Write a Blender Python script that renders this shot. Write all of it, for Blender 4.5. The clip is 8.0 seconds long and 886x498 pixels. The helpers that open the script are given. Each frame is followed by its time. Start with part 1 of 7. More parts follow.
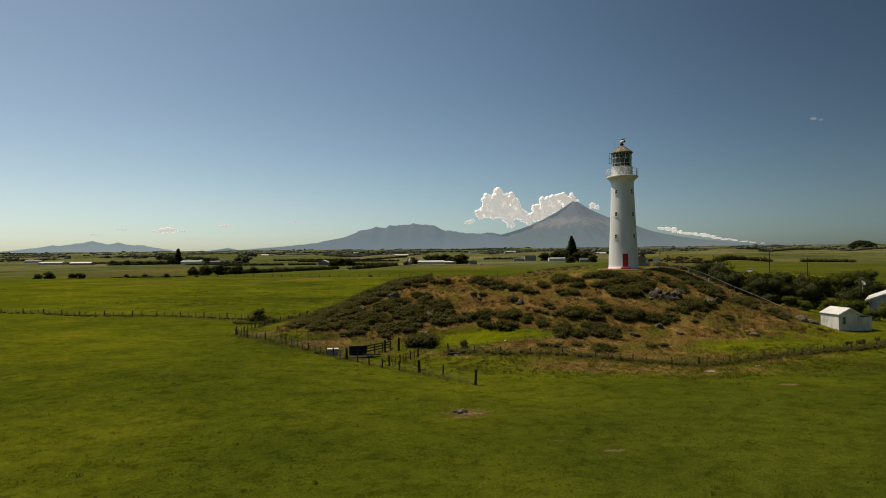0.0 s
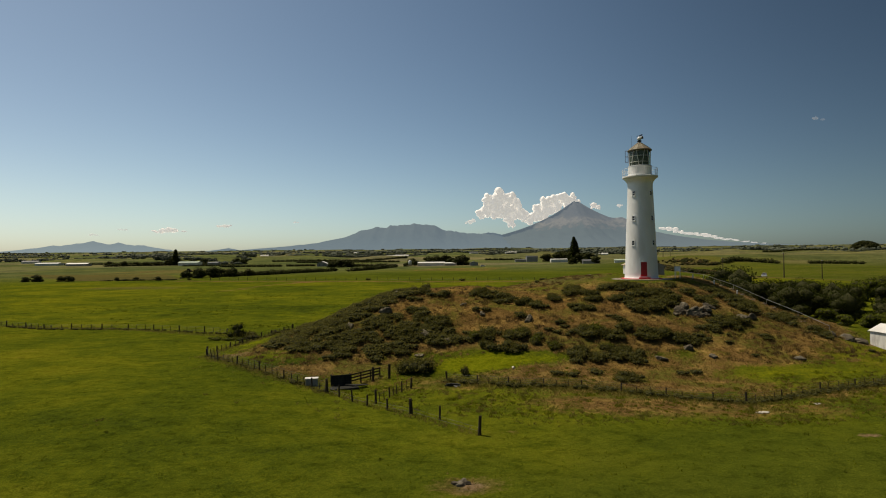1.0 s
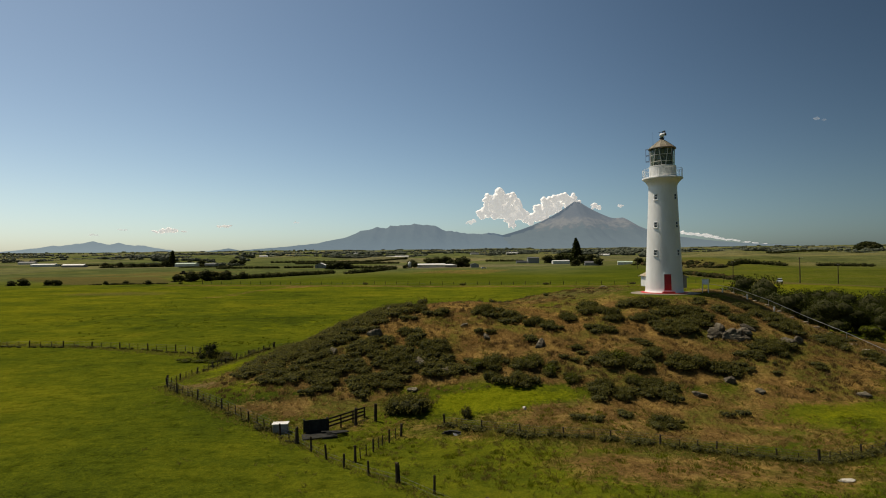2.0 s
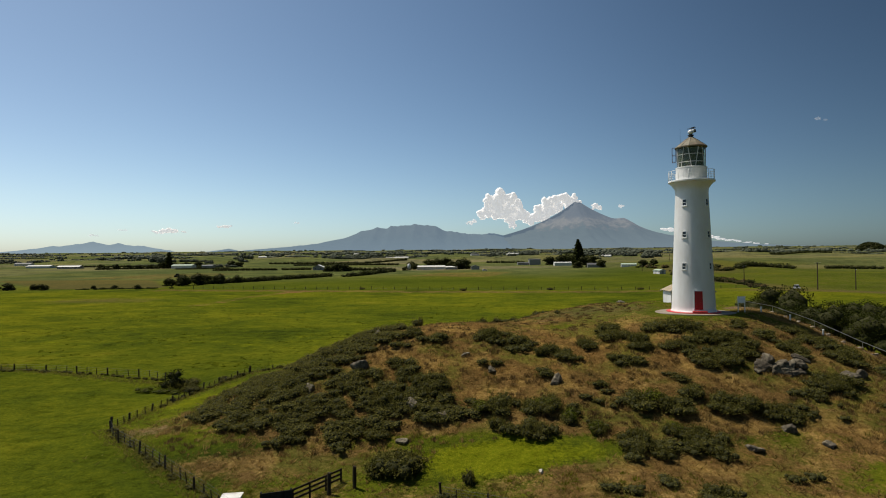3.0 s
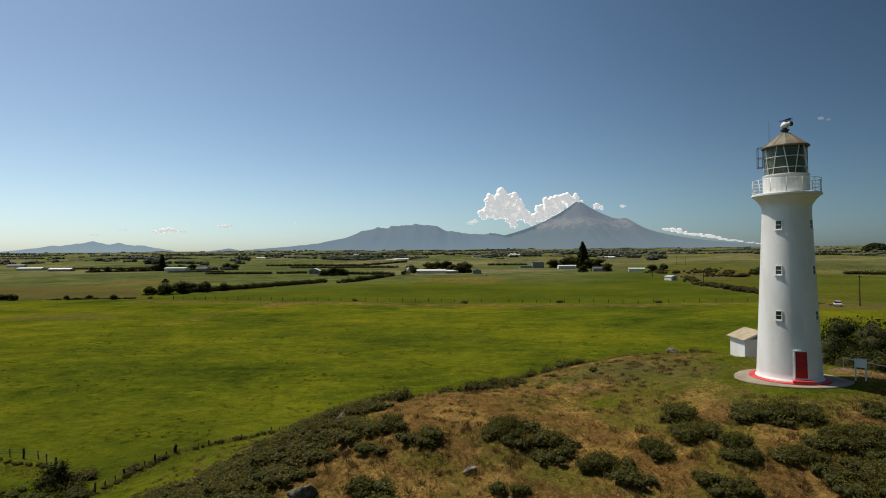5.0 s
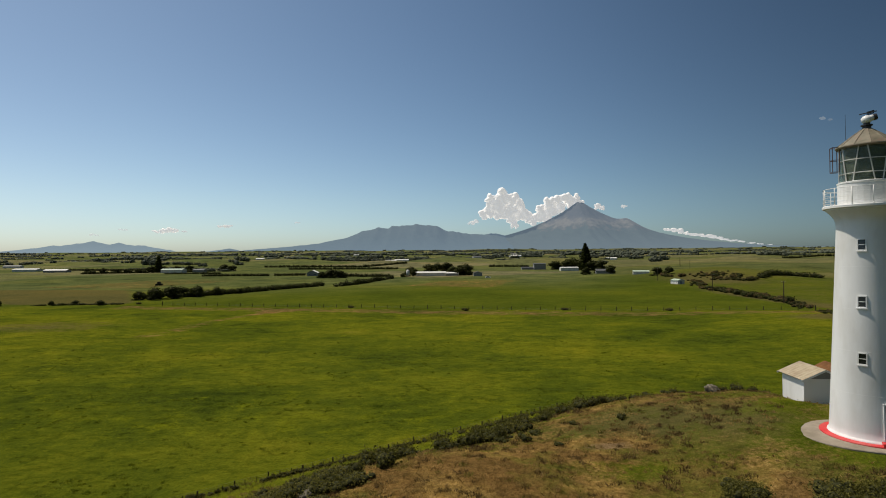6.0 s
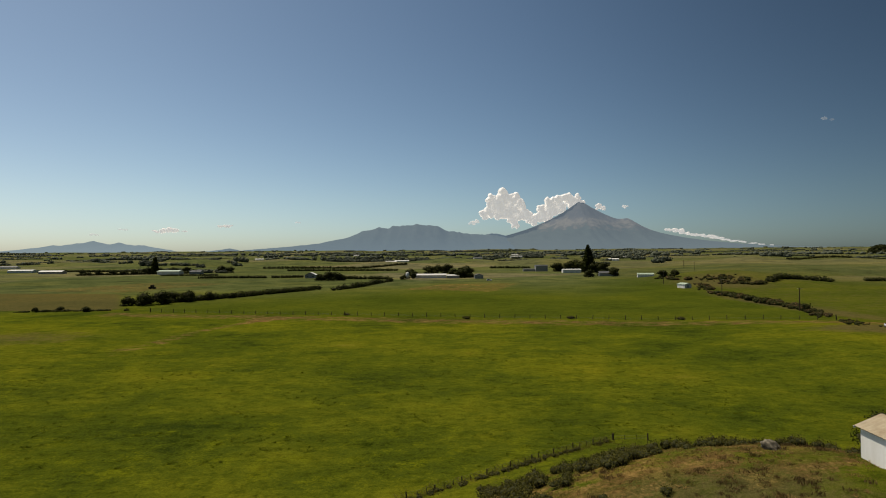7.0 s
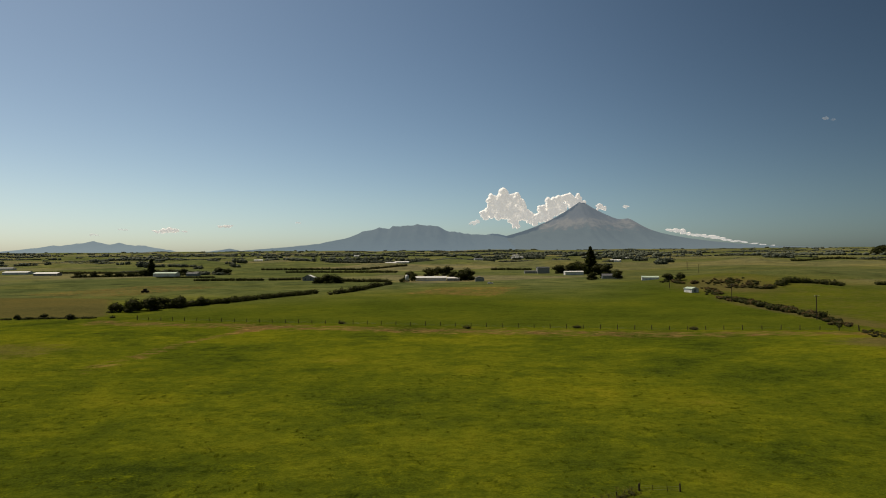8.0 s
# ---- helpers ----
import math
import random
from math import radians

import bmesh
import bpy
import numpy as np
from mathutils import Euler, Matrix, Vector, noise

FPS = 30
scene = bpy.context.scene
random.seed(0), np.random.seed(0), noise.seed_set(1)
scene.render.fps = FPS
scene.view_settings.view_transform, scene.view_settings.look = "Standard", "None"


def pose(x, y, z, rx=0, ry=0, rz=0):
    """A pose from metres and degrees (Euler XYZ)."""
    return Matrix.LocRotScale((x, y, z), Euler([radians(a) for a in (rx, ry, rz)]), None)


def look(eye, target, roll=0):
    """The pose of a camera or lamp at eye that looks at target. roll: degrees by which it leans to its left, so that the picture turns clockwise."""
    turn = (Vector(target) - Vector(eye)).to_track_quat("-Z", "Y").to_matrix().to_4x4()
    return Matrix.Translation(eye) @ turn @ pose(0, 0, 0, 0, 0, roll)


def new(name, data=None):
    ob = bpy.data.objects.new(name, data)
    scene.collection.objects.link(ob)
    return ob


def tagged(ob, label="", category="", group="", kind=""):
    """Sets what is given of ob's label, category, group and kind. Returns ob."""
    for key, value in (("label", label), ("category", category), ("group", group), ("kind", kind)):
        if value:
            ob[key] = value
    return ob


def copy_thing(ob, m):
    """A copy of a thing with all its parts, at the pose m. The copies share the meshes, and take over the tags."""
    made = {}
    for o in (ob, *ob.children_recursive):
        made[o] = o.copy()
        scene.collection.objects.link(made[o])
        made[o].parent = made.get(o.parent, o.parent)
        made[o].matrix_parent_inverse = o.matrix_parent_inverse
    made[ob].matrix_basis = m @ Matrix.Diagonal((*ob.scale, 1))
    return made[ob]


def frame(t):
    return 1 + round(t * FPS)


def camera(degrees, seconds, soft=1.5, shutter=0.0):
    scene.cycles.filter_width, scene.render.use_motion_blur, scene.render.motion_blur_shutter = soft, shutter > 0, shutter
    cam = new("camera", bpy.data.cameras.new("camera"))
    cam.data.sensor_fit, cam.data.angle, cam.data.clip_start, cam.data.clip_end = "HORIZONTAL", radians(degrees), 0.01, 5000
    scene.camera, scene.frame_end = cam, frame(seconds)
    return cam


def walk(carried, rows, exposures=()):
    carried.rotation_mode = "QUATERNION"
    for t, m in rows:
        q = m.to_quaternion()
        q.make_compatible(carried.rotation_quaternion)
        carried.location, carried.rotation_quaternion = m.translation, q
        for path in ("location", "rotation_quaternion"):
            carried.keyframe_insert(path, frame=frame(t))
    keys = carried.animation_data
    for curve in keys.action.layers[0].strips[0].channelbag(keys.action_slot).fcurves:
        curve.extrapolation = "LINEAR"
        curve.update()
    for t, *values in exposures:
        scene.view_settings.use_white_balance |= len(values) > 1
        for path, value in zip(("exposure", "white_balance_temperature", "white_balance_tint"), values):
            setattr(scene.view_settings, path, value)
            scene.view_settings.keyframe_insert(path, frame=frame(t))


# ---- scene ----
cam = camera(77.6, 8.0, soft=1.0)
# seconds, eye in metres, yaw, pitch, roll in degrees
PATH_ROWS = [
    (0.0, 0.000, 0.000, 10.200, 0.000, 0.800, 0.600),
    (0.5, 0.160, 4.201, 10.797, 0.034, 0.793, 0.600),
    (1.0, 0.313, 8.574, 11.461, 0.082, 0.793, 0.600),
    (1.5, 0.447, 12.999, 12.167, 0.109, 0.800, 0.580),
    (3.0, 0.853, 26.403, 14.478, 0.171, 0.834, 0.570),
    (3.5, 0.989, 30.942, 15.361, 0.198, 0.827, 0.560),
    (4.0, 1.111, 35.503, 16.261, 0.225, 0.814, 0.560),
    (4.5, 1.218, 40.064, 17.156, 0.246, 0.807, 0.530),
    (5.0, 1.351, 44.589, 18.086, 0.273, 0.793, 0.510),
    (6.5, 1.752, 58.243, 20.773, 0.376, 0.793, 0.450),
    (7.0, 1.827, 62.768, 21.767, 0.403, 0.780, 0.430),
    (7.5, 1.956, 67.285, 22.727, 0.430, 0.780, 0.420),
    (8.0, 2.072, 71.795, 23.708, 0.458, 0.786, 0.420),
]
walk(cam, [(t, pose(x, y, z, 90 + pitch, roll, yaw)) for t, x, y, z, yaw, pitch, roll in PATH_ROWS],
     exposures=((0.0, -0.02, 7300, 10), (1.5, -0.02, 7300, 10), (2.9, 0.16, 6550, 10), (5.1, 0.16, 6550, 10), (6.4, -0.04, 6700, 10), (7.0, -0.07, 6950, 10), (8.0, -0.08, 7200, 10)))

# ---- world, sun, exposure ----
SUN_AZ, SUN_EL = -61.0, 62.0   # degrees clockwise from +y, and above the horizon
sun_way = Vector((math.sin(radians(SUN_AZ)) * math.cos(radians(SUN_EL)),
                  math.cos(radians(SUN_AZ)) * math.cos(radians(SUN_EL)), math.sin(radians(SUN_EL))))
sky_world = bpy.data.worlds.new("sky")
scene.world = sky_world
sky_world.use_nodes = True
wn = sky_world.node_tree
sky_tex = wn.nodes.new("ShaderNodeTexSky")
sky_tex.sky_type = "NISHITA"
sky_tex.sun_disc = False
sky_tex.sun_elevation = radians(SUN_EL)
sky_tex.sun_rotation = radians(SUN_AZ % 360)
sky_tex.air_density, sky_tex.dust_density, sky_tex.ozone_density = 0.84, 0.85, 1.35
# the sky's colour scaled by a power of its own brightness, then by a painted ramp, brighter towards the sun's quarter
grey = wn.nodes.new("ShaderNodeRGBToBW")
wn.links.new(sky_tex.outputs[0], grey.inputs[0])
level = wn.nodes.new("ShaderNodeMath")
level.operation = "DIVIDE"
level.inputs[1].default_value = 5.25
wn.links.new(grey.outputs[0], level.inputs[0])
steep = wn.nodes.new("ShaderNodeMath")
steep.operation = "POWER"
steep.inputs[1].default_value = 0.30
wn.links.new(level.outputs[0], steep.inputs[0])
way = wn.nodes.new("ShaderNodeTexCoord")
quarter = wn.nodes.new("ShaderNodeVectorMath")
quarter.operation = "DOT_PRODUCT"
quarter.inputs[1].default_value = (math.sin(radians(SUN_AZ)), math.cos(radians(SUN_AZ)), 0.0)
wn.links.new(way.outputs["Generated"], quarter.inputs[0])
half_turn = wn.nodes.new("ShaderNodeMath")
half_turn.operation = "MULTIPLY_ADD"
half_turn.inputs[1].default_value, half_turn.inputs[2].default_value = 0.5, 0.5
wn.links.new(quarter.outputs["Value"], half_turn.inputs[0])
# hand-set gradient over the sky: dim away from the sun, full towards it
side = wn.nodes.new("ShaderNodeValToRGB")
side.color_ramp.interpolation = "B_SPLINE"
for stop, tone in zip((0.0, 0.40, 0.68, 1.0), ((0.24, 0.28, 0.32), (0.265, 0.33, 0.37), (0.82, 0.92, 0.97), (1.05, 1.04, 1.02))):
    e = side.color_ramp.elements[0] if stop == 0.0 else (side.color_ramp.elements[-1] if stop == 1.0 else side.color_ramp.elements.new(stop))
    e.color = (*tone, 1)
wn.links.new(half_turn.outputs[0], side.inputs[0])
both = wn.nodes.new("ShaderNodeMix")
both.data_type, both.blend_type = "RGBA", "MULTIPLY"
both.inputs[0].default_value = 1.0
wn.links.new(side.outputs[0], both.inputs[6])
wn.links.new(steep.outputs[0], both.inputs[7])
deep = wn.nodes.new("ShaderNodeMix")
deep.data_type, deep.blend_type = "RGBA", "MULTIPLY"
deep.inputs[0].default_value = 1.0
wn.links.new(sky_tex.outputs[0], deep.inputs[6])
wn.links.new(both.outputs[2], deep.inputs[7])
clear = wn.nodes.new("ShaderNodeMix")
clear.data_type, clear.blend_type = "RGBA", "MULTIPLY"
clear.inputs[0].default_value, clear.inputs[7].default_value = 1.0, (0.957, 1.0, 0.972, 1)
wn.links.new(deep.outputs[2], clear.inputs[6])
height = wn.nodes.new("ShaderNodeSeparateXYZ")
wn.links.new(way.outputs["Generated"], height.inputs[0])
# bluish tint painted over the lowest sky
low = wn.nodes.new("ShaderNodeValToRGB")
low.color_ramp.elements[0].position, low.color_ramp.elements[0].color = 0.0, (0.93, 0.965, 1.05, 1)
low.color_ramp.elements[1].position, low.color_ramp.elements[1].color = 0.10, (1, 1, 1, 1)
wn.links.new(height.outputs[2], low.inputs[0])
pale = wn.nodes.new("ShaderNodeMix")
pale.data_type, pale.blend_type = "RGBA", "MULTIPLY"
pale.inputs[0].default_value = 1.0
wn.links.new(clear.outputs[2], pale.inputs[6])
wn.links.new(low.outputs[0], pale.inputs[7])
wn.links.new(pale.outputs[2], wn.nodes["Background"].inputs[0])
wn.nodes["Background"].inputs[1].default_value = 0.108
sun = new("sun", bpy.data.lights.new("sun", "SUN"))
sun.data.energy, sun.data.angle, sun.data.color = 3.95, radians(0.53), (1.0, 0.92, 0.80)
sun.matrix_world = look(sun_way * 300, (0, 0, 0))

# ---- materials ----
def node_mat(name):
    m = bpy.data.materials.new(name)
    m.use_nodes = True
    return m, m.node_tree.nodes, m.node_tree.links, m.node_tree.nodes["Principled BSDF"]


def noise_node(nt, links, coord, scale, detail=4.0, rough=0.55):
    n = nt.new("ShaderNodeTexNoise")
    n.inputs["Scale"].default_value = scale
    n.inputs["Detail"].default_value = detail
    n.inputs["Roughness"].default_value = rough
    links.new(coord, n.inputs["Vector"])
    return n


def ramp_node(nt, links, fac, stops):
    r = nt.new("ShaderNodeValToRGB")
    while len(r.color_ramp.elements) < len(stops):
        r.color_ramp.elements.new(0.5)
    for e, (p, c) in zip(r.color_ramp.elements, stops):
        e.position, e.color = p, (*c, 1)
    links.new(fac, r.inputs[0])
    return r


def mix_node(nt, links, fac, a, b, kind="MIX"):
    x = nt.new("ShaderNodeMix")
    x.data_type, x.blend_type = "RGBA", kind
    for sock, v in ((x.inputs[0], fac), (x.inputs[6], a), (x.inputs[7], b)):
        if isinstance(v, bpy.types.NodeSocket):
            links.new(v, sock)
        else:
            sock.default_value = v if isinstance(v, float) else (*v, 1)
    return x.outputs[2]


def math_node(nt, links, op, a, b=None, clamp=False):
    x = nt.new("ShaderNodeMath")
    x.operation, x.use_clamp = op, clamp
    for sock, v in zip(x.inputs, (a, b)):
        if v is None:
            continue
        if isinstance(v, bpy.types.NodeSocket):
            links.new(v, sock)
        else:
            sock.default_value = v
    return x.outputs[0]


def surface(name, low, high, scale=1.5, rough=0.7, bump=0.2, metal=0.0, stain=None, stain_scale=0.5, stretch=(1, 1, 1), grain=12.0):
    """A painted, wooden, stone or metal surface: two tones, a stain at a larger scale and a fine relief."""
    m, nt, links, b = node_mat(name)
    pos = nt.new("ShaderNodeNewGeometry").outputs["Position"]
    mp = nt.new("ShaderNodeMapping")
    mp.inputs["Scale"].default_value = stretch
    links.new(pos, mp.inputs[0])
    n1 = noise_node(nt, links, mp.outputs[0], scale, 6)
    col = ramp_node(nt, links, n1.outputs[0], [(0.3, low), (0.7, high)]).outputs[0]
    n2 = noise_node(nt, links, mp.outputs[0], grain, 3)
    if stain:
        n3 = noise_node(nt, links, mp.outputs[0], stain_scale, 5, 0.65)
        f = ramp_node(nt, links, n3.outputs[0], [(0.5, (0, 0, 0)), (0.72, (0.8, 0.8, 0.8))]).outputs[0]
        col = mix_node(nt, links, f, col, stain)
    links.new(col, b.inputs["Base Color"])
    b.inputs["Roughness"].default_value, b.inputs["Metallic"].default_value = rough, metal
    if rough > 0.78:
        b.inputs["Specular IOR Level"].default_value = 0.08
    if bump:
        bp = nt.new("ShaderNodeBump")
        bp.inputs["Strength"].default_value, bp.inputs["Distance"].default_value = bump, 0.02
        links.new(math_node(nt, links, "ADD", n1.outputs[0], n2.outputs[0]), bp.inputs["Height"])
        links.new(bp.outputs[0], b.inputs["Normal"])
    return m


def leafy(name, dark, mid, light, through_part=0.3, patch=0.35, singly=0.55, patchy=0.5):
    """Foliage or grass: colour by island and by patch, partly translucent."""
    m, nt, links, b = node_mat(name)
    g = nt.new("ShaderNodeNewGeometry")
    oi = nt.new("ShaderNodeObjectInfo")
    n1 = noise_node(nt, links, g.outputs["Position"], patch, 3)
    a = math_node(nt, links, "MULTIPLY", g.outputs["Random Per Island"], singly)
    c = math_node(nt, links, "MULTIPLY", n1.outputs[0], patchy)
    d = math_node(nt, links, "MULTIPLY", oi.outputs["Random"], 0.2)
    f = math_node(nt, links, "ADD", math_node(nt, links, "ADD", a, c), d)
    col = ramp_node(nt, links, f, [(0.2, dark), (0.55, mid), (0.95, light)]).outputs[0]
    links.new(col, b.inputs["Base Color"])
    b.inputs["Roughness"].default_value = 0.6
    b.inputs["Specular IOR Level"].default_value = 0.03
    t = nt.new("ShaderNodeBsdfTranslucent")
    links.new(col, t.inputs[0])
    mx = nt.new("ShaderNodeMixShader")
    mx.inputs[0].default_value = through_part
    links.new(b.outputs[0], mx.inputs[1])
    links.new(t.outputs[0], mx.inputs[2])
    links.new(mx.outputs[0], nt["Material Output"].inputs[0])
    return m


def ground_material():
    """Pasture, dry hill grass, paddocks: three attributes of the sheet choose between the covers."""
    m, nt, links, b = node_mat("pasture")
    pos = nt.new("ShaderNodeNewGeometry").outputs["Position"]
    mp = nt.new("ShaderNodeMapping")
    mp.inputs["Scale"].default_value = (0.75, 1.0, 1.0)
    links.new(pos, mp.inputs[0])
    big = noise_node(nt, links, mp.outputs[0], 0.035, 5, 0.6)
    mid = noise_node(nt, links, mp.outputs[0], 0.35, 5, 0.65)
    fine = noise_node(nt, links, pos, 3.5, 5, 0.7)
    tiny = noise_node(nt, links, pos, 14.0, 3, 0.6)
    patch = noise_node(nt, links, mp.outputs[0], 0.11, 4, 0.6)
    mixed = math_node(nt, links, "ADD", math_node(nt, links, "MULTIPLY", big.outputs[0], 0.36), math_node(nt, links, "MULTIPLY", mid.outputs[0], 0.22))
    mixed = math_node(nt, links, "ADD", mixed, math_node(nt, links, "MULTIPLY", patch.outputs[0], 0.28))
    mixed = math_node(nt, links, "ADD", mixed, math_node(nt, links, "MULTIPLY", fine.outputs[0], 0.20))
    mixed = math_node(nt, links, "ADD", mixed, math_node(nt, links, "MULTIPLY", math_node(nt, links, "SUBTRACT", fine.outputs[0], 0.5), 0.12))
    green = ramp_node(nt, links, mixed, [(0.41, (0.048, 0.066, 0.009)), (0.49, (0.091, 0.113, 0.010)), (0.56, (0.130, 0.146, 0.011)), (0.64, (0.186, 0.180, 0.014)), (0.71, (0.210, 0.155, 0.036))]).outputs[0]
    lush = ramp_node(nt, links, mixed, [(0.44, (0.068, 0.090, 0.010)), (0.62, (0.108, 0.126, 0.013))]).outputs[0]
    gold = ramp_node(nt, links, fine.outputs[0], [(0.25, (0.16, 0.092, 0.020)), (0.5, (0.29, 0.188, 0.058)), (0.72, (0.44, 0.300, 0.115))]).outputs[0]
    russet = ramp_node(nt, links, fine.outputs[0], [(0.25, (0.085, 0.048, 0.014)), (0.5, (0.176, 0.107, 0.037)), (0.72, (0.285, 0.178, 0.068))]).outputs[0]
    stale = ramp_node(nt, links, fine.outputs[0], [(0.25, (0.075, 0.072, 0.014)), (0.5, (0.140, 0.125, 0.026)), (0.72, (0.220, 0.185, 0.050))]).outputs[0]
    kinds = noise_node(nt, links, pos, 0.33, 4, 0.6)
    kinds2 = noise_node(nt, links, mp.outputs[0], 0.21, 4, 0.6)
    dry = mix_node(nt, links, ramp_node(nt, links, kinds.outputs[0], [(0.38, (0, 0, 0)), (0.52, (1, 1, 1))]).outputs[0], gold, russet)
    dry = mix_node(nt, links, ramp_node(nt, links, kinds2.outputs[0], [(0.51, (0, 0, 0)), (0.62, (1, 1, 1))]).outputs[0], dry, stale)
    earth = ramp_node(nt, links, fine.outputs[0], [(0.3, (0.16, 0.10, 0.05)), (0.7, (0.33, 0.23, 0.13))]).outputs[0]

    def weight(name, soft):
        a = nt.new("ShaderNodeAttribute")
        a.attribute_name = name
        v = math_node(nt, links, "ADD", a.outputs["Fac"], math_node(nt, links, "MULTIPLY", math_node(nt, links, "SUBTRACT", mid.outputs[0], 0.5), soft))
        v = math_node(nt, links, "ADD", v, math_node(nt, links, "MULTIPLY", math_node(nt, links, "SUBTRACT", fine.outputs[0], 0.5), soft * 0.6))
        return ramp_node(nt, links, v, [(0.38, (0, 0, 0)), (0.62, (1, 1, 1))]).outputs[0]

    col = mix_node(nt, links, weight("lush", 0.5), green, lush)
    fresh = ramp_node(nt, links, fine.outputs[0], [(0.3, (0.120, 0.150, 0.006)), (0.7, (0.230, 0.235, 0.012))]).outputs[0]
    col = mix_node(nt, links, weight("fresh", 0.9), col, fresh)
    vor = nt.new("ShaderNodeTexVoronoi")
    vor.inputs["Scale"].default_value = 0.006
    links.new(mp.outputs[0], vor.inputs["Vector"])
    # mixed paddock tones, paled and greyed: distance haze painted into them
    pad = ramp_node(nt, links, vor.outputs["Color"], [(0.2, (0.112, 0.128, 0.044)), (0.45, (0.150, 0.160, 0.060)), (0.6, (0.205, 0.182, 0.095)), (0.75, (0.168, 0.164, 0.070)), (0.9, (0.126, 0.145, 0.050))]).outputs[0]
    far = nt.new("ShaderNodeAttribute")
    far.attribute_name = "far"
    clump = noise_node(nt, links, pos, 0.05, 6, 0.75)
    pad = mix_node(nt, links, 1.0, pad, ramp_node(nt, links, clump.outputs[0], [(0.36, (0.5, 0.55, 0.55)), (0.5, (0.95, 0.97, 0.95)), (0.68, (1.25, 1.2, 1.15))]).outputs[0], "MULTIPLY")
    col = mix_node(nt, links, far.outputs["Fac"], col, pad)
    drab = ramp_node(nt, links, fine.outputs[0], [(0.3, (0.092, 0.084, 0.026)), (0.7, (0.150, 0.128, 0.044))]).outputs[0]
    col = mix_node(nt, links, weight("dull", 0.6), col, drab)
    col = mix_node(nt, links, weight("dry", 1.1), col, dry)
    col = mix_node(nt, links, weight("bare", 0.7), col, earth)
    shade = ramp_node(nt, links, tiny.outputs[0], [(0.3, (0.62, 0.62, 0.62)), (0.7, (1.12, 1.12, 1.12))]).outputs[0]
    col = mix_node(nt, links, 1.0, col, shade, "MULTIPLY")
    tuft = noise_node(nt, links, mp.outputs[0], 1.1, 4, 0.75)
    shade = ramp_node(nt, links, tuft.outputs[0], [(0.36, (0.62, 0.65, 0.62)), (0.48, (0.89, 0.90, 0.89)), (0.62, (1.0, 1.0, 1.0))]).outputs[0]
    col = mix_node(nt, links, 1.0, col, shade, "MULTIPLY")
    mq = nt.new("ShaderNodeMapping")
    mq.inputs["Scale"].default_value = (0.55, 1.0, 1.0)
    links.new(pos, mq.inputs[0])
    fleck = noise_node(nt, links, mq.outputs[0], 0.62, 6, 0.72)
    sweep = noise_node(nt, links, mp.outputs[0], 0.017, 4, 0.55)
    shade = ramp_node(nt, links, sweep.outputs[0], [(0.36, (0.82, 0.86, 0.90)), (0.50, (1.0, 1.0, 1.0)), (0.64, (1.20, 1.12, 1.0))]).outputs[0]
    col = mix_node(nt, links, 1.0, col, shade, "MULTIPLY")
    # dark flecks: the shade of grass tufts put into the colour
    shade = ramp_node(nt, links, fleck.outputs[0], [(0.33, (1.12, 1.11, 1.05)), (0.48, (1.0, 1.0, 1.0)), (0.57, (0.94, 0.95, 0.95)), (0.69, (0.60, 0.65, 0.64))]).outputs[0]
    col = mix_node(nt, links, 1.0, col, shade, "MULTIPLY")
    links.new(col, b.inputs["Base Color"])
    b.inputs["Roughness"].default_value = 0.9
    b.inputs["Specular IOR Level"].default_value = 0.0
    bp = nt.new("ShaderNodeBump")
    bp.inputs["Strength"].default_value, bp.inputs["Distance"].default_value = 0.9, 0.16
    hgt = math_node(nt, links, "ADD", fine.outputs[0], math_node(nt, links, "MULTIPLY", tiny.outputs[0], 0.5))
    hgt = math_node(nt, links, "ADD", hgt, math_node(nt, links, "MULTIPLY", tuft.outputs[0], 1.6))
    links.new(hgt, bp.inputs["Height"])
    links.new(bp.outputs[0], b.inputs["Normal"])
    return m


def distant(name, stops, glow, streak=0.5, base_z=60.0, top_z=490.0):
    """A far range: bands of forest, tussock and rock by height, broken by gullies, the haze of bright air painted on as
    a glow.
    """
    m, nt, links, b = node_mat(name)
    pos = nt.new("ShaderNodeNewGeometry").outputs["Position"]
    sep = nt.new("ShaderNodeSeparateXYZ")
    links.new(pos, sep.inputs[0])
    mp = nt.new("ShaderNodeMapping")
    mp.inputs["Scale"].default_value = (1.0, 1.0, 0.35)
    links.new(pos, mp.inputs[0])
    n1 = noise_node(nt, links, mp.outputs[0], 0.016, 6, 0.65)
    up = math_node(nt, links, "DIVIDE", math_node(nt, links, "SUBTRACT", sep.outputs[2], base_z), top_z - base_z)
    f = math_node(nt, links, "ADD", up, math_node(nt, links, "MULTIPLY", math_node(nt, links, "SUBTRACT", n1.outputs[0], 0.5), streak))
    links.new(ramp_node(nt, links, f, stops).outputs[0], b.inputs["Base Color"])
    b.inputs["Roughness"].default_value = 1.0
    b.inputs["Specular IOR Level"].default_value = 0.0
    # haze put in as emission, a little stronger towards the foot
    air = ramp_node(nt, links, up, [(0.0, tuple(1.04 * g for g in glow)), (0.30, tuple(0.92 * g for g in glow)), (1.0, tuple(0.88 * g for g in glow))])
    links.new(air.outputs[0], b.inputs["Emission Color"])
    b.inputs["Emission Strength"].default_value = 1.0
    return m


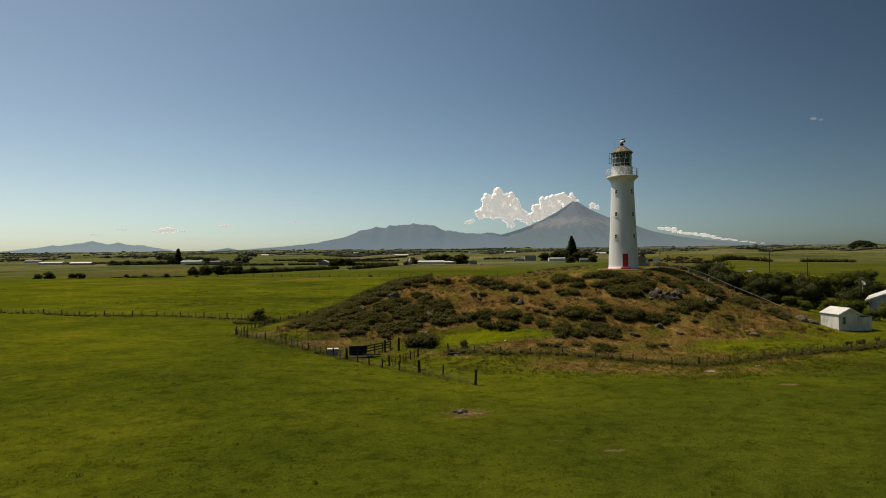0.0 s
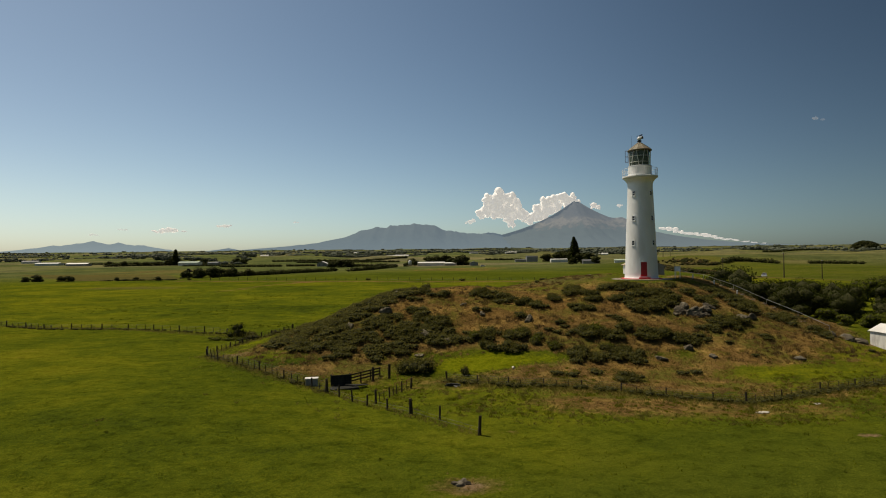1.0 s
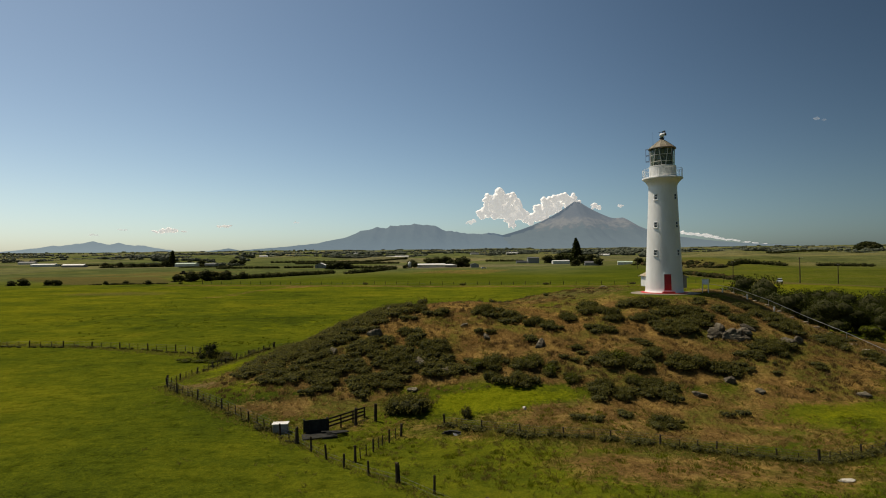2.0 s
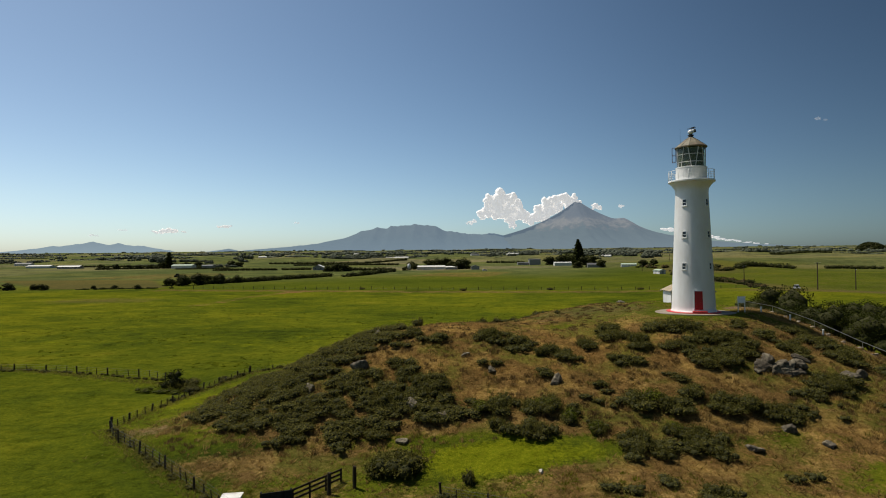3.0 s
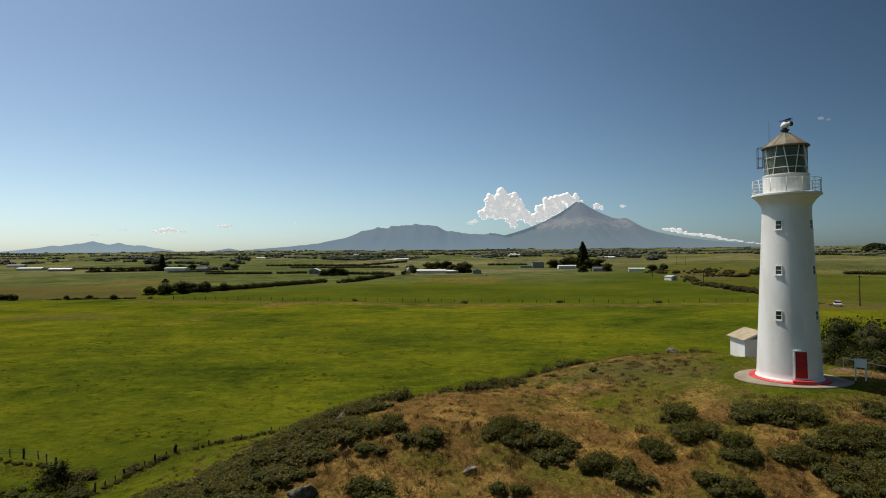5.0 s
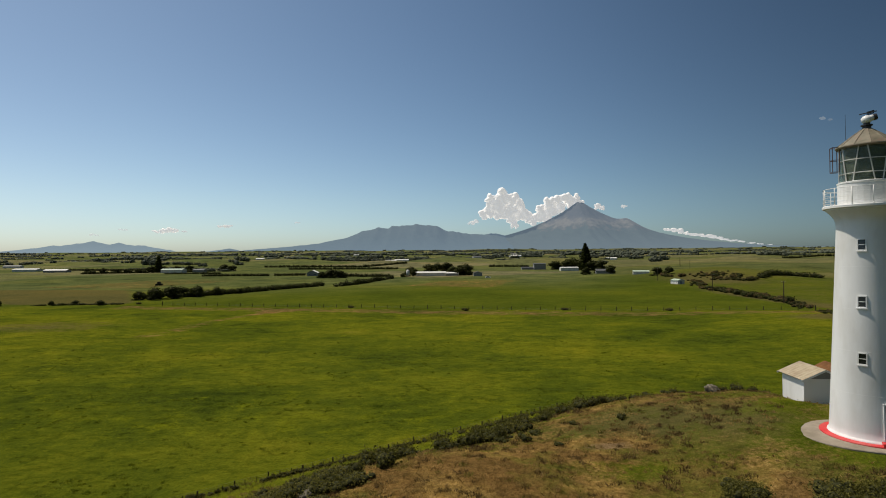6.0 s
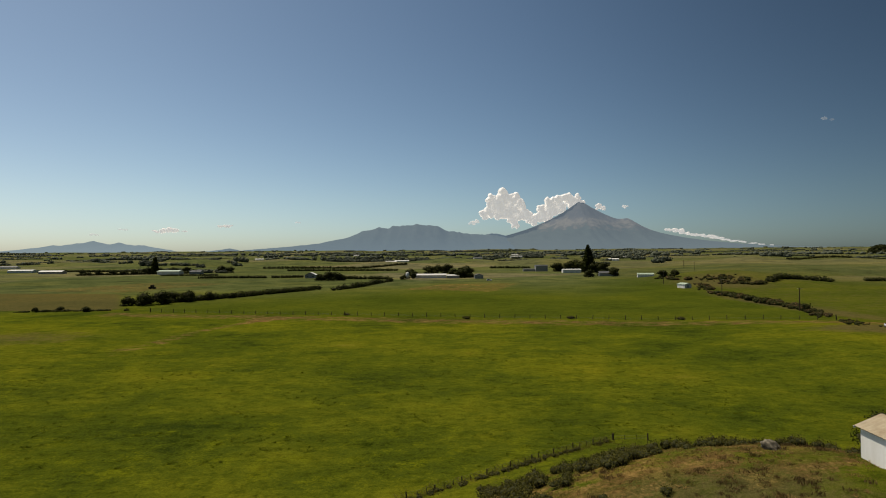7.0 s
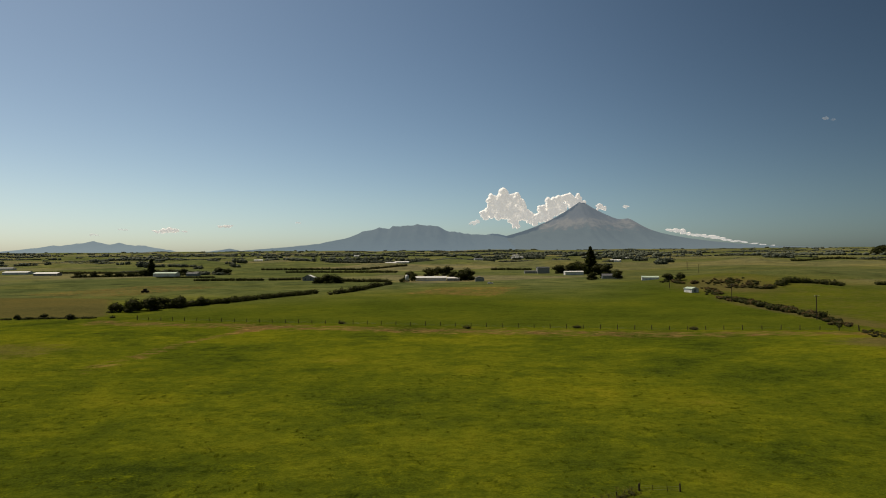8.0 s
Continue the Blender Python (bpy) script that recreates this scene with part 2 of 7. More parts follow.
def cloud_material():
    """Sunlit vapour: white and partly translucent, thinning out towards its ragged edge, with scattered sunlight added
    as a glow.
    """
    m, nt, links, b = node_mat("cumulus")
    pos = nt.new("ShaderNodeNewGeometry").outputs["Position"]
    b.inputs["Base Color"].default_value = (0.84, 0.80, 0.75, 1)
    b.inputs["Roughness"].default_value = 1.0
    b.inputs["Specular IOR Level"].default_value = 0.0
    # emission stands in for sunlight scattered through the cloud
    b.inputs["Emission Color"].default_value = (0.41, 0.405, 0.40, 1)
    b.inputs["Emission Strength"].default_value = 1.0
    thick = nt.new("ShaderNodeAttribute")
    thick.attribute_name = "thick"
    n1 = noise_node(nt, links, pos, 0.022, 5, 0.6)
    v = math_node(nt, links, "ADD", thick.outputs["Fac"], math_node(nt, links, "MULTIPLY", math_node(nt, links, "SUBTRACT", n1.outputs[0], 0.46), 0.8), True)
    v = math_node(nt, links, "MULTIPLY", v, math_node(nt, links, "GREATER_THAN", thick.outputs["Fac"], 0.01))
    bp = nt.new("ShaderNodeBump")
    bp.inputs["Strength"].default_value, bp.inputs["Distance"].default_value = 0.35, 16.0
    links.new(n1.outputs[0], bp.inputs["Height"])
    links.new(bp.outputs[0], b.inputs["Normal"])
    clear_air = nt.new("ShaderNodeBsdfTransparent")
    mx = nt.new("ShaderNodeMixShader")
    links.new(v, mx.inputs[0])
    links.new(clear_air.outputs[0], mx.inputs[1])
    links.new(b.outputs[0], mx.inputs[2])
    links.new(mx.outputs[0], nt["Material Output"].inputs[0])
    return m


def glass_mat(name, tint):
    m, nt, links, b = node_mat(name)
    b.inputs["Base Color"].default_value = (*tint, 1)
    b.inputs["Roughness"].default_value = 0.05
    b.inputs["Transmission Weight"].default_value = 0.85
    b.inputs["IOR"].default_value = 1.3
    return m


M_GROUND = ground_material()
M_WHITE = surface("white_paint", (0.74, 0.74, 0.72), (0.82, 0.82, 0.80), 0.8, 0.45, 0.08, stain=(0.62, 0.60, 0.55), stain_scale=0.35, stretch=(1, 1, 0.3))
M_WHITE_OLD = surface("weathered_white_paint", (0.60, 0.58, 0.54), (0.78, 0.77, 0.73), 1.5, 0.7, 0.2, stain=(0.30, 0.26, 0.21), stain_scale=0.9, stretch=(1, 1, 0.35))
M_RED = surface("red_paint", (0.32, 0.005, 0.010), (0.40, 0.010, 0.014), 2.0, 0.4, 0.1)
M_RED_RING = surface("red_floor_paint", (0.50, 0.022, 0.024), (0.64, 0.045, 0.042), 1.6, 0.6, 0.2, stain=(0.40, 0.10, 0.08), stain_scale=0.8)
M_CONCRETE = surface("concrete", (0.22, 0.185, 0.14), (0.34, 0.29, 0.225), 1.2, 0.85, 0.3, stain=(0.20, 0.17, 0.12), stain_scale=0.5)
M_ROOF_TAN = surface("tan_iron_roof", (0.30, 0.24, 0.15), (0.40, 0.33, 0.22), 2.0, 0.7, 0.1, stain=(0.22, 0.15, 0.08), stain_scale=0.7)
M_ROOF_WHITE = surface("pale_iron_roof", (0.55, 0.54, 0.50), (0.70, 0.69, 0.65), 0.7, 0.5, 0.1)
M_ROOF_RUST = surface("rusty_iron_roof", (0.11, 0.052, 0.022), (0.21, 0.10, 0.042), 1.0, 0.85, 0.2)
M_ROOF_DARK = surface("dark_iron_roof", (0.05, 0.05, 0.05), (0.10, 0.10, 0.10), 0.7, 0.6, 0.1)
M_ROOF_GREEN = surface("pale_green_roof", (0.30, 0.38, 0.28), (0.46, 0.54, 0.42), 0.5, 0.5, 0.1)
M_LANTERN_ROOF = surface("lantern_roof_paint", (0.13, 0.115, 0.075), (0.24, 0.21, 0.145), 2.2, 0.65, 0.3, stain=(0.13, 0.05, 0.03), stain_scale=1.1)
M_GREY_WALL = surface("grey_board", (0.22, 0.22, 0.22), (0.32, 0.32, 0.31), 1.2, 0.8, 0.2)
M_TIMBER = surface("weathered_timber", (0.026, 0.020, 0.014), (0.090, 0.070, 0.048), 5.0, 1.0, 0.6, stretch=(1, 1, 0.12), grain=30)
M_TIMBER_DARK = surface("dark_timber", (0.018, 0.018, 0.016), (0.050, 0.050, 0.044), 4.0, 0.85, 0.5, stretch=(1, 1, 0.2), grain=25)
M_WIRE = surface("galvanised_wire", (0.16, 0.16, 0.16), (0.26, 0.26, 0.26), 4.0, 0.5, 0.0, metal=0.8)
M_GALV = surface("galvanised_pipe", (0.30, 0.30, 0.30), (0.42, 0.42, 0.41), 3.0, 0.35, 0.05, metal=0.6)
M_RUST_BAR = surface("rusty_steel", (0.07, 0.035, 0.02), (0.14, 0.07, 0.04), 5.0, 0.8, 0.2)
M_BLACK = surface("black_iron", (0.012, 0.012, 0.012), (0.030, 0.030, 0.030), 4.0, 0.5, 0.1)
M_RUBBER = surface("black_rubber", (0.012, 0.011, 0.010), (0.030, 0.028, 0.024), 5.0, 0.95, 0.3)
M_ROCK = surface("volcanic_rock", (0.050, 0.045, 0.036), (0.190, 0.165, 0.120), 4.5, 1.0, 1.0, stain=(0.38, 0.335, 0.235), stain_scale=2.6, grain=11)
M_ROCK_DARK = surface("dark_volcanic_rock", (0.040, 0.034, 0.025), (0.135, 0.115, 0.084), 3.4, 0.9, 1.0, stain=(0.27, 0.24, 0.17), stain_scale=1.6, grain=9)
M_STONE_PALE = surface("pale_stone", (0.36, 0.33, 0.27), (0.52, 0.48, 0.41), 2.5, 0.9, 0.5, grain=10)
M_BARK = surface("bark", (0.06, 0.05, 0.04), (0.15, 0.125, 0.10), 5.0, 0.95, 0.8, stretch=(1, 1, 0.25), grain=20)
M_PANE = surface("dark_window", (0.012, 0.014, 0.016), (0.022, 0.025, 0.028), 1.0, 0.08, 0.0)
M_GLASS = glass_mat("lantern_glass", (0.50, 0.60, 0.42))
M_LANTERN_DRUM = surface("lantern_dark_drum", (0.026, 0.036, 0.022), (0.050, 0.062, 0.040), 2.0, 0.5, 0.1)
M_SHRUB = leafy("gorse_leaves", (0.054, 0.054, 0.010), (0.108, 0.102, 0.022), (0.170, 0.155, 0.042), 0.38, 0.5)
# copy of the gorse leaves, colour raised by a third to brighten the carpet
M_GORSE_LIGHTENED = leafy("low_gorse_leaves", (0.070, 0.070, 0.014), (0.140, 0.130, 0.030), (0.220, 0.196, 0.056), 0.40, 0.35)
# dark fill inside foliage: stems, and the shade between leaves painted in
M_SHRUB_CORE = surface("core_shade", (0.024, 0.025, 0.010), (0.052, 0.052, 0.020), 6.0, 0.95, 0.5)
M_SHRUB_GREEN = leafy("green_shrub_leaves", (0.045, 0.060, 0.006), (0.095, 0.115, 0.010), (0.160, 0.170, 0.022), 0.3, 0.5)
M_TREE = leafy("dark_tree_leaves", (0.010, 0.015, 0.003), (0.025, 0.032, 0.005), (0.060, 0.066, 0.012), 0.24, 0.3)
M_HEDGE = leafy("hedge_leaves", (0.018, 0.024, 0.006), (0.040, 0.048, 0.010), (0.080, 0.082, 0.020), 0.24, 0.12)
# leaf tones lifted and greyed: distance haze painted into the colour
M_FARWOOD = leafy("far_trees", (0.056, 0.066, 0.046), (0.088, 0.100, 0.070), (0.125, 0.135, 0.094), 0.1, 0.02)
M_BRACKEN = leafy("dead_bracken", (0.060, 0.038, 0.016), (0.130, 0.085, 0.034), (0.235, 0.160, 0.070), 0.4, 0.5)
M_GRASS = leafy("grass_blades", (0.055, 0.078, 0.003), (0.100, 0.125, 0.004), (0.180, 0.180, 0.012), 0.4, 0.3)
M_DRYGRASS = leafy("dry_grass_blades", (0.085, 0.054, 0.018), (0.230, 0.146, 0.045), (0.420, 0.285, 0.105), 0.5, 0.45, 0.45, 0.75)
M_OLIVE = leafy("rank_grass_blades", (0.100, 0.098, 0.016), (0.170, 0.155, 0.030), (0.260, 0.210, 0.060), 0.55, 0.4)
FOREST = (0.050, 0.062, 0.055)
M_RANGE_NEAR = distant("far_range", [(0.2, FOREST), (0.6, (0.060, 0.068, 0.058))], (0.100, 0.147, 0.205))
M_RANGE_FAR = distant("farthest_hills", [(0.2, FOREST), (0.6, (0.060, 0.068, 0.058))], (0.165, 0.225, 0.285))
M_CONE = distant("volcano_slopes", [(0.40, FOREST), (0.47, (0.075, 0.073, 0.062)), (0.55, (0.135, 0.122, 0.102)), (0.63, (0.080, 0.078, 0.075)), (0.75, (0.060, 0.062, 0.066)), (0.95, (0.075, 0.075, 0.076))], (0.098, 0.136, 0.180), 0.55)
M_CLOUD = cloud_material()
M_CARPAINT = surface("white_car_paint", (0.70, 0.70, 0.72), (0.78, 0.78, 0.80), 0.5, 0.2, 0.0)

# ---- builders ----
def thing(name, x, y, z, label, category, group="", kind="", rz=0.0):
    """An Empty at the base of a thing, which its parts hang from."""
    ob = new(name)
    ob.empty_display_size = 0.3
    ob.matrix_world = pose(x, y, z, 0, 0, rz)
    return tagged(ob, label, category, group, kind)


def part(name, bm, material, parent, label="", smooth=False):
    """Links a bmesh or a ready mesh as one mesh object under a thing or a part."""
    if isinstance(bm, bmesh.types.BMesh):
        bmesh.ops.recalc_face_normals(bm, faces=bm.faces)
        me = bpy.data.meshes.new(name)
        bm.to_mesh(me)
        bm.free()
        me.materials.append(material)
        if smooth:
            me.polygons.foreach_set("use_smooth", [True] * len(me.polygons))
    else:
        me = bm
    ob = new(name, me)
    ob.parent = parent
    return tagged(ob, label)


def box(bm, sx, sy, sz, m=None, bevel=0.0):
    """A box with its base on z = 0, centred in x and y, bevelled."""
    v = bmesh.ops.create_cube(bm, size=1.0, matrix=(m or Matrix()) @ Matrix.Translation((0, 0, sz / 2)) @ Matrix.Diagonal((sx, sy, sz, 1)))["verts"]
    if bevel:
        e = {e for q in v for e in q.link_edges}
        bmesh.ops.bevel(bm, geom=list(e), offset=bevel, segments=1, affect="EDGES")


def rod(bm, a, b, r0, r1=None, sides=8):
    """A round bar from a to b."""
    a, b = Vector(a), Vector(b)
    d = b - a
    m = Matrix.Translation((a + b) / 2) @ d.to_track_quat("Z", "Y").to_matrix().to_4x4()
    bmesh.ops.create_cone(bm, cap_ends=True, segments=sides, radius1=r0, radius2=r0 if r1 is None else r1, depth=d.length, matrix=m)


def lathe(bm, profile, sides=48):
    """A surface of revolution round z from (radius, height) pairs."""
    rings = []
    for r, z in profile:
        rings.append([bm.verts.new((r * math.cos(2 * math.pi * k / sides), r * math.sin(2 * math.pi * k / sides), z)) for k in range(sides)])
    for p, q in zip(rings, rings[1:]):
        for k in range(sides):
            bm.faces.new((p[k], p[(k + 1) % sides], q[(k + 1) % sides], q[k]))
    return rings


def ring_bar(bm, radius, z, r, sides=48, around=6):
    """A round bar bent to a ring."""
    loops = []
    for k in range(sides):
        a = 2 * math.pi * k / sides
        loops.append([bm.verts.new(((radius + r * math.cos(2 * math.pi * j / around)) * math.cos(a), (radius + r * math.cos(2 * math.pi * j / around)) * math.sin(a), z + r * math.sin(2 * math.pi * j / around))) for j in range(around)])
    for k in range(sides):
        p, q = loops[k], loops[(k + 1) % sides]
        for j in range(around):
            bm.faces.new((p[j], p[(j + 1) % around], q[(j + 1) % around], q[j]))


def np_mesh(name, verts, faces, mats, mat_index=None, smooth=False):
    """A mesh from arrays; faces all have the same number of corners."""
    me = bpy.data.meshes.new(name)
    verts, faces = np.asarray(verts, np.float32), np.asarray(faces, np.int32)
    k = faces.shape[1]
    me.vertices.add(len(verts))
    me.vertices.foreach_set("co", verts.ravel())
    me.loops.add(faces.size)
    me.loops.foreach_set("vertex_index", faces.ravel())
    me.polygons.add(len(faces))
    me.polygons.foreach_set("loop_start", np.arange(0, faces.size, k, dtype=np.int32))
    if mat_index is not None:
        me.polygons.foreach_set("material_index", np.asarray(mat_index, np.int32))
    if smooth:
        me.polygons.foreach_set("use_smooth", np.ones(len(faces), bool))
    for m in mats:
        me.materials.append(m)
    me.update(calc_edges=True)
    return me


def lattice(ix, iy, seed):
    h = ix * 374761393 + iy * 668265263 + seed * 974711
    h = (h ^ (h >> 13)) * 1274126177
    h = h ^ (h >> 16)
    return (h & 0xFFFFFF) / float(0xFFFFFF)


def vnoise(x, y, seed=0):
    """Smooth value noise on arrays, 0 to 1."""
    x, y = np.asarray(x, float), np.asarray(y, float)
    xi, yi = np.floor(x).astype(np.int64), np.floor(y).astype(np.int64)
    fx, fy = x - xi, y - yi
    fx, fy = fx * fx * (3 - 2 * fx), fy * fy * (3 - 2 * fy)
    a, b = lattice(xi, yi, seed), lattice(xi + 1, yi, seed)
    c, d = lattice(xi, yi + 1, seed), lattice(xi + 1, yi + 1, seed)
    return (a * (1 - fx) + b * fx) * (1 - fy) + (c * (1 - fx) + d * fx) * fy


def fbm(x, y, seed=0, octaves=4):
    s, amp, tot = 0.0, 1.0, 0.0
    for k in range(octaves):
        s = s + amp * vnoise(np.asarray(x) * 2 ** k + 17.3 * k, np.asarray(y) * 2 ** k - 9.1 * k, seed + k)
        tot += amp
        amp *= 0.5
    return s / tot


def sstep(a, b, v):
    t = np.clip((np.asarray(v, float) - a) / (b - a), 0, 1)
    return t * t * (3 - 2 * t)


# ---- the lie of the land ----
# the knoll: broad round swellings, row by row from its front to its back, 12 m apart from x = -24, rows 11 m apart from y = 56
KNOLL = (
    (0.5, 0.3, -0.1, 0.4, -0.3, 0.4, 0.0, 0.6),
    (-0.1, -0.9, -1.0, 0.8, -1.7, -0.0, -0.7, 0.3),
    (-0.3, 3.0, 2.2, 1.8, 3.3, 2.3, 0.4, -0.1),
    (-0.5, 1.2, 2.8, 0.5, 1.5, 1.6, 1.1, 0.1),
    (0.3, -0.8, 0.5, 2.2, 3.3, 3.1, 0.4, -0.1),
    (-0.5, 0.2, -0.5, 0.0, 0.8, 0.1, -0.2, 0.0),
)
# low lahar mounds of the plain: x, y, height, breadth
MOUNDS = ((105, 192, 2.6, 26), (205, 470, 5, 38), (330, 640, 3, 60), (560, 760, 4, 75), (700, 930, 4, 90), (930, 1180, 5, 120),
          (1250, 1560, 4, 160), (430, 900, 4, 80), (190, 900, 4, 60), (-420, 1100, 8, 120), (-130, 190, 0.8, 40), (250, 330, 1.5, 40), (300, 520, 3, 45), (390, 560, 3, 50), (470, 640, 3, 55), (360, 760, 3, 60), (640, 700, 4, 60), (520, 1000, 4, 70), (800, 860, 4, 75), (270, 1000, 4, 70))


# smaller mounds, scattered over the rolling pasture to the east
rm = random.Random(77)
HUMPS = [(rm.uniform(150, 1000), rm.uniform(430, 1500), rm.uniform(1.5, 4.2), rm.uniform(20, 42)) for k in range(70)]
HUMPS = [h for h in HUMPS if h[0] > 0.36 * h[1] - 20] + [(rm.uniform(-800, 300), rm.uniform(900, 1900), rm.uniform(3, 7), rm.uniform(28, 50)) for k in range(24)]


# levelled ground under the lighthouse and the shed
LEVELLED = ((29.6, 90.2, 7.80, 5.0), (31.8, 99.6, 7.58, 2.9))


def swell(x, y):
    x, y = np.asarray(x, float), np.asarray(y, float)
    h = np.zeros(np.broadcast(x, y).shape)
    near = (np.abs(x - 18) < 90) & (np.abs(y - 84) < 85)
    xs, ys = (np.broadcast_to(v, h.shape)[near] for v in (x, y))
    s = np.zeros(xs.shape)
    for j, row in enumerate(KNOLL):
        for i, amp in enumerate(row):
            s += amp * np.exp(-((xs + 24 - 12 * i) ** 2 + (ys - 56 - 11 * j) ** 2) / 162.0)
    s += 0.3 * np.exp(-((xs - 31) ** 2 + (ys - 94) ** 2) / 98.0) + 0.45 * np.exp(-((xs - 38) ** 2 + (ys - 89) ** 2) / 50.0)
    s += 0.7 * np.exp(-((xs - 20) ** 2 / 200.0 + (ys - 105) ** 2 / 50.0)) + 1.1 * np.exp(-((xs - 36) ** 2 / 110.0 + (ys - 111) ** 2 / 28.0)) + 0.8 * np.exp(-((xs - 23) ** 2 / 120.0 + (ys - 113) ** 2 / 28.0))
    s += 0.75 * np.exp(-((xs - 0.5) ** 2 / 150.0 + (ys - 90) ** 2 / 110.0)) + 0.45 * np.exp(-((xs - 13) ** 2 + (ys - 101) ** 2) / 72.0)
    s += 0.95 * np.exp(-((xs - 39.5) ** 2 / 40.0 + (ys - 91) ** 2 / 34.0)) - 0.85 * np.exp(-((xs + 17) ** 2 + (ys - 85) ** 2) / 50.0)
    h[near] = s
    return h


def plain(x, y):
    h = np.interp(y, [-9000, 60, 130, 240, 500, 700, 1500, 3000, 4500, 9000], [-0.2, -0.2, 0.5, 1.0, 2.2, 4, 14, 42, 76, 80])
    for mx, my, mh, ms in MOUNDS + tuple(HUMPS):
        h = h + mh * np.exp(-((x - mx) ** 2 + (y - my) ** 2) / (2.0 * ms * ms))
    return h


def terrain(x, y):
    x, y = np.asarray(x, float), np.asarray(y, float)
    s = swell(x, y)
    rough = sstep(0.4, 2.0, s) * (1 - np.exp(-((x - 29.7) ** 2 + (y - 91) ** 2) / 60.0))
    h = plain(x, y) + s
    h = h + 0.10 * (fbm(x / 2.2, y / 2.2, 3, 3) - 0.5) + 0.30 * (fbm(x / 22, y / 22, 5, 3) - 0.5)
    h = h + rough * (0.55 * (fbm(x / 3.6, y / 3.6, 8, 4) - 0.5))
    for cx, cy, level, r in LEVELLED:
        w = np.exp(-(np.hypot(x - cx, y - cy) / r) ** 6)
        h = h * (1 - w) + level * w
    far = sstep(500, 1800, y)
    return h + far * 16 * (fbm(x / 260, y / 260, 11, 4) - 0.5)


def ground_z(x, y):
    return float(terrain(np.array([x]), np.array([y]))[0])


def spread(lo, hi, step, first, last, grow):
    """Grid lines: even from lo to hi, then ever wider out to first and last."""
    mids = np.arange(lo, hi + step / 2, step)
    up, v, s = [], mids[-1], step
    while v < last:
        s *= grow
        v += s
        up.append(min(v, last))
    dn, v, s = [], mids[0], step
    while v > first:
        s *= grow
        v -= s
        dn.append(max(v, first))
    return np.array(dn[::-1] + list(mids) + up)


def fence_line_y(x):
    return 251.5 - 0.197 * x


gx = spread(-45, 76, 0.8, -6500, 6500, 1.05)
gy = spread(20, 126, 0.8, -1500, 4985, 1.03)
GX, GY = np.meshgrid(gx, gy)
GZ = terrain(GX, GY)
nx, ny = len(gx), len(gy)
idx = np.arange(nx * ny).reshape(ny, nx)
quads = np.stack([idx[:-1, :-1], idx[:-1, 1:], idx[1:, 1:], idx[1:, :-1]], -1).reshape(-1, 4)
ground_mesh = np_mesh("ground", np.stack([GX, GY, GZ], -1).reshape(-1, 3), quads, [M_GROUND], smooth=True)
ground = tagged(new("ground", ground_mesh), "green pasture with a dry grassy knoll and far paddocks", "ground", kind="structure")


def add_attr(name, values):
    a = ground_mesh.attributes.new(name, "FLOAT", "POINT")
    a.data.foreach_set("value", np.clip(values, 0, 1).astype(np.float32).ravel())


def blob(x, y, cx, cy, rx, ry):
    return np.exp(-(((x - cx) / rx) ** 2 + ((y - cy) / ry) ** 2))


def paddock(x, y, pts, soft):
    """How far a place lies inside a convex field, its corners given anticlockwise."""
    w = np.ones(np.broadcast(x, y).shape)
    for (ax, ay), (bx, by) in zip(pts, pts[1:] + pts[:1]):
        n = math.hypot(bx - ax, by - ay)
        w = w * sstep(-soft, soft, ((bx - ax) * (y - ay) - (by - ay) * (x - ax)) / n)
    return w


HAY_FIELD = ((-268, 405), (-186, 383), (-176, 420), (-160, 500), (-242, 515))
DULL_FIELD = ((-185, 284), (-128, 281), (-186, 378), (-300, 392))
TAN_CORNER = ((-30, 397), (30, 372), (60, 470), (-4, 462))


TRAIL_X, TRAIL_Y = (14.0, 15.8, 17.3, 18.5, 19.5, 20.5), (83.2, 80.6, 77.3, 75.2, 74.0, 72.2)


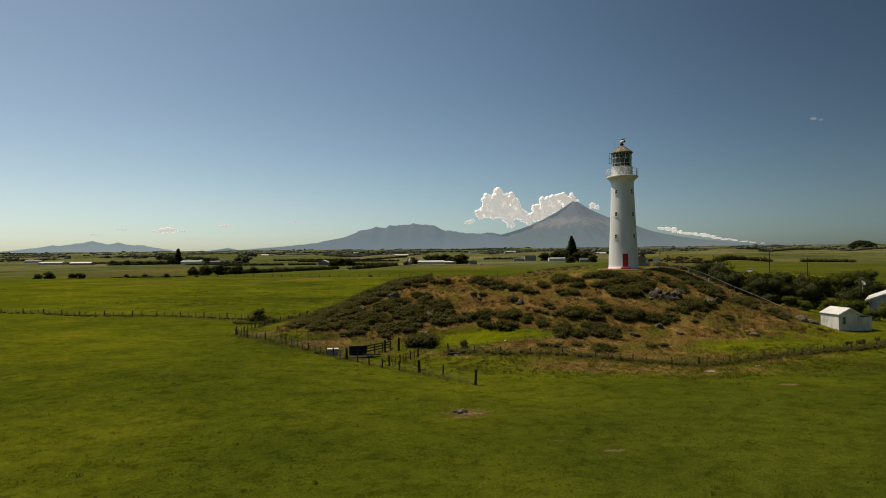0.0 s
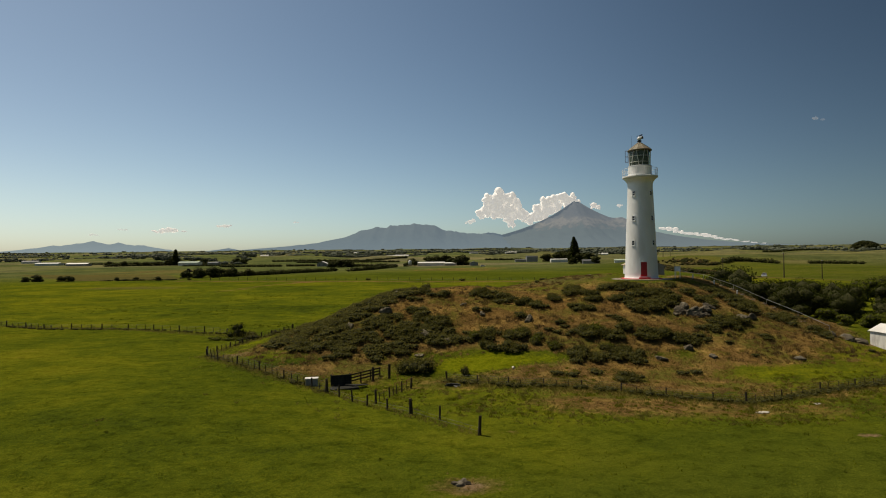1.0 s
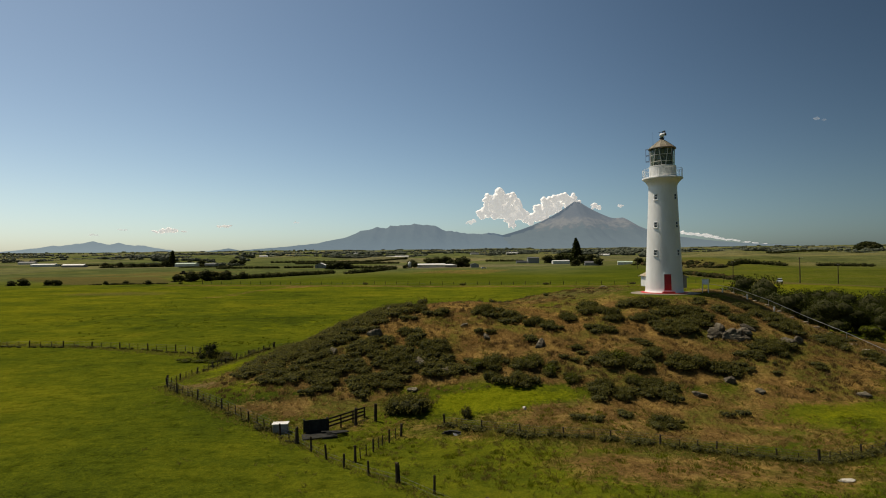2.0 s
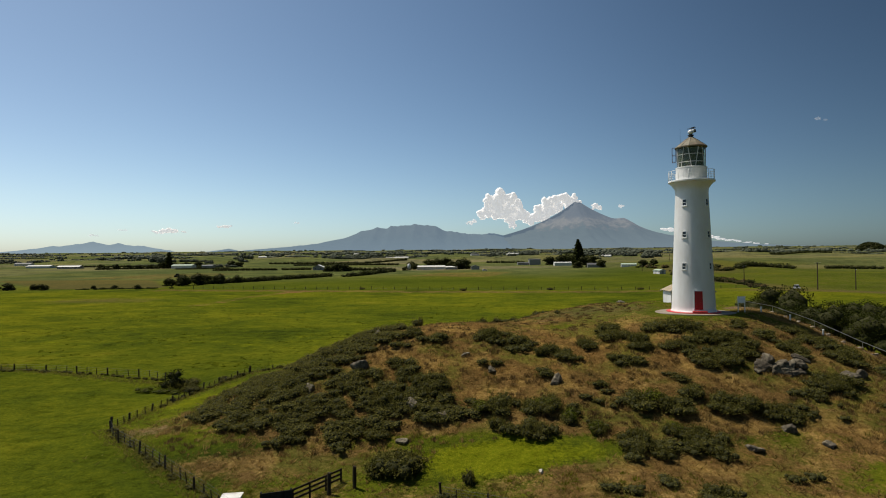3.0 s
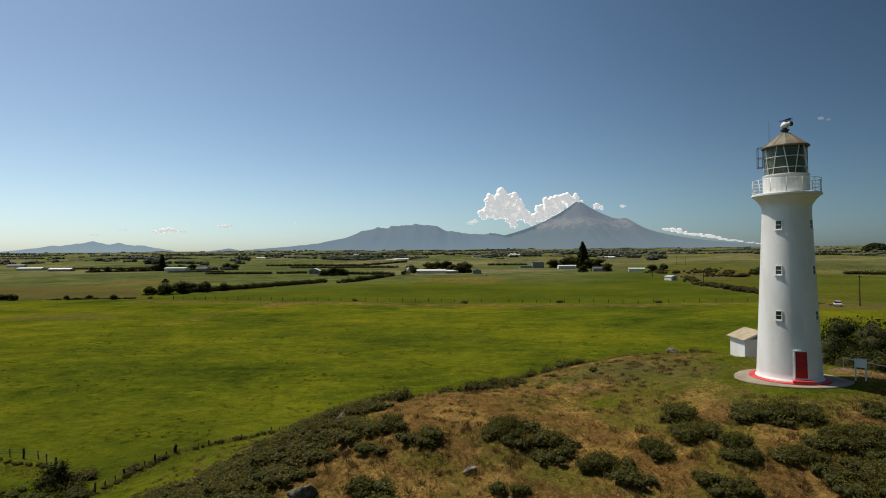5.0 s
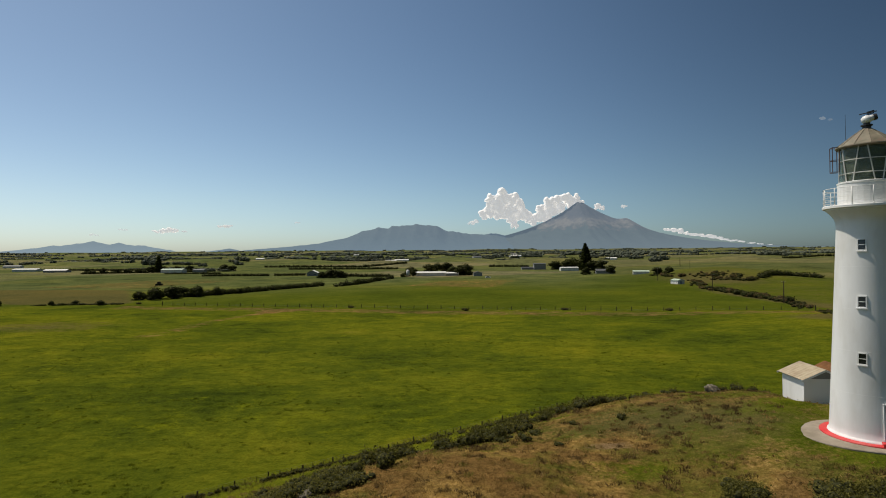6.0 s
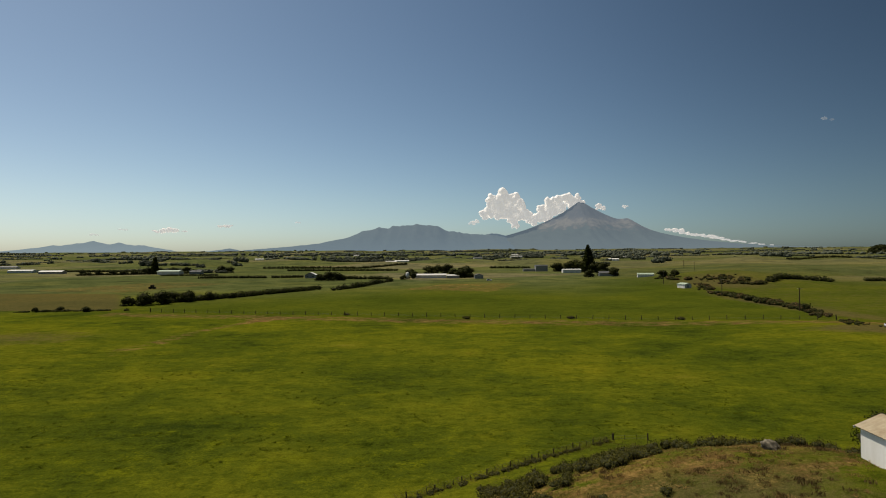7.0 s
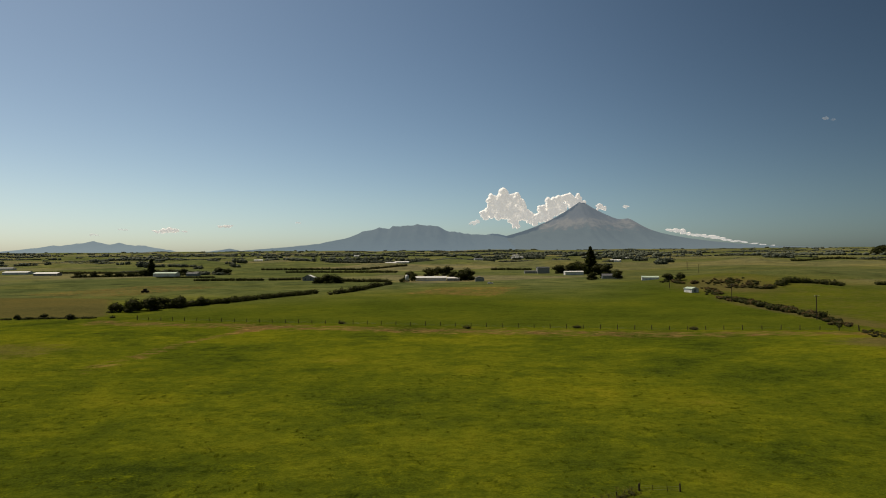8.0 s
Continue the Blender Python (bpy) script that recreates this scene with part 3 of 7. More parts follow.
def dryness(x, y):
    """How far the cover is dry, bleached grass: most of the knoll, strips by the fences, the track and a hay paddock."""
    s = swell(x, y)
    d = np.maximum(sstep(0.5, 2.2, s) * 0.95, 0.42 * sstep(0.6, 1.1, blob(x, y, 14, 62, 48, 9) * 1.4) * (y > 54 - 0.5 * np.minimum(x, 0)))
    d = d * (1 - 0.5 * blob(x, y, 30, 86, 9, 5) - 0.3 * blob(x, y, 22, 92, 10, 5) - 0.35 * blob(x, y, 12, 88, 5, 3))
    d = d - 0.45 * sstep(84, 96, y) * (1 - sstep(118, 132, y))
    d = d - 0.85 * blob(x, y, 5, 64.3, 8, 2.6) - 0.5 * blob(x, y, 35, 61.6, 12, 2.2)
    d = d + 0.4 * blob(x, y, 36, 67, 10, 3) + 0.60 * blob(x, y, 23, 50.6, 12, 3.4) + 0.50 * blob(x, y, 12, 52, 8, 4) + 0.5 * blob(x, y, 19, 61, 11, 4) + 0.5 * blob(x, y, -11, 66.5, 10, 3.4) + 0.6 * blob(x, y, -23, 72, 4, 3) + 0.5 * blob(x, y, 13, 62, 9, 1.6)
    d = d + 0.5 * blob(x, y, 33, 55, 9, 1.6) + 0.9 * blob(x, y, 1.4, 36.8, 2.4, 1.3) + 0.4 * blob(x, y, 5, 45, 2, 1)
    d = d + 0.54 * np.exp(-((y - fence_line_y(x) + 10) / 11.0) ** 2) * (np.abs(x) < 130)
    d = d + 0.46 * blob(x, y, np.interp(y, [176, 198, 219, 241, 250], [-72, -70, -68, -61, -57]), y, 4.5, 1) * sstep(170, 186, y) * (y < 252)
    d = d + 0.55 * blob(x, y, 13, 91, 4, 2) + 0.5 * np.exp(-((y - np.interp(x, TRAIL_X, TRAIL_Y)) / 0.7) ** 2) * (x > 14.0) * (x < 21)
    d = d + 0.46 * paddock(x, y, HAY_FIELD, 8) + 0.5 * paddock(x, y, TAN_CORNER, 8)
    return d


add_attr("dry", dryness(GX, GY))
beyond = GY - fence_line_y(GX)
# the deeper green also darkens the near field and the eastern plain
add_attr("lush", 0.36 * (1 - sstep(44, 56, GY)) + 0.4 * blob(GX, GY, 26, 30, 24, 16) + sstep(0, 3, beyond) * (1 - sstep(225, 260, beyond)) * (GX > -120) * (GX < 0.5 * (400 - GY) + 150) + 0.75 * sstep(90, 140, GX) * sstep(120, 180, GY))
# the brighter green also lifts the field between knoll and paddock fence
add_attr("fresh", 0.9 * blob(GX, GY, 5, 64.3, 8, 2.6) + 0.5 * blob(GX, GY, 35, 61.6, 12, 2.2) + 0.06 * blob(GX, GY, -18, 112, 50, 22) + 0.30 * sstep(98, 120, GY) * (1 - sstep(45, 70, GX)) * (1 - sstep(-30, -8, GY - fence_line_y(GX))) + 0.5 * blob(GX, GY, 7, 50, 4, 2.5) + 0.55 * blob(GX, GY, -24, 80, 3, 7))
add_attr("dull", 0.40 * blob(GX, GY, 20, 91, 17, 9) + 0.42 * blob(GX, GY, 14, 98, 15, 7) + 0.8 * blob(GX, GY, 112, 200, 26, 14) + paddock(GX, GY, DULL_FIELD, 8) + 0.55 * blob(GX, GY, -110, 205, 34, 22) + 0.42 * sstep(100, 150, GX) * sstep(150, 200, GY) + 0.5 * blob(GX, GY, 176, 416, 20, 24) + 0.45 * blob(GX, GY, 135, 280, 7, 60))
# how far the haze-paled paddock tones take over
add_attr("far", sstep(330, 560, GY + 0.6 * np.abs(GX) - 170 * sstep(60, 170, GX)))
PATH_LINE = ((34.5, 91.6), (38.3, 89.9), (41.2, 87.3), (43.8, 84.0), (45.3, 80.0), (46.4, 76.0), (49.0, 72.5))
near_path = np.full(GX.shape, 1e9)
for (ax, ay), (bx, by) in zip(PATH_LINE, PATH_LINE[1:]):
    tt = np.clip(((GX - ax) * (bx - ax) + (GY - ay) * (by - ay)) / ((bx - ax) ** 2 + (by - ay) ** 2), 0, 1)
    near_path = np.minimum(near_path, np.hypot(GX - ax - tt * (bx - ax), GY - ay - tt * (by - ay)))
add_attr("bare", 0.60 * blob(GX, GY, -23, 71.6, 3.6, 2.0) + 0.75 * np.exp(-(near_path / 1.1) ** 2) + 0.7 * blob(GX, GY, 29.5, 51.8, 1.0, 0.5) + 0.75 * blob(GX, GY, 1.5, 36.6, 1.3, 0.8) + 0.8 * blob(GX, GY, 5.3, 31.6, 0.5, 0.4) + 0.7 * blob(GX, GY, 6.6, 31.2, 0.6, 0.4) + 0.8 * blob(GX, GY, 9.0, 29.5, 0.7, 0.4) + 0.8 * blob(GX, GY, 27.4, 44.0, 1.0, 0.7)
         + 0.75 * blob(GX, GY, 12.6, 91.6, 2.4, 0.9))


# ---- leaves and grass ----
def leaf_quads(rng, centres, sizes, normals, wild):
    """Small pointed leaf sprays: quads round centres, turned towards normals with a random lean."""
    n = len(centres)
    nn = normals + wild * rng.normal(size=(n, 3))
    nn /= np.linalg.norm(nn, axis=1, keepdims=True) + 1e-9
    u = np.cross(nn, rng.normal(size=(n, 3)))
    u /= np.linalg.norm(u, axis=1, keepdims=True) + 1e-9
    v = np.cross(nn, u)
    s = sizes[:, None]
    lift = nn * s * 0.25
    verts = np.stack([centres - u * s, centres - v * s * 0.55 + lift, centres + u * s, centres + v * s * 0.55 + lift], 1).reshape(-1, 3)
    return verts, np.arange(4 * n).reshape(n, 4)


def ico(sub):
    bm = bmesh.new()
    bmesh.ops.create_icosphere(bm, subdivisions=sub, radius=1.0)
    v = np.array([q.co[:] for q in bm.verts])
    f = np.array([[q.index for q in p.verts] for p in bm.faces])
    bm.free()
    return v, f


ICO1, ICO3, ICO4 = ico(1), ico(3), ico(4)


def lumpy(v, amount, freq, seed):
    """Pushes the points of a ball in and out by noise."""
    off = Vector((seed * 7.13, seed * 3.7, seed * 1.9))
    k = np.array([noise.noise(Vector(p) * freq + off) + 0.5 * noise.noise(Vector(p) * freq * 2.3 + off) for p in v])
    return v * (1 + amount * k)[:, None]


def crown_mesh(name, seed, lobes, leaf, count, mats, wild=0.7, core=0.8, shaggy=0.12):
    """Foliage over several lobes (x, y, z, rx, ry, rz): dense sprays on a solid core, dark like stems and inner shade.
    """
    rng = np.random.default_rng(seed)
    area = np.array([l[3] * l[4] + l[3] * l[5] + l[4] * l[5] for l in lobes])
    share = np.maximum(1, (count * area / area.sum()).astype(int))
    vs, fs, mi, off = [], [], [], 0
    for k, (l, c) in enumerate(zip(lobes, share)):
        centre, rad = np.array(l[:3]), np.array(l[3:6])
        d = rng.normal(size=(c, 3))
        d[:, 2] = np.abs(d[:, 2]) * 1.1 - 0.35
        d /= np.linalg.norm(d, axis=1, keepdims=True)
        bumps = np.array([noise.noise(Vector(q) * 2.6 + Vector((seed, k, 0))) for q in d])
        r = rng.uniform(0.94 - shaggy, 0.94 + shaggy, c) * (1 + 2.4 * shaggy * bumps)
        v, f = leaf_quads(rng, centre + d * rad * r[:, None], leaf * rng.uniform(0.6, 1.3, c), d / rad * rad.mean(), wild)
        vs.append(v), fs.append(f + off), mi.append(np.zeros(len(f), int))
        off += len(v)
    leaves_v, leaves_f = np.concatenate(vs), np.concatenate(fs)
    tri = np.concatenate([leaves_f[:, [0, 1, 2]], leaves_f[:, [0, 2, 3]]])
    idx_m = [np.zeros(len(tri), int)]
    vs, fs = [leaves_v], [tri]
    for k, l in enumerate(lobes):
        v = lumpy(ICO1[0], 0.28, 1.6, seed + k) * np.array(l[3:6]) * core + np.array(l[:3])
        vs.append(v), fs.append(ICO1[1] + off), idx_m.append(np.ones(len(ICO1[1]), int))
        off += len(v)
    return np_mesh(name, np.concatenate(vs), np.concatenate(fs), mats, np.concatenate(idx_m))


def grass_mesh(name, rng, xs, ys, height, width, blades, mat, lean=0.5):
    """Tufts of bent blades, two triangles to a blade."""
    n = len(xs)
    x, y = np.repeat(xs, blades), np.repeat(ys, blades)
    h = np.repeat(height, blades) * rng.uniform(0.55, 1.15, n * blades)
    w = np.repeat(width, blades)
    x = x + rng.normal(size=n * blades) * w * 2.2
    y = y + rng.normal(size=n * blades) * w * 2.2
    z = terrain(x, y) - 0.03
    a = rng.uniform(0, 2 * np.pi, n * blades)
    ux, uy = np.cos(a), np.sin(a)
    l = lean * h * rng.uniform(0.3, 1.4, n * blades)
    la = rng.uniform(0, 2 * np.pi, n * blades)
    lx, ly = np.cos(la) * l, np.sin(la) * l
    p0 = np.stack([x - ux * w, y - uy * w, z], -1)
    p1 = np.stack([x + ux * w, y + uy * w, z], -1)
    p2 = np.stack([x + lx * 0.4 + ux * w * 0.7, y + ly * 0.4 + uy * w * 0.7, z + h * 0.6], -1)
    p3 = np.stack([x + lx, y + ly, z + h], -1)
    v = np.stack([p0, p1, p2, p3], 1).reshape(-1, 3)
    k = np.arange(n * blades)[:, None] * 4
    f = np.concatenate([k + [0, 1, 2], k + [0, 2, 3]])
    return np_mesh(name, v, f, [mat])

# ---- the lighthouse ----
LX, LY, LZ = 29.53, 90.2, 7.98


def tower_radius(z):
    return 2.36 - 0.0465 * z + 0.0002 * z * z


def curved_panel(bm, height0, height1, ang, width, depth, back=0.05, steps=5):
    """A plate that hugs the round tapering wall, its middle at ang radians, standing depth proud of it."""
    half = width / 2 / tower_radius((height0 + height1) / 2)
    rows = []
    for k in range(steps + 1):
        a = ang - half + 2 * half * k / steps
        rows.append([bm.verts.new(((tower_radius(z) + d) * math.cos(a), (tower_radius(z) + d) * math.sin(a), z)) for d, z in
                     ((-back, height0), (depth, height0), (depth, height1), (-back, height1))])
    for p, q in zip(rows, rows[1:]):
        for j in range(4):
            bm.faces.new((p[j], p[(j + 1) % 4], q[(j + 1) % 4], q[j]))
    bm.faces.new(rows[0]), bm.faces.new(rows[-1][::-1])


def build_lighthouse():
    root = thing("lighthouse", LX, LY, LZ, "white round lighthouse with red door and dark glazed lantern", "lighthouse")
    bm = bmesh.new()
    prof = [(2.47, -0.35), (2.47, 0.0), (2.45, 0.08), (2.40, 0.13), (tower_radius(0.2), 0.2)]
    prof += [(tower_radius(z), z) for z in np.linspace(0.6, 13.4, 18)]
    prof += [(tower_radius(13.7) + 0.02, 13.75), (1.80, 13.95), (1.86, 14.15), (1.98, 14.35), (2.15, 14.55), (2.33, 14.72), (2.40, 14.80), (1.2, 14.80)]
    lathe(bm, prof, 64)
    tower = part("tower", bm, M_WHITE, root, "white painted tapered iron tower", smooth=True)
    for z in (2.9, 5.6, 8.3, 11.0):
        bm = bmesh.new()
        ring_bar(bm, tower_radius(z) - 0.004, z, 0.008, 64, 6)
        part("plate_joint", bm, M_WHITE, tower, smooth=True)
    # windows in two columns
    for ang in (-139.0, -56.6):
        for z in (5.18, 8.78, 12.42):
            a, r = radians(ang), tower_radius(z)
            bm = bmesh.new()
            for dz, hh in ((-0.38, 0.06), (0.32, 0.06)):
                curved_panel(bm, z + dz, z + dz + hh, a, 0.52, 0.05)
            for q in (-1, 1):
                curved_panel(bm, z - 0.32, z + 0.32, a + q * 0.225 / r, 0.07, 0.05)
            win = part("window", bm, M_WHITE, root, "white framed small window")
            bm = bmesh.new()
            curved_panel(bm, z - 0.32, z + 0.32, a, 0.38, 0.006)
            part("pane", bm, M_PANE, win)
            bm = bmesh.new()
            curved_panel(bm, z - 0.02, z + 0.02, a, 0.38, 0.03)
            part("glazing_bar", bm, M_WHITE, win)
            bm = bmesh.new()
            curved_panel(bm, z - 0.45, z - 0.38, a, 0.58, 0.10)
            part("sill", bm, M_WHITE, win)
    # door
    a, r = radians(-100.5), tower_radius(1.3)
    bm = bmesh.new()
    curved_panel(bm, 2.40, 2.50, a, 1.02, 0.08)
    for s in (-1, 1):
        curved_panel(bm, 0.30, 2.40, a + s * 0.465 / r, 0.09, 0.08)
    door = part("door", bm, M_WHITE, root, "red painted entrance door")
    bm = bmesh.new()
    curved_panel(bm, 0.34, 2.40, a, 0.84, 0.04)
    part("door_leaf", bm, M_RED, door, "red painted door leaf")
    bm = bmesh.new()
    for z0, z1 in ((0.5, 1.1), (1.25, 1.75), (1.85, 2.28)):
        curved_panel(bm, z0, z1, a, 0.58, 0.055)
    part("door_panel", bm, M_RED, door)
    bm = bmesh.new()
    h = Vector(((r + 0.09) * math.cos(a + 0.16), (r + 0.09) * math.sin(a + 0.16), 1.3))
    rod(bm, h, h + Vector((0, 0, 0.16)), 0.02)
    part("handle", bm, M_BLACK, door, "black iron handle")
    bm = bmesh.new()
    curved_panel(bm, 0.0, 0.20, a, 1.3, 0.55)
    part("doorstep", bm, M_RED_RING, root, "red painted concrete doorstep")
    # gallery
    bm = bmesh.new()
    lathe(bm, [(1.2, 14.80), (2.44, 14.80), (2.52, 14.84), (2.52, 14.98), (2.47, 15.02), (1.4, 15.02)], 64)
    part("gallery_floor", bm, M_WHITE, root, smooth=False)
    for k in range(14):
        aa = 2 * math.pi * (k + 0.3) / 14
        bm = bmesh.new()
        rod(bm, (2.45 * math.cos(aa), 2.45 * math.sin(aa), 14.98), (2.45 * math.cos(aa), 2.45 * math.sin(aa), 16.14), 0.028)
        rod(bm, (2.45 * math.cos(aa), 2.45 * math.sin(aa), 15.0), (2.45 * math.cos(aa), 2.45 * math.sin(aa), 15.08), 0.05)
        part("rail_post", bm, M_WHITE, root, smooth=True)
    for z, rr in ((15.28, 0.014), (15.56, 0.014), (15.84, 0.014), (16.13, 0.024)):
        bm = bmesh.new()
        ring_bar(bm, 2.45, z, rr, 64, 6)
        part("rail", bm, M_WHITE, root, smooth=True)
    for k in range(12):
        aa = 2 * math.pi * k / 12
        bm = bmesh.new()
        p = [(1.78, 14.0), (2.30, 14.78), (1.78, 14.78)]
        t = Vector((-math.sin(aa), math.cos(aa), 0)) * 0.025
        f = [[bm.verts.new(Vector((q * math.cos(aa), q * math.sin(aa), z)) + s * t) for q, z in p] for s in (-1, 1)]
        bm.faces.new(f[0]), bm.faces.new(f[1][::-1])
        for i in range(3):
            bm.faces.new((f[0][i], f[0][(i + 1) % 3], f[1][(i + 1) % 3], f[1][i]))
        part("bracket", bm, M_WHITE, root)
    # lantern room
    bm = bmesh.new()
    lathe(bm, [(1.66, 15.0), (1.66, 16.42), (1.69, 16.46), (1.69, 16.55), (1.62, 16.58), (1.45, 16.58)], 32)
    mur = part("lantern_base", bm, M_WHITE, root, "white iron parapet below the lantern", smooth=False)
    bm = bmesh.new()
    lathe(bm, [(1.49, 16.56), (1.49, 18.86)], 12)
    part("lantern_glass", bm, M_GLASS, root, "greenish dark lantern glazing")
    # dark drum added inside the lantern so that the glazing looks dark
    bm = bmesh.new()
    lathe(bm, [(0.0, 16.62), (1.0, 16.62), (1.12, 16.9), (1.12, 18.6), (0.9, 18.75), (0.0, 18.75)], 24)
    part("lantern_dark_drum", bm, M_LANTERN_DRUM, root, "dark green drum inside the lantern glazing", smooth=True)
    for k in range(12):
        a0 = 2 * math.pi * k / 12
        lean = (0.5 if k % 2 else -0.5) * 2 * math.pi / 12 * 0.45
        bm = bmesh.new()
        rod(bm, (1.54 * math.cos(a0 - lean), 1.54 * math.sin(a0 - lean), 16.56), (1.54 * math.cos(a0 + lean), 1.54 * math.sin(a0 + lean), 18.88), 0.036, sides=6)
        part("glazing_bar", bm, M_WHITE_OLD, root)
    for z in (17.10, 17.98):
        bm = bmesh.new()
        ring_bar(bm, 1.53, z, 0.03, 24, 6)
        part("glazing_ring", bm, M_WHITE_OLD, root)
    bm = bmesh.new()
    lathe(bm, [(1.49, 18.80), (1.68, 18.80), (1.75, 18.87), (1.73, 18.94), (1.58, 18.98)], 36)
    part("gutter", bm, M_LANTERN_ROOF, root)
    bm = bmesh.new()
    lathe(bm, [(1.70, 18.95), (1.28, 19.30), (0.75, 19.72), (0.30, 20.05), (0.24, 20.12)], 12)
    roof = part("roof", bm, M_LANTERN_ROOF, root, "weathered tan conical lantern roof")
    for k in range(12):
        a0 = 2 * math.pi * k / 12
        bm = bmesh.new()
        for (r0, z0), (r1, z1) in zip(((1.70, 18.96), (1.28, 19.31), (0.75, 19.73)), ((1.28, 19.31), (0.75, 19.73), (0.30, 20.06))):
            rod(bm, (r0 * math.cos(a0), r0 * math.sin(a0), z0), (r1 * math.cos(a0), r1 * math.sin(a0), z1), 0.02, sides=5)
        part("roof_rib", bm, M_LANTERN_ROOF, roof)
    bm = bmesh.new()
    lathe(bm, [(0.25, 20.05), (0.25, 20.25), (0.33, 20.28), (0.33, 20.36), (0.18, 20.40), (0.18, 20.5)], 16)
    part("vent_collar", bm, M_BLACK, root)
    bm = bmesh.new()
    lathe(bm, [(0.10, 20.45), (0.22, 20.49), (0.31, 20.63), (0.31, 20.77), (0.22, 20.90), (0.10, 20.97), (0.0, 20.98)], 16)
    rod(bm, (0.05, -0.03, 20.74), (0.34, -0.16, 20.82), 0.19, 0.20, 14)
    part("vent_ball", bm, M_WHITE, root, "white ball ventilator with a short cowl", smooth=True)
    bm = bmesh.new()
    rod(bm, (0.33, -0.155, 20.82), (0.50, -0.23, 20.86), 0.22, 0.20, 12)
    rod(bm, (0.0, 0.0, 21.0), (0.36, -0.17, 21.12), 0.03)
    rod(bm, (-0.35, 0.16, 21.08), (0.50, -0.23, 21.22), 0.035)
    box(bm, 0.42, 0.03, 0.14, pose(0.22, -0.10, 21.12, 0, -14, -26))
    part("wind_vane", bm, M_BLACK, root, "black vent flap and vane")
    bm = bmesh.new()
    rod(bm, (-0.95, 0.62, 19.5), (-0.95, 0.62, 21.2), 0.014, 0.008, 6)
    part("antenna", bm, M_BLACK, root)
    # cage of the lantern ladder
    bm = bmesh.new()
    for dx in (1.62, 2.02):
        for s in (-0.28, 0.28):
            rod(bm, (dx, s, 17.3), (dx, s, 18.95), 0.024, sides=6)
    for z in (17.3, 18.1, 18.95):
        rod(bm, (1.62, -0.28, z), (2.02, -0.28, z), 0.022, sides=6)
        rod(bm, (1.62, 0.28, z), (2.02, 0.28, z), 0.022, sides=6)
        rod(bm, (2.02, -0.28, z), (2.02, 0.28, z), 0.022, sides=6)
    for v in bm.verts:
        v.co = Matrix.Rotation(radians(160), 3, "Z") @ v.co
    part("ladder_cage", bm, M_RUST_BAR, root, "rusty steel ladder cage")
    # apron and painted ring
    bm = bmesh.new()
    lathe(bm, [(0.5, -0.6), (1.0, -0.6), (1.0, -0.12), (0.99, -0.08), (0.5, -0.06)], 56)
    bmesh.ops.transform(bm, matrix=Matrix.Translation((0.1, 0.0, 0)) @ Matrix.Diagonal((4.6, 3.55, 1, 1)), verts=bm.verts)
    part("apron", bm, M_CONCRETE, root, "round concrete apron")
    bm = bmesh.new()
    lathe(bm, [(2.92, -0.12), (2.92, -0.02), (2.88, 0.02), (2.4, 0.02)], 56)
    part("red_ring", bm, M_RED_RING, root, "red painted ring at the foot")
    return root


build_lighthouse()


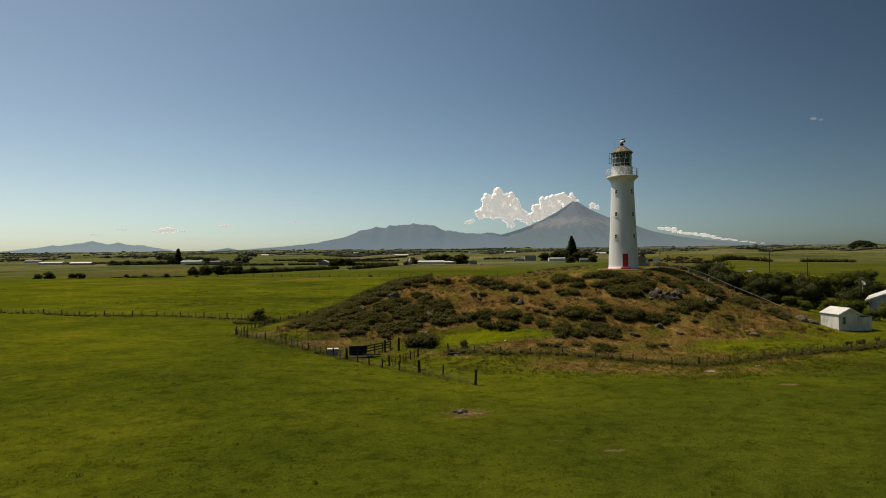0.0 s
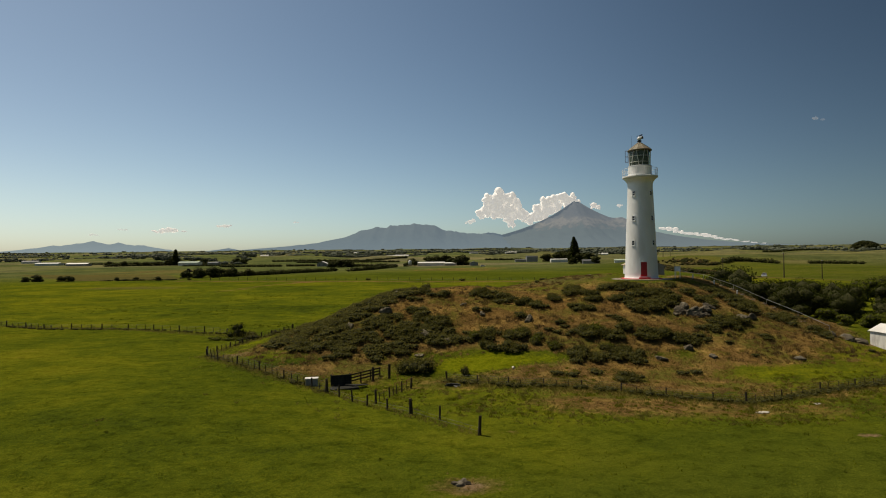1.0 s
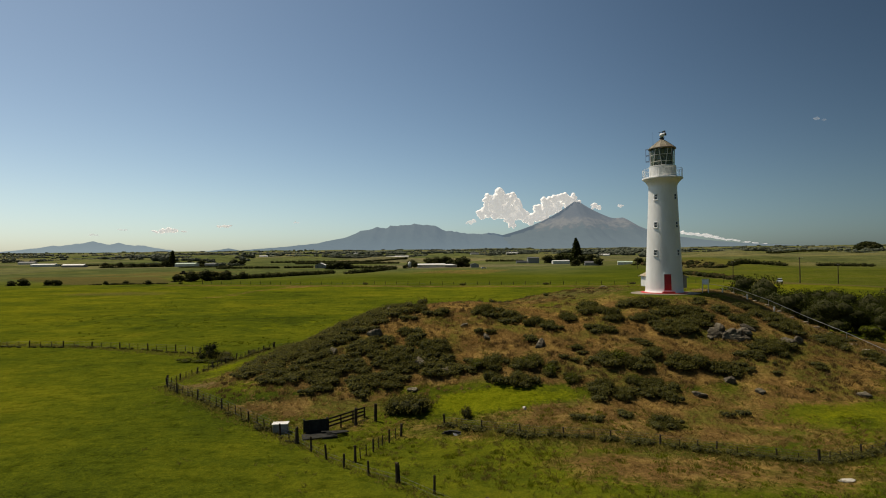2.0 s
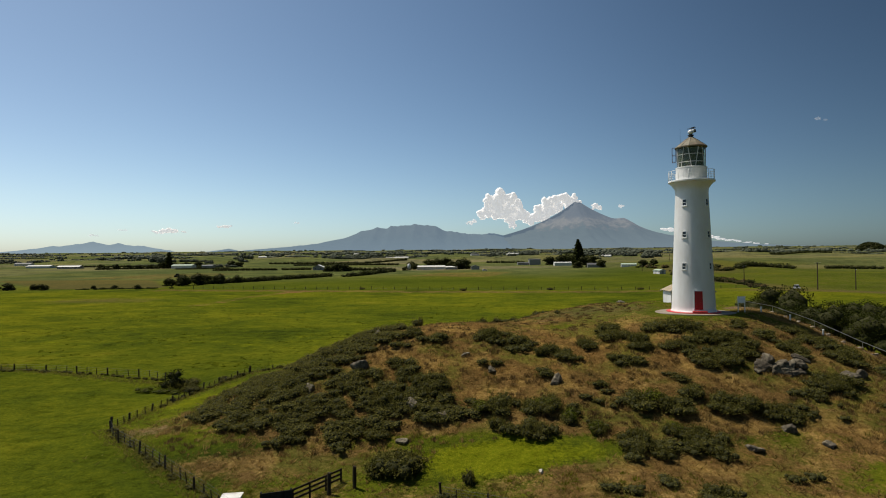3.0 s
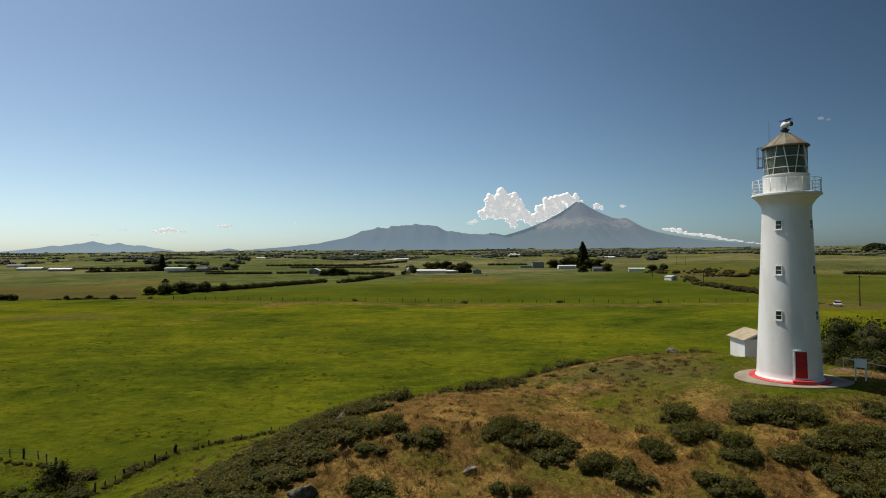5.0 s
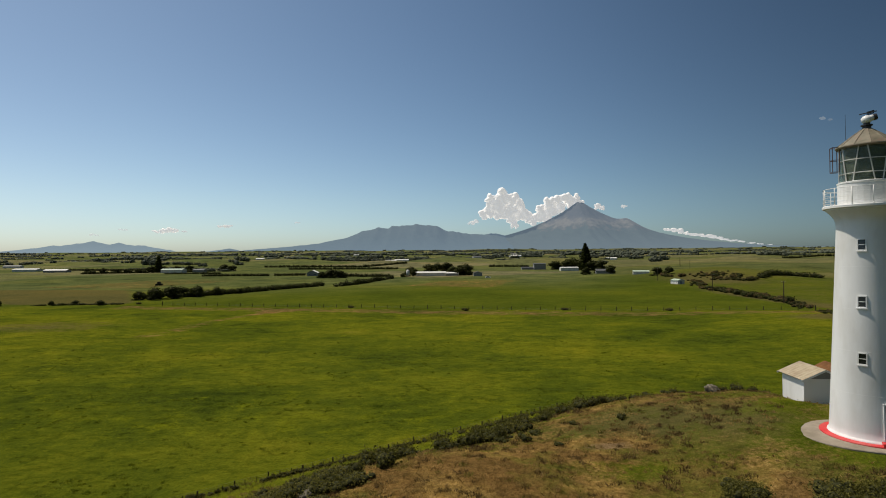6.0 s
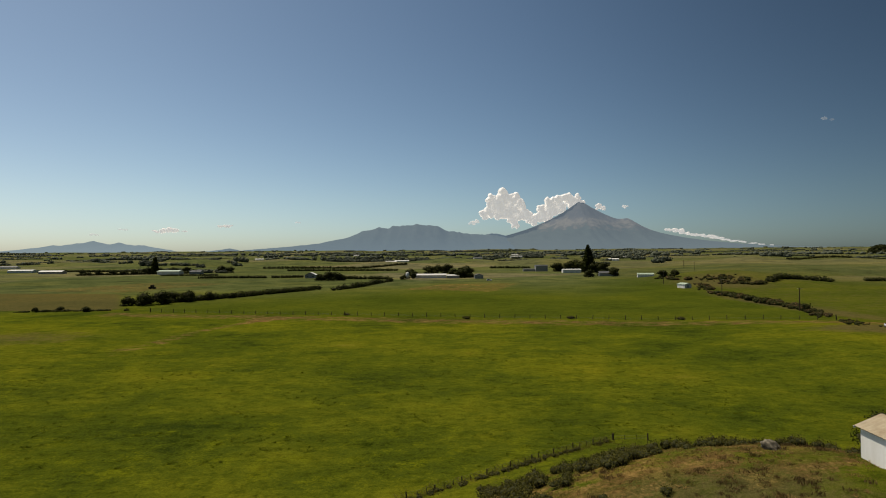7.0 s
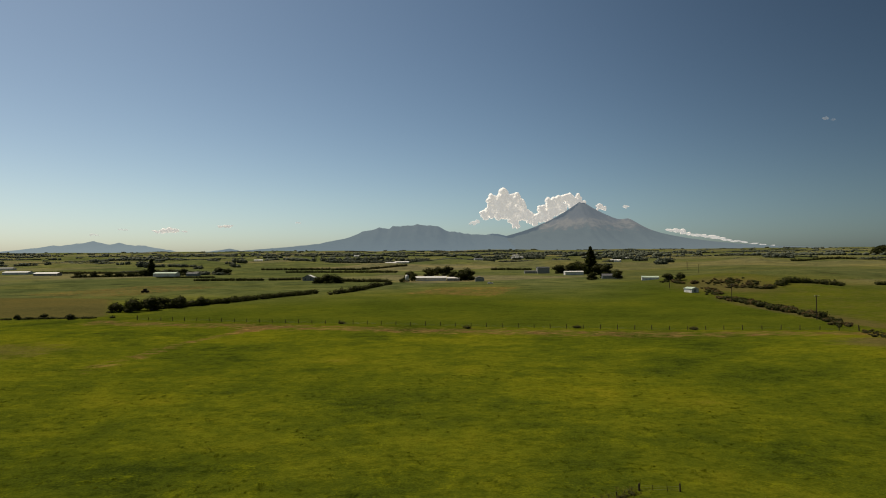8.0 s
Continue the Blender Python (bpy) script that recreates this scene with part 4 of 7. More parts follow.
# ---- sheds and houses ----
def gable_house(name, x, y, rz, w, d, h, rise, wall, roof, label, category, over=0.25, openings=(), corrugated=0, group="", z=None, gable_wall=None, plinth=0.4):
    """A gabled building, its ridge along local y, front gable at local -y. openings: (kind, side, place, base, width, height);
    side f, l or r, place along the wall from its middle."""
    root = thing(name, x, y, ground_z(x, y) if z is None else z, label, category, group, rz=rz)
    t = 0.12
    bm = bmesh.new()
    gaps = {"f": [], "b": [], "l": [], "r": []}
    for o in openings:
        gaps[o[1]].append(o)
    for side in "fblr":
        run = w if side in "fb" else d - 2 * t
        m = {"f": pose(0, -d / 2 + t / 2, 0), "b": pose(0, d / 2 - t / 2, 0), "l": pose(-w / 2 + t / 2, 0, 0, 0, 0, 90), "r": pose(w / 2 - t / 2, 0, 0, 0, 0, 90)}[side]
        cuts = sorted((o[2] - o[4] / 2, o[2] + o[4] / 2, o[3], o[3] + o[5]) for o in gaps[side])
        at = -run / 2
        for c0, c1, z0, z1 in cuts:
            if c0 > at:
                box(bm, c0 - at, t, h + plinth, m @ pose((at + c0) / 2, 0, -plinth))
            if z0 > 0:
                box(bm, c1 - c0, t, z0 + plinth, m @ pose((c0 + c1) / 2, 0, -plinth))
            box(bm, c1 - c0, t, h - z1, m @ pose((c0 + c1) / 2, 0, z1))
            at = c1
        box(bm, run / 2 - at, t, h + plinth, m @ pose((at + run / 2) / 2, 0, -plinth))
    part("wall", bm, wall, root)
    for s in (-1, 1):
        bm = bmesh.new()
        yy = s * (d / 2 - t / 2)
        tri = [[bm.verts.new((px, yy + e * t / 2, pz)) for px, pz in ((-w / 2, h), (w / 2, h), (0, h + rise))] for e in (-1, 1)]
        bm.faces.new(tri[0]), bm.faces.new(tri[1])
        for i in range(3):
            bm.faces.new((tri[0][i], tri[0][(i + 1) % 3], tri[1][(i + 1) % 3], tri[1][i]))
        part("gable", bm, gable_wall or wall, root)
    slope = math.hypot(w / 2, rise)
    ang = math.degrees(math.atan2(rise, w / 2))
    for s in (-1, 1):
        bm = bmesh.new()
        run, length = slope + over, d + 2 * over
        cols = max(1, corrugated * 2)
        ribs = []
        for k in range(cols + 1):
            yy, lift = -length / 2 + k * length / cols, 0.03 if (corrugated and k % 2) else 0.0
            ribs.append([bm.verts.new((px, yy, pz)) for px, pz in ((-run / 2, lift), (run / 2, lift), (run / 2, 0.05 + lift), (-run / 2, 0.05 + lift))])
        for p, q in zip(ribs, ribs[1:]):
            for i in range(4):
                bm.faces.new((p[i], p[(i + 1) % 4], q[(i + 1) % 4], q[i]))
        bm.faces.new(ribs[0]), bm.faces.new(ribs[-1][::-1])
        m = pose(0, 0, h + rise + 0.02) @ pose(0, 0, 0, 0, s * ang, 0) @ pose(s * run / 2, 0, 0)
        bmesh.ops.transform(bm, matrix=m, verts=bm.verts)
        part("roof", bm, roof, root)
    for s in (-1, 1):
        bm = bmesh.new()
        for q in (-1, 1):
            m = pose(0, s * (d / 2 + over - 0.01), h + rise - 0.10) @ pose(0, 0, 0, 0, q * ang, 0) @ pose(q * (slope + over) / 2, 0, 0)
            box(bm, slope + over, 0.035, 0.14, m)
        part("barge_board", bm, M_WHITE if wall is not M_GREY_WALL else M_GREY_WALL, root)
    for kind, side, place, base, ww, hh in openings:
        m = {"f": pose(place, -d / 2, base), "b": pose(place, d / 2, base, 0, 0, 180), "l": pose(-w / 2, place, base, 0, 0, -90), "r": pose(w / 2, place, base, 0, 0, 90)}[side]
        bm = bmesh.new()
        for q in (-1, 1):
            box(bm, 0.07, t + 0.03, hh, m @ pose(q * (ww / 2 - 0.035), t / 2, 0))
        box(bm, ww, t + 0.03, 0.07, m @ pose(0, t / 2, hh - 0.07))
        ob = part(kind, bm, M_WHITE_OLD, root)
        bm = bmesh.new()
        box(bm, ww - 0.14, 0.03, hh - 0.07, m @ pose(0, t * 0.6, 0))
        if kind == "window":
            part("pane", bm, M_PANE, ob)
            bm = bmesh.new()
            box(bm, ww - 0.14, 0.03, 0.04, m @ pose(0, t * 0.45, hh / 2))
            box(bm, 0.04, 0.03, hh - 0.07, m @ pose(0, t * 0.45, 0))
            part("glazing_bar", bm, M_WHITE_OLD, ob)
            bm = bmesh.new()
            box(bm, ww + 0.1, 0.16, 0.05, m @ pose(0, 0.0, -0.05))
            part("sill", bm, M_WHITE_OLD, ob)
        else:
            part("leaf", bm, M_GREY_WALL, ob)
    return root

# ---- the far ranges ----
def range_mesh(name, x0, x1, y0, profile, depth, mat, seed, rough):
    """A mountain range: a crest height along x, falling away to the front and the back, cut by gullies."""
    xs = np.linspace(x0, x1, int((x1 - x0) / 14))
    ys = np.concatenate([np.linspace(-1, 0, 36), [0.3, 0.65, 1.0]])
    X, V = np.meshgrid(xs, ys)
    crest = profile(xs)[None, :]
    gully = np.abs(fbm(X / 75 + V * 2.4, V * 6.0 + X / 120, seed, 5) - 0.5) * 2
    fall = (1 - np.abs(V)) ** 1.35
    Z = 58 + crest * fall * (1 - rough * gully * np.abs(V) ** 0.6 * 1.2) + 9 * rough * (fbm(X / 40, V * 3, seed + 9, 3) - 0.5) * (crest > 12)
    Z = np.where(np.abs(V) > 0.8, Z - 60 * (np.abs(V) - 0.8), Z)
    Y = y0 + V * np.where(V < 0, depth, 60)
    # the crests are laid out for 4800 m and stand a little further off
    k = y0 / 4800.0
    X, Z = X * k, 16 + (Z - 16) * k
    n, m = X.shape
    k = np.arange(n * m).reshape(n, m)
    q = np.stack([k[:-1, :-1], k[:-1, 1:], k[1:, 1:], k[1:, :-1]], -1).reshape(-1, 4)
    return np_mesh(name, np.stack([X, Y, Z], -1).reshape(-1, 3), q, [mat], smooth=True)


def hump(x, c, hgt, left, right, power=1.0):
    d = np.abs(x - c)
    return hgt * np.exp(-(d / np.where(x < c, left, right)) ** power)


def cone_crest(x):
    z = hump(x, 1150, 432, 545, 640, 1.0)
    z = np.minimum(z, 418 + 8 * np.cos(x / 9.0))
    return z + hump(x, 1560, 46, 70, 130, 1.6) + 6


def west_crest(x):
    z = np.interp(x, [-2700, -1960, -1872, -1780, -1308, -1100, -916, -800, -720, -573, -500, -426, -330, -254, -180, -83, 14, 90, 160, 307, 420, 700, 1500],
                  [20, 22, 48, 26, 62, 84, 117, 150, 189, 222, 214, 235, 232, 243, 238, 226, 186, 170, 165, 149, 160, 90, 20])
    return z + np.clip(z / 14, 4, 14) * (fbm(x / 42, 0 * x, 61, 3) - 0.5) + 4 * (1 - 2 * np.abs(fbm(x / 70, 0 * x + 4, 62, 3) - 0.5) * 4).clip(-1, 1) * (z > 150)


def left_crest(x):
    z = np.interp(x, [-4300, -3900, -3860, -3700, -3565, -3440, -3319, -3200, -3130, -3049, -2980, -2900, -2828, -2760, -2632, -2540, -2436, -2289, -1900],
                  [-20, -5, 14, 40, 65, 74, 82, 92, 104, 114, 102, 88, 97, 84, 75, 62, 44, 18, -20])
    z = z + hump(x, -3049, 10, 40, 30) + hump(x, -2828, 9, 40, 30) + hump(x, -2600, 12, 40, 40) + hump(x, -3200, 8, 40, 40) + hump(x, -3400, 7, 50, 50)
    return z + 12 * (fbm(x / 45, 0 * x, 67, 3) - 0.5)


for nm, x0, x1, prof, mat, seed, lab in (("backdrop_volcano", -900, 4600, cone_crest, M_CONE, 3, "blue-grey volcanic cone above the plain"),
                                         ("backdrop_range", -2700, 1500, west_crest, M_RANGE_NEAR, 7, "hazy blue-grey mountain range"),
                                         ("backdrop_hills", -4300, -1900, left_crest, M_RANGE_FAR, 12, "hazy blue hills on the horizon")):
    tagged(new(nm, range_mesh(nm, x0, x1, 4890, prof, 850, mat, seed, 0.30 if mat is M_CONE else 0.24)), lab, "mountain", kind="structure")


def cloud(name, seed, puffs, flat=1.0, dense_part=1.0):
    """A cumulus: round heads grown into one another over a ragged base, a solid swelling body; flat stretches the heads sideways."""
    rng = np.random.default_rng(seed)
    p = np.array(puffs, float)
    heads = []
    for x, z, r, n in p:
        for k in range(6):
            a, q = rng.uniform(0, 2 * np.pi), rng.uniform(0.5, 0.9) * r
            heads.append((x + q * math.cos(a) * flat, z + q * math.sin(a) / flat, r * rng.uniform(0.28, 0.55), 1))
    p = np.concatenate([p * (1, 1, 0.84, 1), heads])
    pad = p[:, 2].max() * flat * 1.3
    step = 3.5
    xs, zs = np.arange(p[:, 0].min() - pad, p[:, 0].max() + pad, step), np.arange(p[:, 1].min() - pad, p[:, 1].max() + pad, step)
    X, Z = np.meshgrid(xs, zs)
    swirl_x, swirl_z = 10 * (fbm(X / 34, Z / 34, seed + 3, 3) - 0.5), 10 * (fbm(X / 34 + 9, Z / 34, seed + 4, 3) - 0.5)
    F = np.zeros(X.shape)
    for x, z, r, n in p:
        up = np.where(Z > z, 0.9, 1.35) * flat
        F = F + np.exp(5 * np.clip(1 - (((X + swirl_x - x) / (r * flat)) ** 2 + ((Z + swirl_z - z) * up / r) ** 2), -3, 1))
    size = np.array(puffs, float)[:, 2].mean()
    F = np.log(F + 1e-9) / 5 + 0.22 * (fbm(X / (size * 0.8), Z / (size * 0.8), seed, 4) - 0.5) + 0.34 * (fbm(X / (size * 0.28), Z / (size * 0.28), seed + 7, 3) - 0.5)
    inside = F > 0.0
    deep = 0.5 * size * np.sqrt(np.clip(F, 0, None))
    for x, z, r in zip(rng.uniform(xs[0], xs[-1], 900), rng.uniform(zs[0], zs[-1], 900), size * rng.uniform(0.16, 0.42, 900)):
        deep = np.maximum(deep, 0.42 * size * np.clip(F, 0, 1) ** 0.5 + np.sqrt(np.clip(r * r - (X - x) ** 2 - (Z - z) ** 2, 0, None)) * np.clip(2.5 * F, 0, 1))
    for k in range(6):
        for axis in (0, 1):
            deep = 0.5 * deep + 0.25 * (np.roll(deep, 1, axis) + np.roll(deep, -1, axis))
    m, w = X.shape
    k = np.arange(m * w).reshape(m, w)
    ok = inside[:-1, :-1] & inside[:-1, 1:] & inside[1:, 1:] & inside[1:, :-1]
    q = np.stack([k[:-1, :-1], k[:-1, 1:], k[1:, 1:], k[1:, :-1]], -1)[ok]
    v = np.concatenate([np.stack([X, 4925 - deep, Z], -1).reshape(-1, 3), np.stack([X, 4925 + 0.4 * deep, Z], -1).reshape(-1, 3)])
    f = np.concatenate([q, q[:, ::-1] + m * w])
    used, f = np.unique(f, return_inverse=True)
    me = np_mesh(name, v[used], f.reshape(-1, 4), [M_CLOUD], smooth=True)
    thick = dense_part * sstep(-0.02, 0.62, F).ravel()
    a = me.attributes.new("thick", "FLOAT", "POINT")
    a.data.foreach_set("value", np.concatenate([thick, thick])[used].astype(np.float32))
    return tagged(new(name, me), "white cumulus cloud low over the horizon", "cloud", "clouds", "structure")


cloud("backdrop_cloud", 1, ((411, 512, 62, 6), (501, 547, 66, 8), (586, 522, 58, 9), (651, 462, 56, 8), (371, 412, 56, 9), (461, 417, 76, 8), (571, 402, 76, 6), (686, 392, 56, 9), (586, 330, 48, 8), (736, 345, 42, 8), (510, 470, 80, 8), (330, 382, 44, 6), (650, 370, 52, 6), (600, 292, 38, 5), (420, 455, 66, 6)))
cloud("backdrop_cloud", 11, ((787, 362, 44, 8), (837, 422, 52, 8), (912, 477, 56, 8), (987, 507, 56, 8), (1072, 527, 52, 8), (1152, 518, 42, 9), (987, 432, 76, 9), (887, 367, 58, 7), (1112, 462, 58, 6), (1195, 480, 30, 5), (770, 330, 44, 6), (850, 350, 50, 6), (930, 410, 56, 6)))
cloud("backdrop_cloud", 2, ((1340, 449, 30, 7), (1385, 434, 22, 5)), 1.0, 0.9)
cloud("backdrop_cloud", 3, ((1950, 240, 24, 7), (2010, 236, 30, 8), (2070, 226, 28, 7), (2120, 212, 18, 6)), 1.3, 0.8)
cloud("backdrop_cloud", 4, ((2170, 198, 24, 7), (2230, 190, 30, 7), (2310, 180, 32, 8), (2390, 166, 28, 7), (2460, 152, 24, 6), (2530, 140, 22, 6), (2610, 129, 20, 5), (2690, 119, 18, 5), (2770, 109, 16, 5), (2850, 101, 14, 4)), 2.2, 0.8)
cloud("backdrop_cloud", 5, ((-2570, 262, 22, 7), (-2500, 268, 34, 8), (-2455, 276, 34, 8), (-2400, 264, 28, 7), (-2320, 260, 16, 5)), 1.5, 0.8)
cloud("backdrop_cloud", 6, ((-2000, 300, 18, 6), (-1960, 306, 23, 6), (-1920, 304, 18, 5)), 1.5, 0.7)
cloud("backdrop_cloud", 7, ((-1325, 333, 13, 5), (-1300, 331, 10, 4)), 1.3, 0.5)
cloud("backdrop_cloud", 8, ((1570, 449, 20, 6), (1595, 452, 13, 4)), 1.2, 0.6)
cloud("backdrop_cloud", 9, ((235, 318, 24, 6), (270, 332, 20, 5), (205, 308, 15, 4)), 1.2, 0.5)
cloud("backdrop_cloud", 10, ((-3140, 240, 20, 5), (-3100, 236, 15, 4)), 1.5, 0.3)
cloud("backdrop_cloud", 13, ((-2890, 282, 18, 5), (-2840, 281, 15, 4)), 1.8, 0.3)
cloud("backdrop_cloud", 12, ((3338, 1212, 22, 4), (3395, 1200, 16, 3)), 1.4, 0.10)

# ---- buildings by the lighthouse ----
gable_house("store_shed", 31.9, 99.7, -4, 3.1, 3.2, 2.25, 0.72, M_WHITE, M_ROOF_TAN, "small white shed with a tan iron roof and stained walls", "shed", 0.28,
            (("door", "b", 0.0, 0.05, 0.9, 1.95),), 9, z=7.55, gable_wall=M_GREY_WALL)
gable_house("garage", 36.1, 102.6, 4, 2.3, 2.9, 2.0, 0.5, M_GREY_WALL, M_ROOF_RUST, "small grey garage with a rusty iron roof", "garage", 0.2, (("door", "l", 0.0, 0.05, 1.8, 1.75),), 7, z=7.5, plinth=3.0)
hut = gable_house("hut", 51.3, 71.4, 6, 3.0, 2.9, 2.2, 0.75, M_WHITE_OLD, M_ROOF_WHITE, "white hut with pale iron roof beside the knoll", "hut", 0.15,
                  (("window", "f", -0.75, 0.95, 0.6, 1.0),), 8, z=0.15)
bm = bmesh.new()
box(bm, 1.7, 2.5, 2.15, pose(2.35, -0.1, -0.35))
part("lean_to", bm, M_WHITE_OLD, hut, "white lean-to")
bm = bmesh.new()
box(bm, 1.95, 2.8, 0.06, pose(2.42, -0.1, 1.92, 0, 9, 0))
part("lean_to_roof", bm, M_ROOF_WHITE, hut)
gable_house("farmhouse", 79.8, 97, -40, 7.5, 12, 2.0, 1.7, M_WHITE_OLD, M_ROOF_WHITE, "low white farmhouse with a pale roof among trees", "house", 0.5,
            (("window", "l", -3.0, 0.9, 1.6, 1.2), ("window", "l", 2.0, 0.9, 1.6, 1.2), ("door", "f", 0.0, 0.05, 0.9, 2.0)), 16)


def dish(x, y):
    root = thing("satellite_dish", x, y, ground_z(x, y), "white satellite dish on a steel pole", "satellite dish")
    bm = bmesh.new()
    rod(bm, (0, 0, -0.2), (0, 0, 4.3), 0.05)
    part("pole", bm, M_GALV, root)
    bm = bmesh.new()
    lathe(bm, [(0.0, 0.0), (0.2, 0.03), (0.36, 0.09), (0.46, 0.17), (0.48, 0.19), (0.36, 0.12), (0.2, 0.06), (0.0, 0.03)], 24)
    bmesh.ops.transform(bm, matrix=pose(0, 0, 4.5, 55, 0, 25), verts=bm.verts)
    part("reflector", bm, M_WHITE, root, smooth=True)
    bm = bmesh.new()
    rod(bm, (0, -0.1, 4.2), (0.1, -0.5, 4.35), 0.02)
    part("feed_arm", bm, M_GALV, root)


dish(75, 98.6)


# ---- path, handrail, sign ----
def at_ground(pts, lift=0.0):
    return [Vector((x, y, ground_z(x, y) + lift)) for x, y in pts]


def dense(pts, step):
    """Points at even steps along a line of corners."""
    out = []
    for (ax, ay), (bx, by) in zip(pts, pts[1:]):
        n = max(1, round(math.hypot(bx - ax, by - ay) / step))
        out += [(ax + (bx - ax) * k / n, ay + (by - ay) * k / n) for k in range(n)]
    return out + [pts[-1]]


RAIL_LINE = ((35.6, 92.4), (39.0, 90.8), (42.0, 88.1), (44.7, 84.6), (46.3, 80.4), (47.4, 76.2))
handrail = thing("handrail", 35.6, 92.4, ground_z(35.6, 92.4), "grey galvanised pipe handrail beside the path", "handrail")
back = handrail.matrix_world.inverted()
posts = dense(RAIL_LINE, 4.2)
tops = [back @ p for p in at_ground(posts, 0.8)]
feet = [back @ p for p in at_ground(posts, -0.3)]
for a, b in zip(feet, tops):
    bm = bmesh.new()
    rod(bm, a, b, 0.022)
    part("rail_post", bm, M_GALV, handrail)
for a, b in zip(tops, tops[1:]):
    bm = bmesh.new()
    rod(bm, a, b, 0.026)
    part("rail", bm, M_GALV, handrail)
steps = thing("path_steps", 38.3, 89.9, ground_z(38.3, 89.9), "low concrete steps down the knoll path", "steps", kind="structure")
back = steps.matrix_world.inverted()
line = dense(PATH_LINE[1:-1], 1.5)
for (x, y), (x2, y2) in zip(line, line[1:]):
    bm = bmesh.new()
    box(bm, 0.32, 1.15, 0.26, back @ pose(x, y, ground_z(x, y) - 0.2, 0, 0, math.degrees(math.atan2(y2 - y, x2 - x))), 0.015)
    part("step", bm, M_CONCRETE, steps)

sign = thing("notice_board", 34.2, 88.6, ground_z(34.2, 88.6), "plain pale notice board on two white posts", "sign", rz=-28)
for s in (-0.33, 0.33):
    bm = bmesh.new()
    box(bm, 0.1, 0.1, 2.05, pose(s, 0, -0.3), 0.01)
    part("post", bm, M_WHITE_OLD, sign)
bm = bmesh.new()
box(bm, 0.78, 0.04, 0.66, pose(0, -0.075, 1.05), 0.008)
part("board", bm, M_WHITE, sign)
bm = bmesh.new()
box(bm, 0.86, 0.05, 0.06, pose(0, -0.08, 1.72), 0.008)
part("cap_rail", bm, M_WHITE_OLD, sign)


def bollard(x, y):
    root = thing("bollard", x, y, ground_z(x, y), "short white wooden bollard beside the path", "bollard", "bollards by the path")
    bm = bmesh.new()
    box(bm, 0.14, 0.14, 0.85, pose(0, 0, -0.3), 0.02)
    part("post", bm, M_WHITE_OLD, root)
    bm = bmesh.new()
    box(bm, 0.17, 0.17, 0.05, pose(0, 0, 0.55), 0.015)
    part("cap", bm, M_WHITE, root)


for x, y in ((36.4, 88.6), (38.9, 87.4), (41.0, 85.2)):
    bollard(x, y)


# ---- rocks ----
def rock(name, x, y, rx, ry, rz, seed, mat, label, sink=0.35, turn=0.0):
    # a block split along a dozen planes, then weathered
    rng = np.random.default_rng(seed)
    planes = rng.normal(size=(10, 3))
    planes /= np.linalg.norm(planes, axis=1, keepdims=True)
    reach = rng.uniform(0.48, 0.92, 10) / np.maximum(ICO4[0] @ planes.T, 0.05)
    v = ICO4[0] * np.minimum(reach.min(axis=1), 1.25)[:, None]
    v = lumpy(lumpy(v, 0.14, 2.9, seed + 5), 0.10, 8.0, seed + 9) * np.array([rx, ry, rz]) * 1.12
    c, s = math.cos(turn), math.sin(turn)
    v = np.stack([v[:, 0] * c - v[:, 1] * s, v[:, 0] * s + v[:, 1] * c, v[:, 2]], -1)
    ob = new(name, np_mesh(name, v, ICO4[1], [mat]))
    ob.location = (x, y, ground_z(x, y) + rz * (1 - 2 * sink))
    return tagged(ob, label, "rock", "rocks on the knoll")


BOULDERS = ((-6.7, 75.7, 0.75, 0.6, 0.6), (10.2, 73.0, 0.65, 0.55, 0.48), (-1.8, 70.5, 0.8, 0.6, 0.8), (0.6, 69.6, 0.7, 0.55, 0.5), (36.8, 65.3, 0.5, 0.45, 0.32),
            (26.3, 67.8, 0.5, 0.45, 0.4), (2.7, 77.4, 0.42, 0.4, 0.3), (25.4, 103.4, 0.75, 0.6, 0.45), (-10.9, 73.7, 0.4, 0.35, 0.65), (22.6, 65.6, 0.5, 0.4, 0.3), (28.2, 66.2, 0.45, 0.4, 0.4), (-6.4, 85.4, 0.8, 0.6, 0.4), (4.9, 75.0, 0.4, 0.3, 0.3), (-2.4, 67.0, 0.35, 0.3, 0.25))
for k, (x, y, a, b, c) in enumerate(BOULDERS):
    rock("boulder", x, y, a, b, c, 20 + k, M_ROCK_DARK if k in (3, 5) else M_ROCK, "grey lichen-spotted boulder among dry grass" if k not in (3, 5) else "dark mossy boulder among dry grass", 0.46, k * 0.7)
for k, (x, y, a, b, c) in enumerate(((28.6, 74.9, 1.0, 0.6, 0.6), (29.8, 74.7, 1.1, 0.65, 0.7), (30.9, 74.8, 1.0, 0.6, 0.65), (31.7, 75.2, 0.8, 0.5, 0.5), (32.6, 76.2, 0.8, 0.4, 0.5), (30.1, 74.1, 0.8, 0.5, 0.4), (31.1, 74.2, 0.7, 0.45, 0.4), (28.0, 74.5, 0.5, 0.3, 0.25), (29.3, 75.5, 0.7, 0.4, 0.6))):
    rock("crag", x, y, a, b, c, 50 + k, M_ROCK_DARK, "broken grey crag on the knoll side", 0.44, 0.6 * k)
